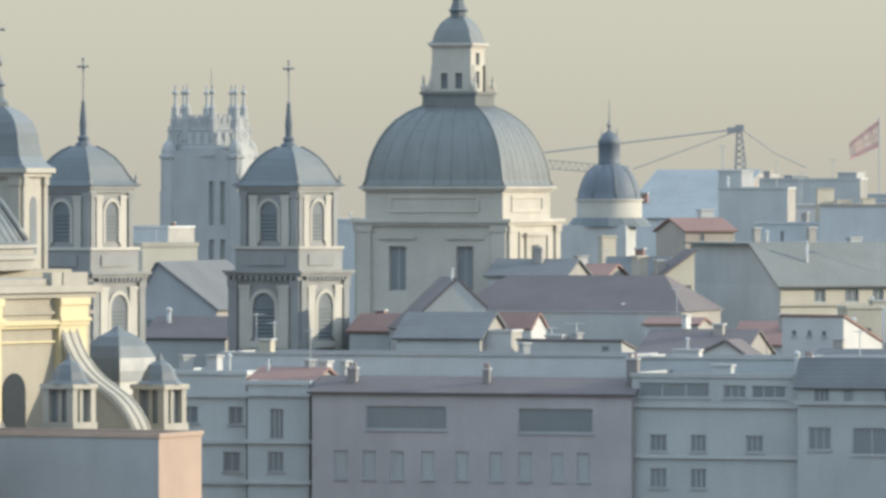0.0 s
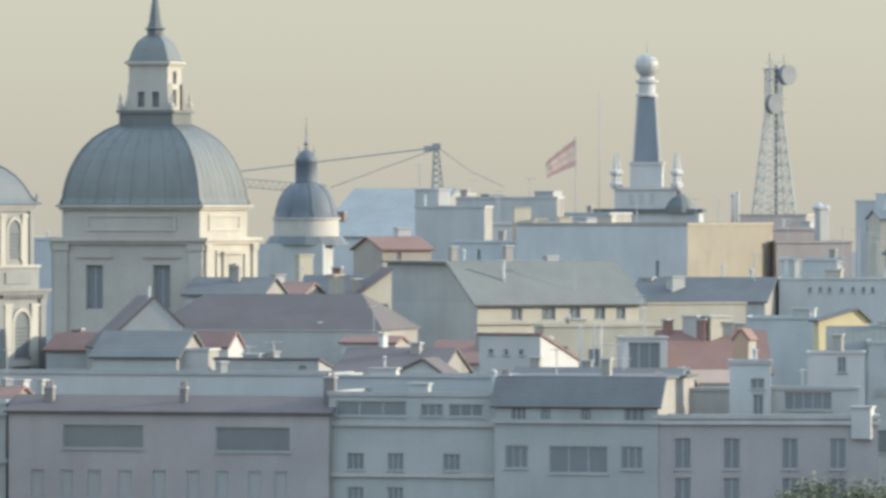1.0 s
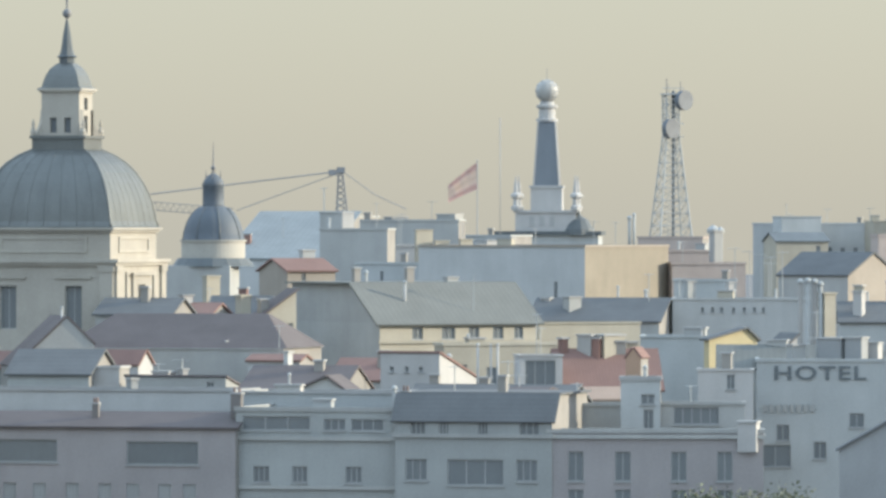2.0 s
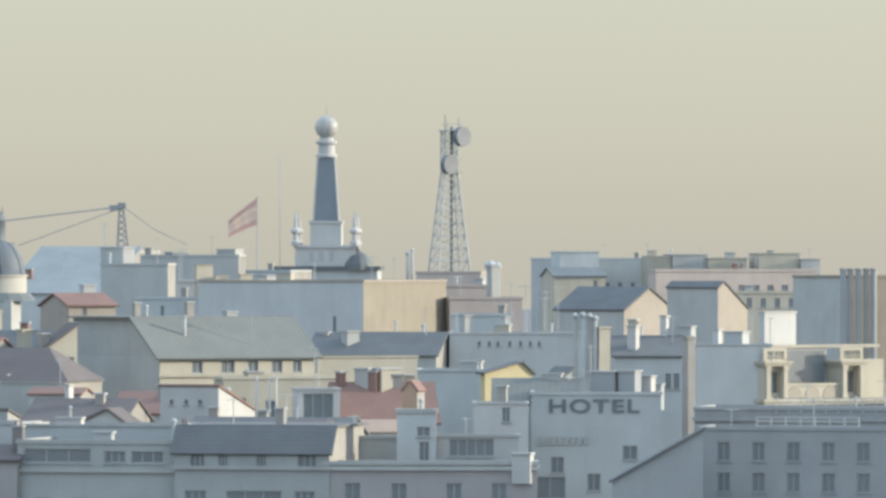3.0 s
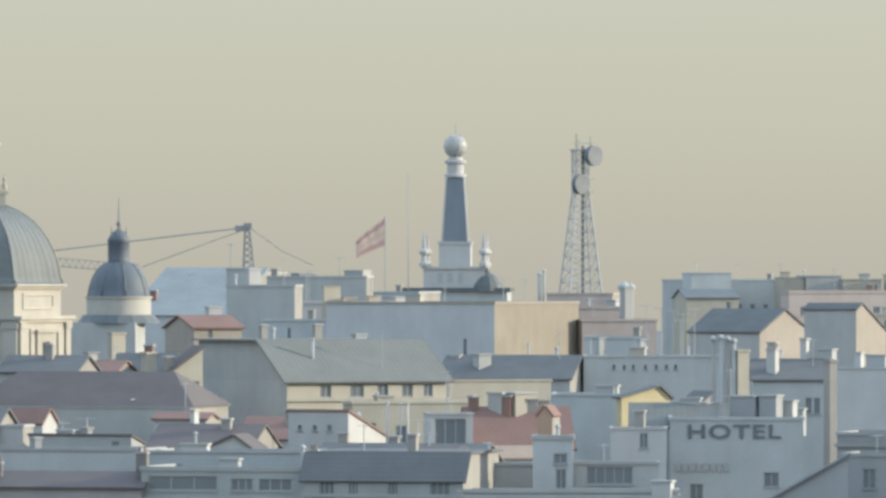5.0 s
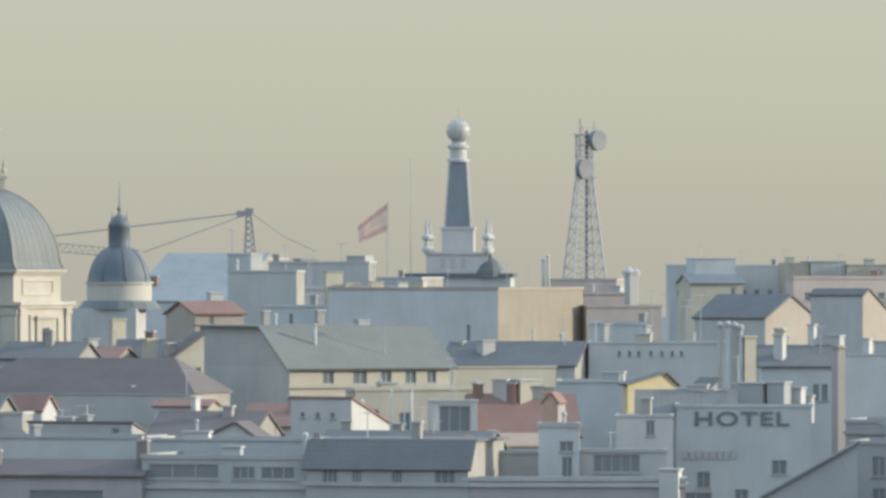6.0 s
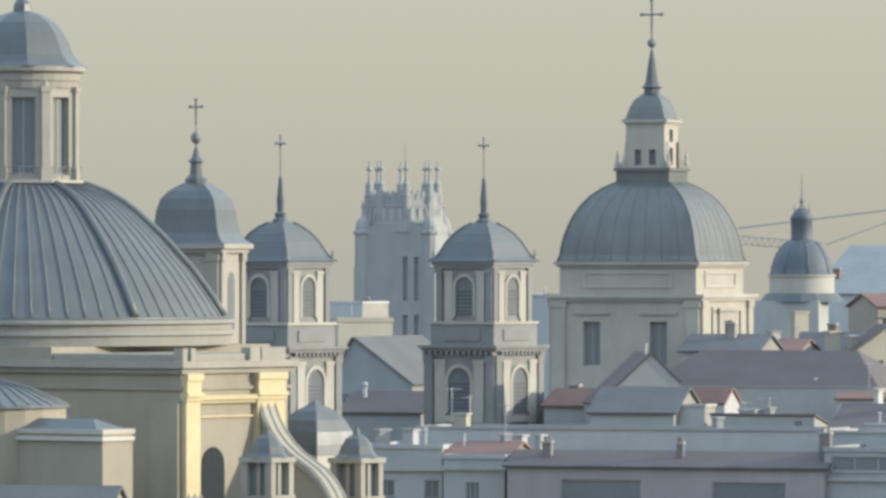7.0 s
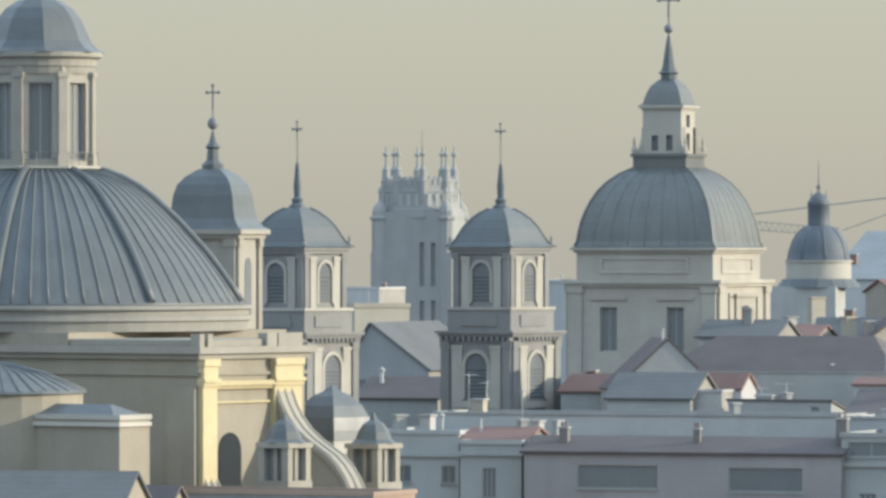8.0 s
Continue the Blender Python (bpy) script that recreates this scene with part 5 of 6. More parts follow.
house("house", "grey house with dark roof and a white gable", 2.42, 590, -16, 8.95, 10, [(0, 18.1), (5, 20.1), (10, 18.1)], M_GREYWALL, M_ROOF, front=[(1.72, 18.24, 0.91, 0.51)], over=0.2, faces={"right": M_SUNDIM_GREY})
house("dormer_house", "small white gabled dormer with dark window", 4.87, 586, -16, 5.47, 4, [(-2.73, 17.92), (0.59, 19.42), (2.73, 17.92)], M_PALE, M_ROOF, axis="y", category="dormer", faces={"right": M_SUNDIM_GREY})
house("house", "house with a worn red clay roof", 8.88, 636, -16, 5.68, 9, [(0, 18.01), (4.5, 19.91), (9, 18.01)], M_GREYWALL, M_ROOF_RED, over=0.2, faces={"right": M_SUNDIM_GREY})
house("house", "low terrace with red tile strip", 1.06, 632, -16, 4.87, 4, [(0, 19.87), (2, 20.37), (4, 19.87)], M_PALE, M_ROOF_RED, over=0.2, faces={"right": M_SUNDIM_GREY})
# left wall grey for its shade, cream kept for the sunlit front
house("apartment_house", "apartment house with blank wall greyed as shade, sheet-metal roof", 20.2, 720.35, 28, 18.55, 18.81, [(0, 22.27), (5.5, 26.17), (18.81, 26.17)], M_CREAM, M_ROOF_GREY, front=[(-4.85, 20.54, 1.27, 1.28), (-1.21, 20.54, 1.58, 1.28), (1.8, 20.54, 1.27, 1.28), (4.65, 20.54, 1.27, 1.28), (7.09, 20.54, 1.08, 1.28)], bands=(20.15,), over=0.6, trim=M_CREAM, category="apartment house", faces={"left": M_GREYWALL}, roof_label="grey sheet-metal slope")
house("house", "small cream gabled house with tall window", 1.48, 702.88, 24, 4.32, 2.33, [(-2.16, 22.69), (2.16, 25.59)], M_CREAM, M_ROOF, axis="y", front=[(0.87, 20.44, 0.54, 1.97), (1.53, 20.44, 0.54, 1.97), (0.15, 23.46, 0.3, 0.44)])
house("house", "ochre house with red roof", 5.58, 791.31, 26, 5.97, 7.31, [(0, 27.07), (3.66, 28.37), (7.31, 27.07)], M_PALT, M_ROOF_RED, front=[(-0.99, 25.96, 0.55, 0.92)])
house("house", "dark slate roof in front of the chapel", -12.65, 690, -16, 7.73, 8, [(0, 23.39), (4, 24.89), (8, 23.39)], M_GREYWALL, M_ROOF_DARK, faces={"right": M_SUNDIM_GREY})
house("house", "low terrace house with clay roof", -7.78, 720, -16, 4.97, 8, [(0, 22.9), (4, 24.1), (8, 22.9)], M_PALE, M_ROOF_RED, faces={"right": M_SUNDIM_GREY})
house("house", "dark roofed house under the oratory", -3.07, 735, -16, 6.26, 8, [(0, 22.48), (4, 24.68), (8, 22.48)], M_GREYWALL, M_ROOF_DARK, faces={"right": M_SUNDIM_GREY})
house("penthouse", "white lit penthouse box on a roof", -5.22, 760.5, 35, 1.74, 0.84, [(0, 26.66), (0.84, 26.66)], M_CREAM, M_ROOF_DARK, parapet=0.15, category="penthouse")
house("chimney_stack", "white rendered chimney block", -1.65, 728.36, 35, 1.25, 1.01, [(0, 24.84), (1.01, 24.84)], M_CREAM, M_ROOF_RED, parapet=0.2, category="chimney")
house("house", "low grey house with red roof beside the tower", -25.78, 645, -16, 3.78, 8, [(0, 19.02), (4, 20.42), (8, 19.02)], M_TEALWALL, M_ROOF_RED, faces={"right": M_SUNDIM_GREY})
house("house", "low shaded house between the towers", -43.24, 660, -16, 7.8, 8, [(0, 18.1), (4, 19.9), (8, 18.1)], M_TEALWALL, M_ROOF, faces={"right": M_SUNDIM_GREY})
house("church_nave", "church nave with a dark slate roof and white dormer", -48.22, 720, -16, 8.87, 20, [(-4.44, 19.74), (-1.77, 24.34), (4.44, 19.74)], M_DARKWALL, M_ROOF_DARK, axis="y", front=[(-2.66, 17.76, 0.71, 1.02)], category="church", faces={"right": M_SUNDIM_GREY})
house("house", "white terrace building lit by the sun", -55.51, 821.35, 24, 6.66, 2.92, [(0, 25.14), (2.92, 25.14)], M_CREAM, M_ROOF_DARK, parapet=0.5)
house("apartment_house", "hazy pale apartment house far behind", -93.83, 1300, -16, 11.93, 14, [(0, 24.51), (14, 24.51)], M_PALE, M_ROOF_GREY, parapet=0.35, category="apartment house", faces={"right": M_SUNDIM_GREY})
house("apartment_house", "hazy house behind the chapel", -39.99, 900, -16, 5.89, 14, [(0, 27.65), (14, 27.65)], M_BLUEWALL, M_ROOF_GREY, parapet=0.35, category="apartment house", faces={"right": M_SUNDIM_GREY})
# ---- right-hand quarter ----
house("house", "brick red tiled house with a terrace", 31.76, 636, 4, 9.26, 10, [(0, 17.16), (5, 20.76), (10, 17.16)], M_GREYWALL, M_ROOF_RED, roof_label="faded red clay tiles")
house("dormer", "small terracotta dormer with pitched cap", 33.47, 630, -16, 1.4, 3, [(-0.7, 20.18), (0, 21.08), (0.7, 20.18)], M_ORANGE, M_ROOF_RED, axis="y", over=0.08, category="dormer", faces={"right": M_SUNDIM_GREY})
house("tiled_lean_to", "sunlit pantile lean-to roof", 29.79, 622, 10, 6.33, 3, [(0, 16.55), (3, 17.55)], M_GREYWALL, M_CLAYROOF, over=0.1, category="lean-to")
house("house", "cream terrace building catching the sun", 34.81, 745.77, 18, 11.47, 1.4, [(0, 21.78), (1.4, 21.78)], M_CREAM, M_ROOF, parapet=0.2)
house("house", "dark slate roof with dormer windows", 35.87, 760, -16, 14.48, 10, [(0, 21.81), (5, 24.21), (10, 21.81)], M_GREYWALL, M_ROOF_DARK, faces={"right": M_SUNDIM_GREY})
house("terrace_house", "cream terrace house under the sheet roof", 24.1, 692.01, 18, 13.04, 2.79, [(0, 20.35), (2.79, 20.35)], M_CREAM, M_ROOF, front=[(-4.42, 16.8, 0.65, 1.69), (-1.48, 16.52, 1.18, 1.69), (3.76, 16.64, 2.79, 2.14)], parapet=0.3)
house("pergola_house", "white framed roof terrace with dark opening", 25.35, 634, 6, 3.87, 4, [(0, 20.32), (4, 20.32)], M_WHITE, M_ROOF_DARK, front=[(-0.1, 17.62, 2.82, 2.34)], parapet=0.15, bars=2, category="roof terrace")
house("house", "dark roofed house with lit white gable", 18.53, 590, -16, 14.04, 12, [(0, 16.24), (6, 18.44), (12, 16.24)], M_GREYWALL, M_ROOF_DARK, faces={"right": M_SUNDIM_GREY})
house("house", "small white gabled roof house", 20.2, 585.18, -30, 4.72, 8.83, [(0, 17.36), (4.42, 18.36), (8.83, 17.36)], M_WHITE, M_ROOF, right=[(-1.24, 16.3, 1.06, 0.48)], over=0.1)
house("house", "pale blank house wall", 40.1, 668, -4, 7.86, 10, [(0, 21.47), (10, 21.47)], M_BLUEWALL, M_ROOF_DARK, parapet=0.2, faces={"right": M_SUNDIM_GREY})
house("house", "yellow house with a dark slate roof", 44.22, 656.35, 30, 5.4, 0.88, [(-2.7, 21.45), (1.46, 22.45), (2.7, 21.45)], M_YELLOW, M_ROOF_DARK, axis="y")
house("house", "grey sloping roof beside the hotel", 46.7, 646, -4, 8.95, 8, [(0, 18.95), (4, 20.95), (8, 18.95)], M_BLUEWALL, M_ROOF_GREY, faces={"right": M_SUNDIM_GREY})
house("roof_hut", "white roof hut with a dark doorway", 41.93, 632, -4, 4.98, 4, [(0, 19.01), (4, 19.01)], M_WHITE, M_ROOF_GREY, front=[(0.49, 17.35, 0.76, 1.35)], parapet=0.2, category="roof hut", faces={"right": M_SUNDIM_GREY})
house("house", "white gable wall lit by the sun", 49.8, 660.34, 25, 1.62, 3.27, [(-0.81, 20.4), (0.81, 21.7)], M_WHITE, M_ROOF_DARK, axis="y")
house("apartment_house", "pale house with a row of small windows", 51.96, 762, -4, 14.88, 9, [(0, 24.14), (9, 24.14)], M_PALE, M_ROOF_DARK, front=[(-4.18, 22.84, 0.32, 0.5), (-3.08, 22.84, 0.32, 0.5), (-2.11, 22.84, 0.32, 0.5), (-0.81, 22.84, 0.32, 0.5), (0.35, 22.84, 0.32, 0.5), (1.45, 22.84, 0.32, 0.5), (2.42, 22.84, 0.32, 0.5)], parapet=0.2, category="apartment house", faces={"right": M_SUNDIM_GREY})
house("apartment_house", "pale upper flat on a roof", 49.76, 790, -4, 7.03, 6, [(0, 25.91), (6, 25.91)], M_BLUEWALL, M_ROOF_GREY, parapet=0.3, category="apartment house", faces={"right": M_SUNDIM_GREY})
house("apartment_house", "grey house with dark hipped roof", 63.53, 722, -4, 8.01, 10, [(0, 22.18), (5, 24.18), (10, 22.18)], M_BLUEWALL, M_ROOF_DARK, front=[(1.6, 18.78, 0.62, 1.65), (2.46, 18.78, 0.62, 1.65)], category="apartment house", faces={"right": M_SUNDIM_GREY})
house("apartment_house", "large pale blank party wall", 68.97, 692, -4, 7.95, 10, [(0, 23.7), (10, 23.7)], M_PALE, M_ROOF_DARK, chimneys=[(-4.09, 2, 21.12, 0.68, 2.66)], parapet=0.15, category="apartment house", faces={"right": M_SUNDIM_GREY})
house("penthouse", "bright white glazed penthouse", 84.93, 800.78, 44, 5.6, 0.9, [(0, 26.16), (0.9, 26.16)], M_WHITE, M_ROOF_GREY, parapet=0.2, category="penthouse")
# shade of the left side is put into its grey, sun into the tan
office = house("office_tower", "office tower, left side greyed as shade, ribbed concrete columns", 103.35, 851.9, 22, 10.16, 15.17, [(0, 30.14), (15.17, 30.14)], M_TAN, M_ROOF_DARK, parapet=0.3, category="office building", faces={"left": M_GREYWALL})
for cx, cm in zip((97.2, 98.1, 99.07, 100.04, 100.93), (M_DARKWALL, M_SUNDIM_GREY, M_DARKWALL, M_SUNDIM_GREY, M_DARKWALL)):
    part("concrete_rib", loft(bmesh.new(), 12, [(0.36, 0), (0.36, 31.04), (0.42, 31.04), (0.42, 31.04 + 0.25)], smooth=False), cm, office, "ribbed concrete column", at=office.matrix_basis.inverted() @ pose(cx, 846, 0))
house("apartment_house", "hazy pale apartment block on the skyline", 102.91, 1320, -16, 24.06, 20, [(0, 32.53), (20, 32.53)], M_PALE, M_ROOF_GREY, front=[(-9.6, 26.73, 0.88, 1.58), (-7.18, 26.73, 0.88, 1.58), (-4.75, 26.73, 0.88, 1.58), (-2.33, 26.73, 0.88, 1.58), (0.1, 26.73, 0.88, 1.58), (2.53, 26.73, 0.88, 1.58), (4.96, 26.73, 0.88, 1.58), (7.39, 26.73, 0.88, 1.58), (9.82, 26.73, 0.88, 1.58)], parapet=0.35, category="apartment house", faces={"right": M_SUNDIM_GREY})
house("apartment_house", "far pink terrace building with penthouses", 127.98, 1303.79, 14, 31.35, 4.41, [(0, 30.23), (4.41, 30.23)], M_PINK, M_ROOF_GREY, front=[(-12.87, 26.29, 1.29, 1.56), (-10.06, 26.29, 1.3, 1.56), (-7.26, 26.29, 1.3, 1.56), (-4.45, 26.29, 1.3, 1.56), (-1.64, 26.29, 1.3, 1.56), (1.17, 26.29, 1.3, 1.56), (3.98, 26.29, 1.3, 1.56), (6.8, 26.29, 1.3, 1.56), (9.61, 26.29, 1.3, 1.56), (12.42, 26.29, 1.3, 1.56)], parapet=0.6, category="apartment house")
house("penthouse", "set-back penthouse on a far terrace roof", 120.06, 1310, 8, 6.61, 8, [(0, 33.36), (8, 33.36)], M_GREYWALL, M_ROOF_GREY, parapet=0.2, category="penthouse")
house("penthouse", "set-back penthouse on a far terrace roof", 127.08, 1310, 8, 7.36, 8, [(0, 32.73), (8, 32.73)], M_CREAM, M_ROOF_GREY, parapet=0.2, category="penthouse")
house("penthouse", "set-back penthouse on a far terrace roof", 136.7, 1310, 8, 7.8, 8, [(0, 33.57), (8, 33.57)], M_CREAM, M_ROOF_GREY, parapet=0.2, category="penthouse")
house("penthouse", "set-back penthouse on a far terrace roof", 142.47, 1310, 8, 3.64, 8, [(0, 32.52), (8, 32.52)], M_GREYWALL, M_ROOF_GREY, parapet=0.2, category="penthouse")
house("penthouse", "set-back penthouse on a far terrace roof", 114.68, 1310, 8, 3.83, 8, [(0, 33.05), (8, 33.05)], M_CREAM, M_ROOF_GREY, parapet=0.2, category="penthouse")
house("penthouse", "set-back penthouse on a far terrace roof", 99.4, 1310, 8, 7.44, 8, [(0, 33.88), (8, 33.88)], M_BLUEWALL, M_ROOF_GREY, parapet=0.2, category="penthouse")
house("pavilion", "small far pavilion with hipped roof", 91.35, 1200, 10, 9.03, 9, [(0, 29.6), (4.5, 31), (9, 29.6)], M_CREAM, M_SLATE, front=[(2.75, 27.2, 0.79, 1.73)], category="pavilion")
# next two: grey fronts and pale tan ends paint shade and sunlight
house("house", "dark roof with pale lit gable", 75.09, 963, -38, 11.4, 12.5, [(0, 25.42), (6.2, 28.44), (12.5, 25.42)], M_PALT, M_ROOF_DARK, over=0.25, thick=0.25, faces={"front": M_GREYWALL})
house("house", "grey house with dark roof and lit end wall", 84.48, 909, -32, 7.4, 8.6, [(0, 28.7), (1.6, 29.43), (8.6, 25.92)], M_GREYWALL, M_ROOF_DARK, over=0.2, faces={"right": M_PALT})
house("apartment_house", "hazy terrace fronts with clutter", 104.02, 1000, 8, 10.68, 10, [(0, 27.57), (10, 27.57)], M_CREAM, M_ROOF_DARK, front=[(-3.29, 25.56, 0.82, 1.37), (-1.23, 25.56, 0.82, 1.37), (0.82, 25.56, 0.82, 1.37), (2.87, 25.56, 0.82, 1.37)], parapet=0.35, category="apartment house")
# front and end wall coloured apart, as shaded and as sunlit plaster
house("apartment_house", "pale long house with end wall coloured tan as sunlit", 30.19, 890.48, -28, 23.35, 24.92, [(0, 29.5), (24.92, 29.5)], M_PALT, M_ROOF_DARK, front=[(-2.19, 23.06, 0.32, 2.14), (7.62, 23.06, 0.49, 2.14)], parapet=0.3, category="apartment house", faces={"right": M_TAN, "front": M_PALE})
house("apartment_house", "pinkish house with flat roof terraces", 57.28, 905, 8, 9.63, 12, [(0, 27.25), (12, 27.25)], M_PINK, M_ROOF_RED, parapet=0.3, category="apartment house")
house("apartment_house", "pink upper storey behind the terrace", 56.44, 925, 8, 7.18, 10, [(0, 28.79), (10, 28.79)], M_PINK, M_ROOF, parapet=0.3, category="apartment house")
house("apartment_house", "large pale blue slate-roofed hall", 1.57, 1010, -16, 14.76, 20, [(0, 27.5), (20, 34.1)], M_PALE, M_HALLROOF, category="hall", faces={"right": M_SUNDIM_GREY})
house("apartment_house", "dark grey apartment block in shade", 12.43, 960, -16, 9.51, 4, [(0, 31.61), (4, 31.61)], M_GREYWALL, M_ROOF_DARK, parapet=0.3, category="apartment house", faces={"right": M_SUNDIM_GREY})
house("apartment_house", "grey block with roof machinery", 9.6, 985, -16, 3.2, 4, [(0, 33.99), (4, 33.99)], M_GREYWALL, M_ROOF_DARK, parapet=0.2, category="apartment house", faces={"right": M_SUNDIM_GREY})
house("penthouse", "bright white stair tower on a roof", 11.78, 965.46, 30, 1.83, 0.61, [(0, 33.94), (0.61, 33.94)], M_WHITE, M_ROOF_DARK, parapet=0.15, category="penthouse")
house("apartment_house", "low grey-blue building with railed terraces", 19.95, 930, -16, 15.86, 4, [(0, 27.13), (4, 27.13)], M_BLUEWALL, M_ROOF_DARK, front=[(-4.31, 24.81, 0.45, 1.45), (0.6, 25.68, 0.76, 1.45)], parapet=0.3, category="apartment house", faces={"right": M_SUNDIM_GREY})
house("apartment_house", "white terraced building with railings", 23.36, 990, 6, 12.82, 12, [(0, 29.28), (12, 29.28)], M_WHITE, M_ROOF_DARK, parapet=0.4, category="apartment house")
house("apartment_house", "slate grey upper floors on the skyline", 21.71, 1060, -16, 15.92, 4, [(0, 32.9), (4, 32.9)], M_GREYWALL, M_ROOF_DARK, parapet=0.3, category="apartment house", faces={"right": M_SUNDIM_GREY})
house("penthouse", "small white lit roof structure", 22.32, 970.53, 25, 2.51, 0.55, [(0, 31.61), (0.55, 31.61)], M_CREAM, M_ROOF_DARK, parapet=0.12, category="penthouse")
house("penthouse", "small white lit roof structure", 17.67, 970.3, 25, 1.42, 0.55, [(0, 31.61), (0.55, 31.61)], M_CREAM, M_ROOF_DARK, parapet=0.12, category="penthouse")
house("penthouse", "small white lit roof structure", 24.78, 970.44, 25, 2.09, 0.55, [(0, 30.1), (0.55, 30.1)], M_CREAM, M_ROOF_DARK, parapet=0.12, category="penthouse")
house("penthouse", "small white lit roof structure", 28.08, 970.39, 25, 1.84, 0.55, [(0, 30.32), (0.55, 30.32)], M_CREAM, M_ROOF_DARK, parapet=0.12, category="penthouse")
def ornate_house(x, y, rz):
    """Two pilastered bays and a set-back loggia between; its origin is the left front corner."""
    root = thing("ornate_house", "cream ornate house with two pilastered bays", "house", pose(x, y, 0, 0, 0, rz))
    part("wall", boxes((0, 17.0, 0.5, 3.0, 0, 18.2), (13.3, 17.0, 1.2, 3.0, 18.2, 22.2)), M_CREAM, root)
    # back wall coloured dark in place of the shade within the loggia
    part("loggia_wall", boxes((3.0, 10.2, 2.2, 3.0, 18.2, 23.4)), M_DARKWALL, root, "loggia wall greyed as shade")
    part("loggia_glazing", boxes((3.4, 9.8, 2.1, 2.2, 19.9, 23.1)), M_GLASS, root, "dark loggia glazing")
    part("ledge", boxes((-0.4, 17.2, -0.4, 1.0, 18.0, 18.3), (-0.2, 17.0, -0.2, 0.8, 17.7, 18.0)), M_CREAM, root)
    part("parapet", boxes((3.0, 10.2, 0.3, 0.6, 18.3, 19.6), (3.0, 10.2, 0.2, 0.7, 19.6, 19.85)), M_CREAM, root)
    for q in (4.2, 6.6, 9.0):
        part("scallop", arch_panel(2.0, 18.35, 1.15, 0.28), M_PALT, root, at=pose(q, 0, 0))
    for a in (0.0, 10.2):
        part("bay", boxes((a, a + 0.75, 0, 2.6, 18.3, 21.6), (a + 2.3, a + 3.05, 0, 2.6, 18.3, 21.6), (a + 0.75, a + 2.3, 0.5, 2.6, 21.0, 21.6), (a + 0.75, a + 2.3, 0.5, 2.6, 18.3, 18.9)), M_CREAM, root)
        part("bay_window", boxes((a + 0.75, a + 2.3, 0.9, 1.0, 18.9, 21.0)), M_GLASS, root, "dark bay window")
        for c in (0.37, 2.67):
            part("pilaster", boxes((a + c - 0.26, a + c + 0.26, -0.22, 0, 18.5, 21.3), (a + c - 0.34, a + c + 0.34, -0.3, 0, 21.2, 21.6), (a + c - 0.34, a + c + 0.34, -0.3, 0, 18.3, 18.6)), M_CREAM, root)
        part("bay_cornice", boxes((a - 0.2, a + 3.25, -0.35, 2.8, 21.6, 21.85), (a - 0.35, a + 3.4, -0.5, 2.9, 21.85, 22.1)), M_CREAM, root)
        part("balustrade", boxes((a, a + 3.05, 0.2, 0.4, 22.1, 22.3), (a, a + 3.05, 0.1, 0.5, 23.1, 23.4), (a, a + 0.4, 0.1, 0.5, 22.3, 23.1), (a + 2.65, a + 3.05, 0.1, 0.5, 22.3, 23.1)), M_CREAM, root)
        for c in range(6):
            part("baluster", loft(bmesh.new(), 8, [(0.08, 22.3), (0.13, 22.5), (0.06, 22.85), (0.1, 23.1)], cx=a + 0.6 + c * 0.37, cy=0.3), M_CREAM, root)
    part("roof_edge", boxes((2.6, 17.2, 2.0, 3.3, 23.4, 23.7)), M_CREAM, root)
    return root


ornate_house(72.13, 691, 35)
# ---- roofs that carry the mast, the crane and the flag ----
house("apartment_house", "roof terrace house under the radio mast", 61.96, 1076, -16, 10.13, 12, [(0, 30.34), (12, 30.34)], M_PINK, M_ROOF_DARK, parapet=0.3, category="apartment house", faces={"right": M_SUNDIM_GREY})
house("apartment_house", "grey building core under the crane", 12.49, 1124, -16, 5.02, 14, [(0, 33.56), (14, 33.56)], M_GREYWALL, M_ROOF_DARK, parapet=0.3, category="apartment house", faces={"right": M_SUNDIM_GREY})
house("apartment_house", "dark roof terrace below the flag", 34.45, 1116, -16, 9.57, 14, [(0, 30.54), (14, 30.54)], M_BLUEWALL, M_ROOF_DARK, parapet=0.3, category="apartment house", faces={"right": M_SUNDIM_GREY})
# sunlit strip painted as a pale tan end on a grey house
house("house", "narrow end wall paled as sunlit beside the pale house", 44.07, 771.2, -25, 5.68, 3.64, [(0, 24.06), (3.64, 24.06)], M_GREYWALL, M_ROOF_DARK, parapet=0.2, faces={"right": M_PALT})
flue(54.68, 712, 0, 26.37, 0.22, M_SUNDIM_GREY)
flue(55.44, 712, 0, 26.49, 0.22, M_GREYWALL)
flue(56.14, 712, 0, 26.37, 0.22, M_SUNDIM_GREY)
flue(56.73, 712, 0, 26.14, 0.22, M_GREYWALL)
house("chimney_stack", "tall pale chimney block on a party wall", 57.72, 712, 25, 1.29, 1.5, [(0, 25.21), (1.5, 25.21)], M_CREAM, M_ROOF_DARK, parapet=0.2, category="chimney")
house("chimney_stack", "slender pale chimney beside the party wall", 64.18, 684, 25, 0.81, 1.2, [(0, 24.47), (1.2, 24.47)], M_SUNDIM_GREY, M_ROOF_DARK, parapet=0.2, category="chimney")
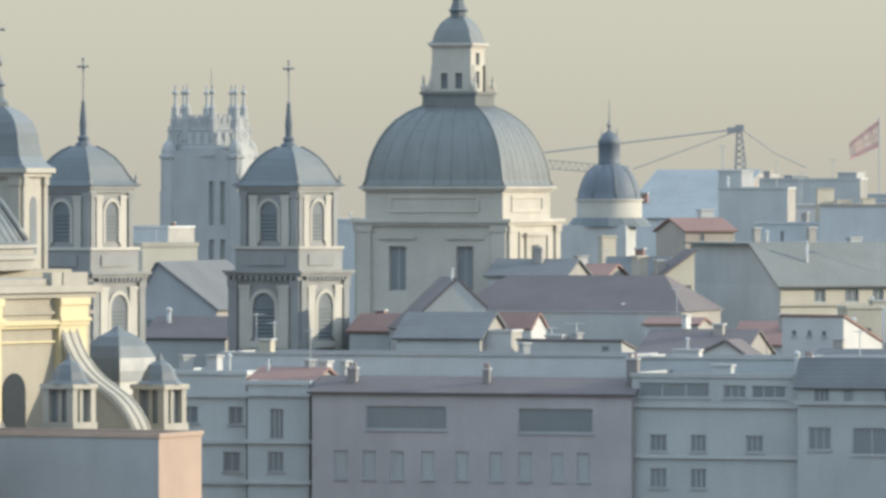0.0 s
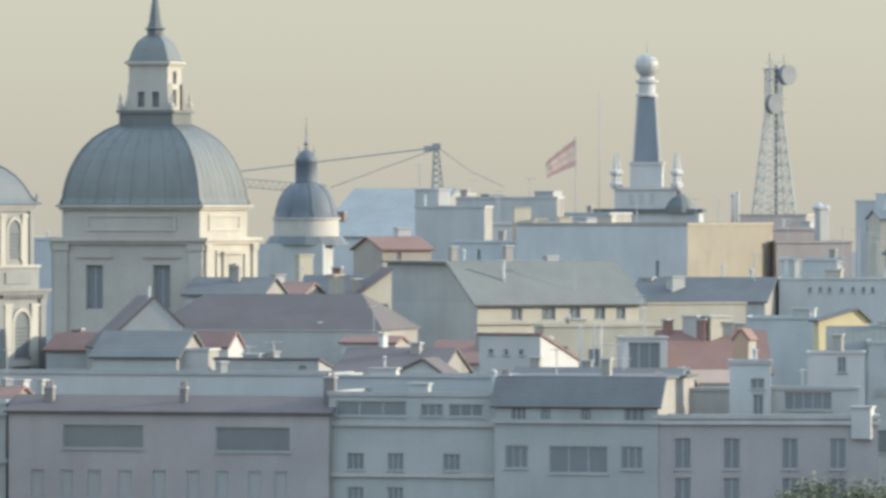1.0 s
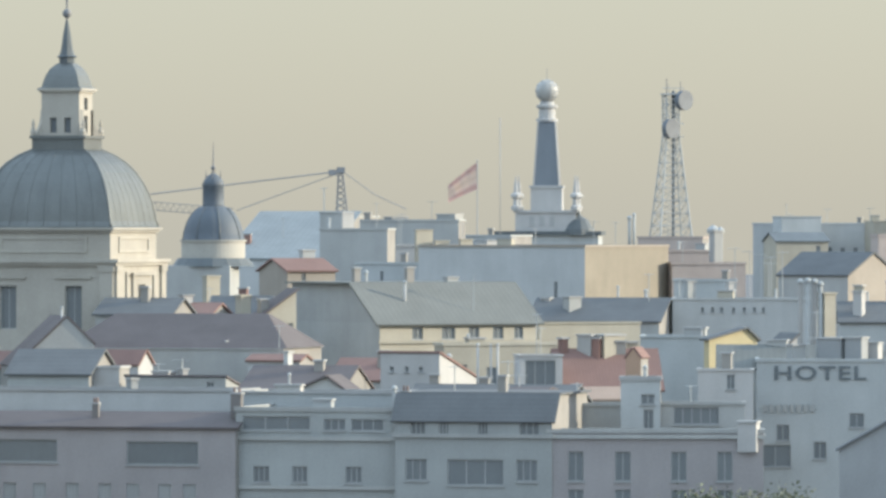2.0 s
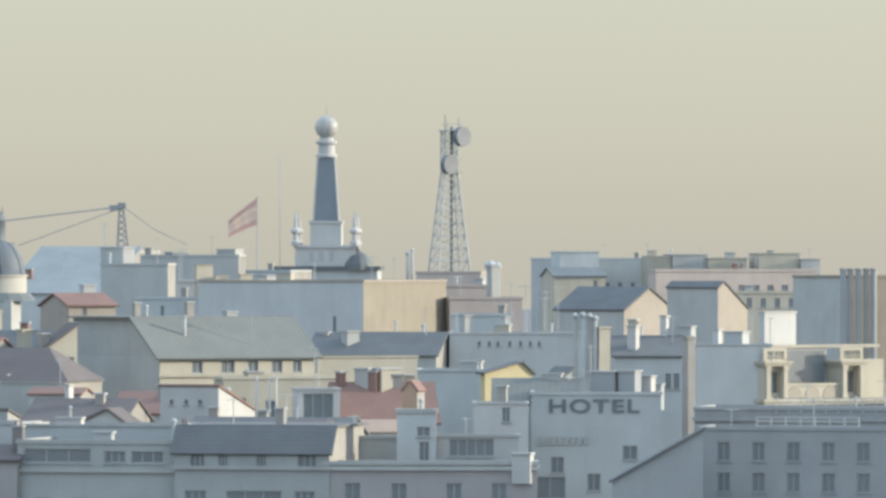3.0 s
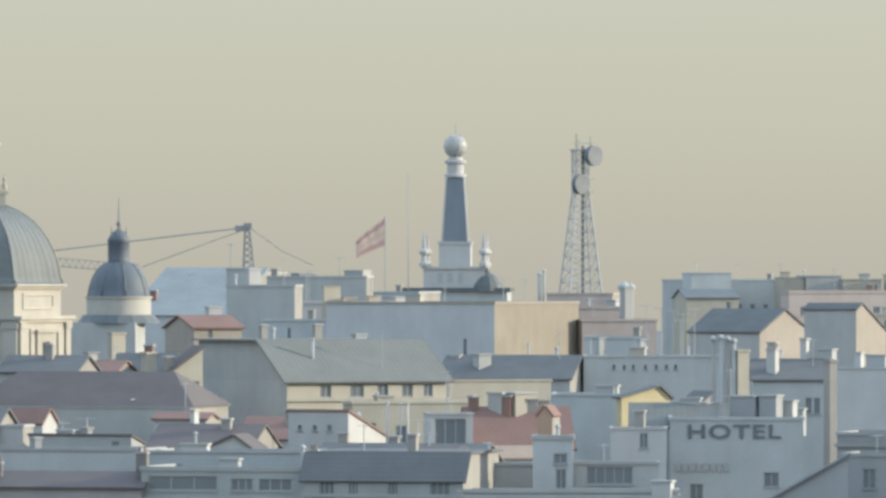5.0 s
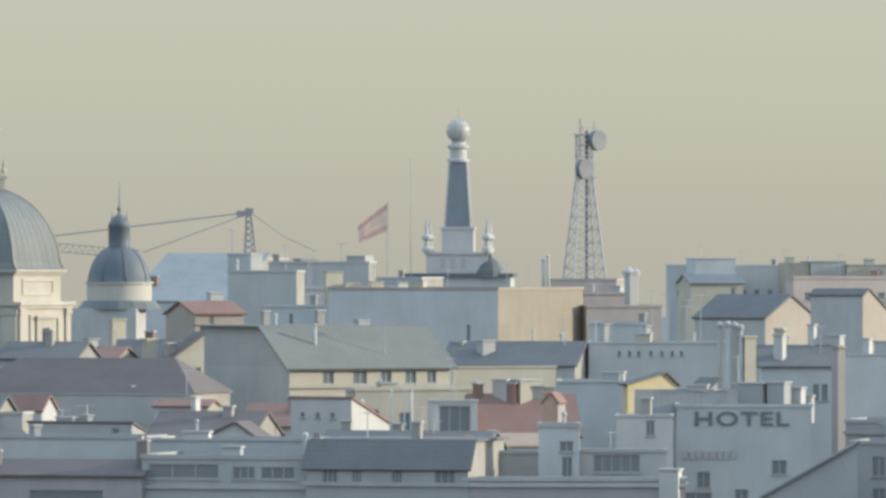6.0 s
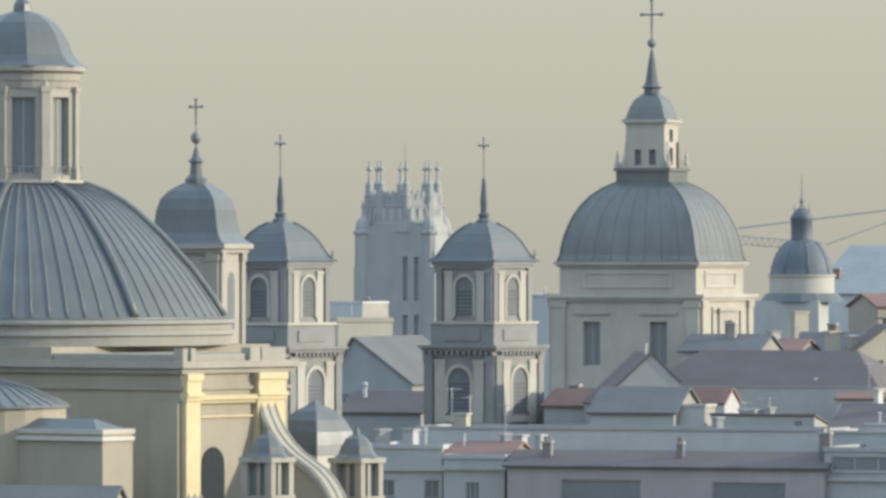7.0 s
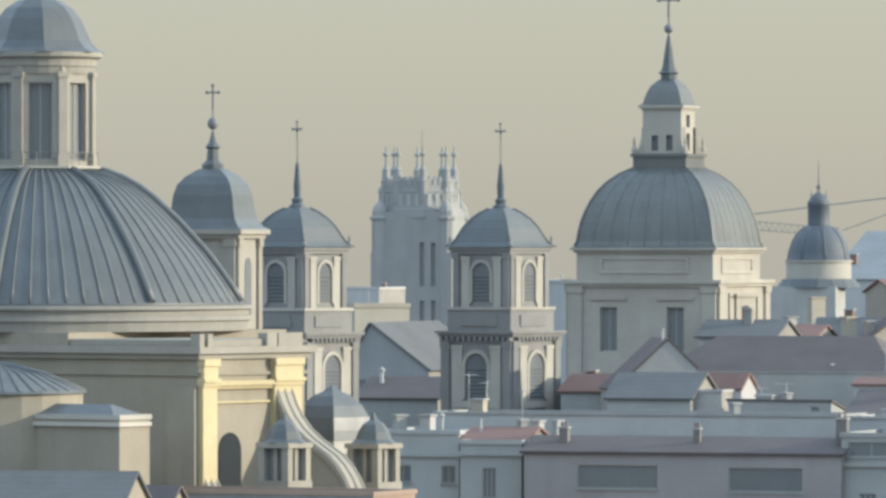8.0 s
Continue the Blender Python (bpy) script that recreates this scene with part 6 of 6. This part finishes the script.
# ---- sunlit clutter on the roofs by the hotel ----
def terrace_rail(x, y, z, rz, w, h=1.0):
    root = thing("terrace_rail", "white painted terrace railing on a roof edge", "railing", pose(x, y, z, 0, 0, rz), "white terrace railings")
    for k in (0.0, 0.5, 1.0):
        part("rail", boxes((-w / 2, w / 2, -0.05, 0.05, h * k, h * k + 0.09)), M_WHITE, root)
    n = max(2, int(w / 1.2))
    for i in range(n + 1):
        q = -w / 2 + w * i / n
        part("post", boxes((q - 0.05, q + 0.05, -0.05, 0.05, -0.6, h + 0.06)), M_WHITE, root)
    return root


roof_box("plant_box", "pale metal air-handling unit on a roof", 67.2, 726.6, 23.9, -30, 1.6, 1.2, 1.3, M_METAL, "air conditioner")
roof_box("chimney", "slender whitewashed chimney lit by the sun", 65.0, 726.6, 23.9, -30, 0.7, 0.7, 2.4, M_WHITE, "chimney")
roof_box("chimney", "slender pale chimney lit by the sun", 61.4, 723.4, 22.6, -30, 1.0, 0.9, 2.7, M_WHITE, "chimney")
roof_box("chimney", "tall whitewashed chimney block lit by the sun", 56.1, 642.5, 19.7, -30, 1.2, 1.0, 1.6, M_WHITE, "chimney")
terrace_rail(66.1, 593.05, 17.76, -16, 9.0, 0.8)
terrace_rail(75.6, 655.2, 18.22, -16, 12.0, 0.8)


# ---- trees in the street ----
tree(34.17, 540, 14.55, 2.8, 3)
tree(37.27, 536, 14.4, 2.8, 4)
tree(41.02, 541, 14.39, 2.8, 5)
tree(32.3, 537, 13.19, 2.8, 6)
# ---- sign on the hotel ----
fc = bpy.data.curves.new("hotel_letters", "FONT")
fc.body, fc.extrude, fc.align_x, fc.size = "HOTEL", 0.06, "CENTER", 1.75
fc.space_character, fc.offset = 1.12, 0.03
fc.materials.append(M_SIGN)
sign = thing("hotel_sign", "large dark letters reading HOTEL on a wall", "sign", pose(51.07, 639.95, 18.07, 0, 0, -4))
letters = new("letters", fc)
letters.parent = sign
letters.matrix_basis = pose(0, 0, 0, 90) @ Matrix.Diagonal((1.44, 1, 1, 1))
bars_bm = bmesh.new()
for i in range(8):
    box(bars_bm, -5.2 + i * 0.62, -4.78 + i * 0.62, -0.06, 0.06, -3.0, -2.3)
part("faded_lettering", bars_bm, M_GREYWALL, sign, "faded unreadable painted line")

# ---- small things on the roofs ----
antenna(21.78, 722.57, 23.15, 4.14, 0)
antenna(19.37, 1001, 29.3, 4.32, 1)
antenna(19.72, 1000, 29.3, 4.71, 2)
antenna(8.98, 1028, 33.9, 3.87, 3)
antenna(15.6, 961.52, 31.63, 3.74, 4)
antenna(9.03, 1024.4, 32.76, 5.06, 5)
antenna(53.36, 793.6, 25.93, 3.82, 6)
antenna(53.33, 768, 24.16, 5.35, 7)
antenna(54.47, 767.88, 24.16, 5.04, 8)
antenna(55.6, 767.52, 24.16, 4.73, 9)
antenna(51.12, 644.02, 19.71, 4.58, 10)
antenna(25, 635.9, 20.34, 3.9, 11)
antenna(56.87, 768, 24.16, 5.26, 12)
antenna(55.13, 764.8, 24.16, 4.07, 13)
antenna(112.94, 1320.48, 32.55, 3.14, 14)
antenna(105.33, 1325.28, 32.55, 2.95, 15)
antenna(121.57, 1304.76, 30.25, 4.56, 16)
antenna(65.86, 724.89, 23.57, 2.82, 17)
antenna(71.18, 694.4, 23.72, 2.9, 18)
antenna(45.47, 908.14, 29.52, 3.21, 19)
flue(37.54, 1118, 30.56, 18.56, 0.07, M_TRIM)
flue(-18.09, 633.46, 22.19, 2.5, 0.1, M_WHITE)
flue(14.68, 720.54, 24.25, 2.06, 0.14, M_WHITE)
flue(47.21, 906.46, 29.52, 3.57, 0.22, M_GREYWALL)
flue(47.79, 906.46, 29.52, 4.01, 0.17, M_GREYWALL)
flue(58.56, 916.32, 27.27, 3.99, 0.52, M_GREYWALL)
flue(59.45, 916.32, 27.27, 4.06, 0.37, M_GREYWALL)
flue(-31, 574.56, 17.09, 1.02, 0.09, M_WHITE)
flue(18.46, 596.48, 18.39, 3.51, 0.1, M_WHITE)
flue(19.58, 596.48, 18.27, 3.62, 0.08, M_WHITE)
flue(20.17, 596.48, 18.21, 3.68, 0.1, M_WHITE)
flue(42.13, 670.67, 21.49, 0.65, 0.11, M_WHITE)
roof_box("roof_hut", "small whitewashed stair hut on a roof", -26.76, 576.07, 17.06, -30, 0.83, 0.8, 0.91, M_WHITE, "roof hut")
roof_box("plant_box", "grey air-handling unit on a roof", -37.51, 577.09, 17.06, 30, 0.91, 0.8, 1.34, M_GREYWALL, "air conditioner")
roof_box("roof_hut", "small whitewashed stair hut on a roof", -35.68, 577.09, 17.06, -30, 1.02, 0.84, 1.34, M_WHITE, "roof hut")
roof_box("plant_box", "grey air-handling unit on a roof", -24.97, 571.78, 16.62, -30, 0.49, 0.8, 1.47, M_GREYWALL, "air conditioner")
roof_box("water_tank", "dark water tank on a flat roof", -27.53, 574.82, 17.45, 30, 0.57, 0.8, 0.65, M_DARKWALL, "water tank")
roof_box("roof_hut", "small cream lit stair hut on a roof", 32.3, 640.1, 20.1, 30, 2.22, 1.83, 1.97, M_CREAM, "roof hut")
roof_box("plant_box", "grey air-handling unit on a roof", 29.47, 640.1, 20.24, -30, 1.39, 1.14, 1.83, M_GREYWALL, "air conditioner")
roof_box("roof_hut", "small whitewashed stair hut on a roof", 51.48, 770.28, 24.16, 30, 0.71, 0.8, 1.78, M_WHITE, "roof hut")
roof_box("roof_hut", "small whitewashed stair hut on a roof", 30.84, 765.74, 23.82, -30, 1.03, 0.85, 0.4, M_WHITE, "roof hut")
roof_box("plant_box", "grey air-handling unit on a roof", 34.01, 762.78, 22.87, 30, 1.54, 1.27, 1.5, M_GREYWALL, "air conditioner")
roof_box("roof_hut", "small cream lit stair hut on a roof", 61.75, 727.12, 23.98, -30, 0.93, 0.8, 1.93, M_CREAM, "roof hut")
roof_box("water_tank", "dark water tank on a flat roof", 52.07, 642, 19.71, -30, 2.34, 1.92, 2.04, M_DARKWALL, "water tank")
roof_box("plant_box", "grey air-handling unit on a roof", 49.38, 642, 19.71, 30, 1.35, 1.11, 1.41, M_GREYWALL, "air conditioner")
roof_box("water_tank", "dark water tank on a flat roof", 54.25, 641.2, 19.71, -30, 1.71, 1.41, 2.1, M_DARKWALL, "water tank")
roof_box("plant_box", "grey air-handling unit on a roof", 46.96, 767.52, 24.16, 30, 1.08, 0.89, 1.92, M_GREYWALL, "air conditioner")
roof_box("chimney", "pale rendered chimney block with flat cap", 67.61, 695.52, 23.72, -30, 0.68, 0.8, 1.47, M_PALE, "chimney")
roof_box("plant_box", "pale metal air-handling unit on a roof", 69.72, 699, 23.72, -30, 2.09, 1.72, 1.17, M_METAL, "air conditioner")
roof_box("chimney", "brick chimney block with a flat cap", 27.78, 640, 20.25, 30, 0.62, 0.8, 1.53, M_ROOF_RED, "chimney")
roof_box("chimney", "brick chimney block with a flat cap", 30.23, 639.84, 20.02, -30, 1.44, 1.18, 1.78, M_ROOF_RED, "chimney")
roof_box("water_tank", "dark water tank on a flat roof", -10.53, 577.9, 18.46, 30, 0.59, 0.8, 0.92, M_DARKWALL, "water tank")
roof_box("roof_hut", "small whitewashed stair hut on a roof", -8.76, 603.58, 18.87, -30, 1.61, 1.32, 0.6, M_WHITE, "roof hut")
roof_box("roof_hut", "small whitewashed stair hut on a roof", -6.59, 603.58, 18.62, 30, 0.48, 0.8, 1.04, M_WHITE, "roof hut")
roof_box("roof_hut", "small whitewashed stair hut on a roof", -16.46, 644.14, 20.89, -30, 0.29, 0.8, 0.76, M_WHITE, "roof hut")
roof_box("chimney", "pale rendered chimney block with flat cap", -3, 640, 20.89, 30, 0.51, 0.8, 0.63, M_PALE, "chimney")
roof_box("chimney", "pale rendered chimney block with flat cap", 2.04, 595.34, 20.11, -30, 0.42, 0.8, 1.21, M_PALE, "chimney")
roof_box("roof_hut", "small whitewashed stair hut on a roof", -7.54, 723.58, 23.97, 30, 1.19, 0.98, 0.97, M_WHITE, "roof hut")
roof_box("plant_box", "grey air-handling unit on a roof", 27.48, 1059.22, 32.92, -30, 3.15, 2.59, 0.97, M_GREYWALL, "air conditioner")
roof_box("water_tank", "dark water tank on a flat roof", 20.74, 1063.44, 32.92, 30, 2.8, 2.31, 0.56, M_DARKWALL, "water tank")
roof_box("plant_box", "grey air-handling unit on a roof", 59.11, 913.9, 27.27, 30, 1.24, 1.02, 4.17, M_GREYWALL, "air conditioner")
roof_box("plant_box", "pale metal air-handling unit on a roof", 57.57, 927.36, 28.81, -30, 1.36, 1.12, 0.95, M_METAL, "air conditioner")
roof_box("roof_hut", "small whitewashed stair hut on a roof", 30.94, 914.64, 29.52, 30, 4.12, 3, 0.71, M_WHITE, "roof hut")
flue(-34.48, 580.32, 17.04, 1.27, 0.15, M_GREYWALL)
roof_box("plant_box", "pale metal air-handling unit on a roof", -29.41, 576.63, 16.33, -16, 1.04, 0.91, 0.56, M_METAL, "air conditioner")
antenna(-27.71, 575.55, 17.27, 3.37, 3)
antenna(-32.74, 588.26, 18.44, 3.27, 2)
roof_box("roof_hut", "small cream lit stair hut on a roof", -31.97, 586.75, 18.44, -16, 1.01, 1.14, 1.04, M_CREAM, "roof hut")
antenna(-31.27, 588.31, 18.44, 2.61, 10)
roof_box("plant_box", "pale metal air-handling unit on a roof", 4.87, 563.91, 17.2, -16, 1.53, 0.97, 0.78, M_METAL, "air conditioner")
flue(10.69, 561.06, 17.2, 1.77, 0.16, M_GREYWALL)
flue(2.26, 575.07, 18.38, 1.44, 0.11, M_GREYWALL)
roof_box("roof_hut", "small whitewashed stair hut on a roof", 2.14, 574.54, 18.38, -16, 2.15, 0.97, 0.55, M_WHITE, "roof hut")
antenna(15.58, 562.59, 18.62, 2.26, 4)
roof_box("chimney", "weathered grey rendered chimney block with cap", 19.24, 558.36, 18.62, -16, 0.67, 0.72, 1.4, M_SUNDIM_GREY, "chimney")
roof_box("roof_hut", "small whitewashed stair hut on a roof", 38.51, 551.97, 15.65, -16, 1.53, 1.33, 0.84, M_WHITE, "roof hut")
flue(30.9, 560.64, 19.69, 0.93, 0.15, M_GREYWALL)
antenna(34.6, 561.37, 17.71, 1.63, 3)
antenna(25.58, 564.54, 17.53, 1.92, 4)
antenna(51.21, 644.5, 19.69, 2.25, 5)
roof_box("plant_box", "pale metal air-handling unit on a roof", 56.91, 644.56, 19.69, -16, 1.78, 1.35, 0.83, M_METAL, "air conditioner")
antenna(66.96, 596.11, 17.46, 2.68, 0)
antenna(59.85, 597.13, 17.46, 1.85, 2)
roof_box("chimney", "weathered grey rendered chimney block with cap", 84.28, 658.38, 17.92, -16, 0.64, 0.83, 0.92, M_SUNDIM_GREY, "chimney")
antenna(80.53, 658.93, 17.92, 2.86, 1)
flue(77.91, 660.38, 17.92, 1.06, 0.1, M_METAL)
antenna(73.39, 661.94, 17.92, 2.38, 7)
flue(16.29, 606.92, 19.55, 1.18, 0.16, M_METAL)
antenna(-12.65, 647.71, 20.87, 1.99, 6)
antenna(-9.14, 649.26, 20.87, 2.69, 3)
roof_box("chimney", "weathered grey rendered chimney block with cap", -3.44, 643.93, 20.87, -16, 1, 0.61, 1.01, M_SUNDIM_GREY, "chimney")
antenna(-8.98, 604.33, 18.69, 1.62, 5)
antenna(-6.87, 603.73, 18.6, 2.09, 7)
roof_box("chimney", "weathered grey rendered chimney block with cap", 4.83, 593.07, 19.55, -16, 0.79, 0.74, 1.06, M_SUNDIM_GREY, "chimney")
roof_box("chimney", "weathered grey rendered chimney block with cap", 11.03, 637.76, 18.97, -16, 1.04, 0.84, 1.66, M_SUNDIM_GREY, "chimney")
antenna(1.58, 634.25, 20.3, 2.9, 3)
roof_box("plant_box", "pale metal air-handling unit on a roof", 19.92, 732.37, 26.17, 28, 1.26, 0.97, 0.56, M_METAL, "air conditioner")
flue(10.83, 731.11, 26.17, 1.06, 0.17, M_GREYWALL)
roof_box("chimney", "weathered grey rendered chimney block with cap", 15.36, 723.99, 26.16, 28, 0.81, 0.68, 1.64, M_SUNDIM_GREY, "chimney")
roof_box("chimney", "weathered grey rendered chimney block with cap", 9.94, 729.47, 26.17, 28, 0.69, 0.7, 1.53, M_SUNDIM_GREY, "chimney")
roof_box("chimney", "weathered grey rendered chimney block with cap", 0.28, 703.17, 23.48, 24, 0.86, 0.8, 1.25, M_SUNDIM_GREY, "chimney")
roof_box("plant_box", "pale metal air-handling unit on a roof", 5.34, 795.58, 28.27, 26, 1.56, 1.09, 1.08, M_METAL, "air conditioner")
roof_box("chimney", "weathered grey rendered chimney block with cap", -11.56, 692.45, 24.38, -16, 0.73, 0.8, 1.66, M_SUNDIM_GREY, "chimney")
antenna(-5.36, 723.92, 23.97, 1.85, 4)
roof_box("chimney", "brick chimney block with a flat cap", -2.02, 737.91, 24.18, -16, 0.87, 0.75, 1.38, M_ROOF_RED, "chimney")
roof_box("chimney", "brick chimney block with a flat cap", -25.14, 650.93, 19.76, -16, 0.87, 0.9, 1, M_ROOF_RED, "chimney")
flue(-44.93, 663.26, 19.3, 1.26, 0.19, M_METAL)
antenna(-57.16, 822.18, 25.14, 2.38, 1)
roof_box("chimney", "brick chimney block with a flat cap", -87.99, 1308.53, 24.51, -16, 0.65, 0.73, 0.92, M_ROOF_RED, "chimney")
flue(-38.66, 908.37, 27.65, 0.84, 0.12, M_GREYWALL)
roof_box("chimney", "weathered grey rendered chimney block with cap", 32.91, 640.2, 20.12, 4, 0.85, 0.75, 1.37, M_SUNDIM_GREY, "chimney")
roof_box("roof_hut", "small cream lit stair hut on a roof", 34.06, 641.79, 20.32, 4, 0.93, 1.14, 1.08, M_CREAM, "roof hut")
flue(38.74, 764.58, 24.12, 1.33, 0.12, M_GREYWALL)
flue(41.75, 764.1, 23.94, 1.03, 0.17, M_METAL)
antenna(41.98, 762.49, 23.77, 3.26, 3)
flue(20.39, 693, 20.35, 0.93, 0.12, M_GREYWALL)
roof_box("roof_hut", "small cream lit stair hut on a roof", 21.23, 691.96, 20.35, 18, 1.71, 1.19, 0.64, M_CREAM, "roof hut")
antenna(25.36, 636.61, 20.32, 2.63, 4)
roof_box("chimney", "weathered grey rendered chimney block with cap", 19.01, 598.11, 17.74, -16, 0.85, 0.83, 1.3, M_SUNDIM_GREY, "chimney")
antenna(21.89, 593.34, 17.76, 1.79, 7)
roof_box("chimney", "weathered grey rendered chimney block with cap", 14.74, 597.65, 18.33, -16, 0.84, 0.66, 0.99, M_SUNDIM_GREY, "chimney")
antenna(20.77, 588.21, 18.01, 2.81, 1)
roof_box("plant_box", "grey air-handling unit on a roof", 41.46, 670.91, 21.47, -16, 2.05, 0.93, 0.83, M_GREYWALL, "air conditioner")
roof_box("plant_box", "grey air-handling unit on a roof", 47.83, 649.55, 20.81, -16, 1.85, 0.73, 0.64, M_GREYWALL, "air conditioner")
roof_box("chimney", "weathered grey rendered chimney block with cap", 42.11, 633.74, 19.01, -16, 0.9, 0.63, 1.53, M_SUNDIM_GREY, "chimney")
roof_box("roof_hut", "small cream lit stair hut on a roof", 50.43, 765.18, 24.14, -16, 1.75, 0.83, 0.91, M_CREAM, "roof hut")
antenna(51.49, 768.04, 24.14, 1.81, 7)
flue(55.88, 763.97, 24.14, 0.93, 0.13, M_METAL)
roof_box("chimney", "weathered grey rendered chimney block with cap", 52.2, 793.25, 25.91, -16, 0.69, 0.84, 1.14, M_SUNDIM_GREY, "chimney")
flue(62.98, 729.38, 23.41, 1.7, 0.1, M_METAL)
antenna(73.29, 696.83, 23.7, 2.79, 3)
roof_box("plant_box", "pale metal air-handling unit on a roof", 105.67, 857.12, 30.14, 22, 1.28, 0.98, 0.54, M_METAL, "air conditioner")
antenna(98.75, 1330.3, 32.53, 2.05, 6)
roof_box("chimney", "weathered grey rendered chimney block with cap", 114.56, 1327.58, 32.53, -16, 0.88, 0.9, 1.41, M_SUNDIM_GREY, "chimney")
roof_box("chimney", "weathered grey rendered chimney block with cap", 111.18, 1323.62, 32.53, -16, 0.79, 0.88, 1.21, M_SUNDIM_GREY, "chimney")
roof_box("chimney", "weathered grey rendered chimney block with cap", 140.83, 1310.08, 30.23, 14, 0.63, 0.88, 1.24, M_SUNDIM_GREY, "chimney")
roof_box("chimney", "brick chimney block with a flat cap", 128.17, 1306.33, 30.23, 14, 0.84, 0.68, 1.64, M_ROOF_RED, "chimney")
antenna(132.04, 1307.64, 30.23, 2.99, 6)
roof_box("chimney", "weathered grey rendered chimney block with cap", 129.86, 1306.83, 30.23, 14, 0.79, 0.87, 1.5, M_SUNDIM_GREY, "chimney")
flue(117, 1315.58, 33.36, 0.87, 0.19, M_METAL)
roof_box("plant_box", "grey air-handling unit on a roof", 127.91, 1313.15, 32.73, 8, 1.69, 1.36, 1.01, M_GREYWALL, "air conditioner")
roof_box("plant_box", "grey air-handling unit on a roof", 135.68, 1315.83, 33.57, 8, 0.98, 0.99, 0.58, M_GREYWALL, "air conditioner")
antenna(142.72, 1313.5, 32.52, 2.25, 2)
roof_box("roof_hut", "small cream lit stair hut on a roof", 113.37, 1313.52, 33.05, 8, 1.45, 1.22, 1.07, M_CREAM, "roof hut")
antenna(96.86, 1312.83, 33.88, 2.47, 4)
roof_box("plant_box", "grey air-handling unit on a roof", 101.31, 1004.29, 27.57, 8, 1.23, 0.89, 1.03, M_GREYWALL, "air conditioner")
antenna(41.98, 893.54, 29.5, 3.37, 2)
antenna(34.88, 900.04, 29.5, 2.49, 4)
roof_box("roof_hut", "small cream lit stair hut on a roof", 31.16, 909.29, 29.5, -28, 2.11, 1.14, 1.04, M_CREAM, "roof hut")
antenna(54.23, 910.17, 27.25, 3.06, 5)
flue(54.92, 930.61, 28.79, 1.13, 0.15, M_GREYWALL)
antenna(3.05, 1018.62, 30.36, 3.18, 0)
roof_box("chimney", "brick chimney block with a flat cap", -2.15, 1017.13, 29.42, -16, 1.01, 0.74, 1.56, M_ROOF_RED, "chimney")
flue(9.15, 962.63, 31.61, 1.4, 0.17, M_METAL)
antenna(10.61, 987.2, 33.99, 1.86, 3)
roof_box("chimney", "weathered grey rendered chimney block with cap", 18.68, 932.92, 27.13, -16, 0.76, 0.73, 1.38, M_SUNDIM_GREY, "chimney")
antenna(26.12, 930.7, 27.13, 2.55, 6)
antenna(28.26, 996.3, 29.28, 3.34, 6)
antenna(25.43, 1061.05, 32.9, 3.09, 0)
roof_box("chimney", "weathered grey rendered chimney block with cap", 15.8, 1064.14, 32.9, -16, 0.97, 0.71, 1.21, M_SUNDIM_GREY, "chimney")
antenna(61.89, 1080.85, 30.34, 2.16, 5)
antenna(13.16, 1132.21, 33.56, 3.07, 6)
roof_box("chimney", "weathered grey rendered chimney block with cap", 36.19, 1124.33, 30.54, -16, 0.77, 0.74, 1.18, M_SUNDIM_GREY, "chimney")
antenna(45.84, 772.04, 24.06, 2.48, 1)
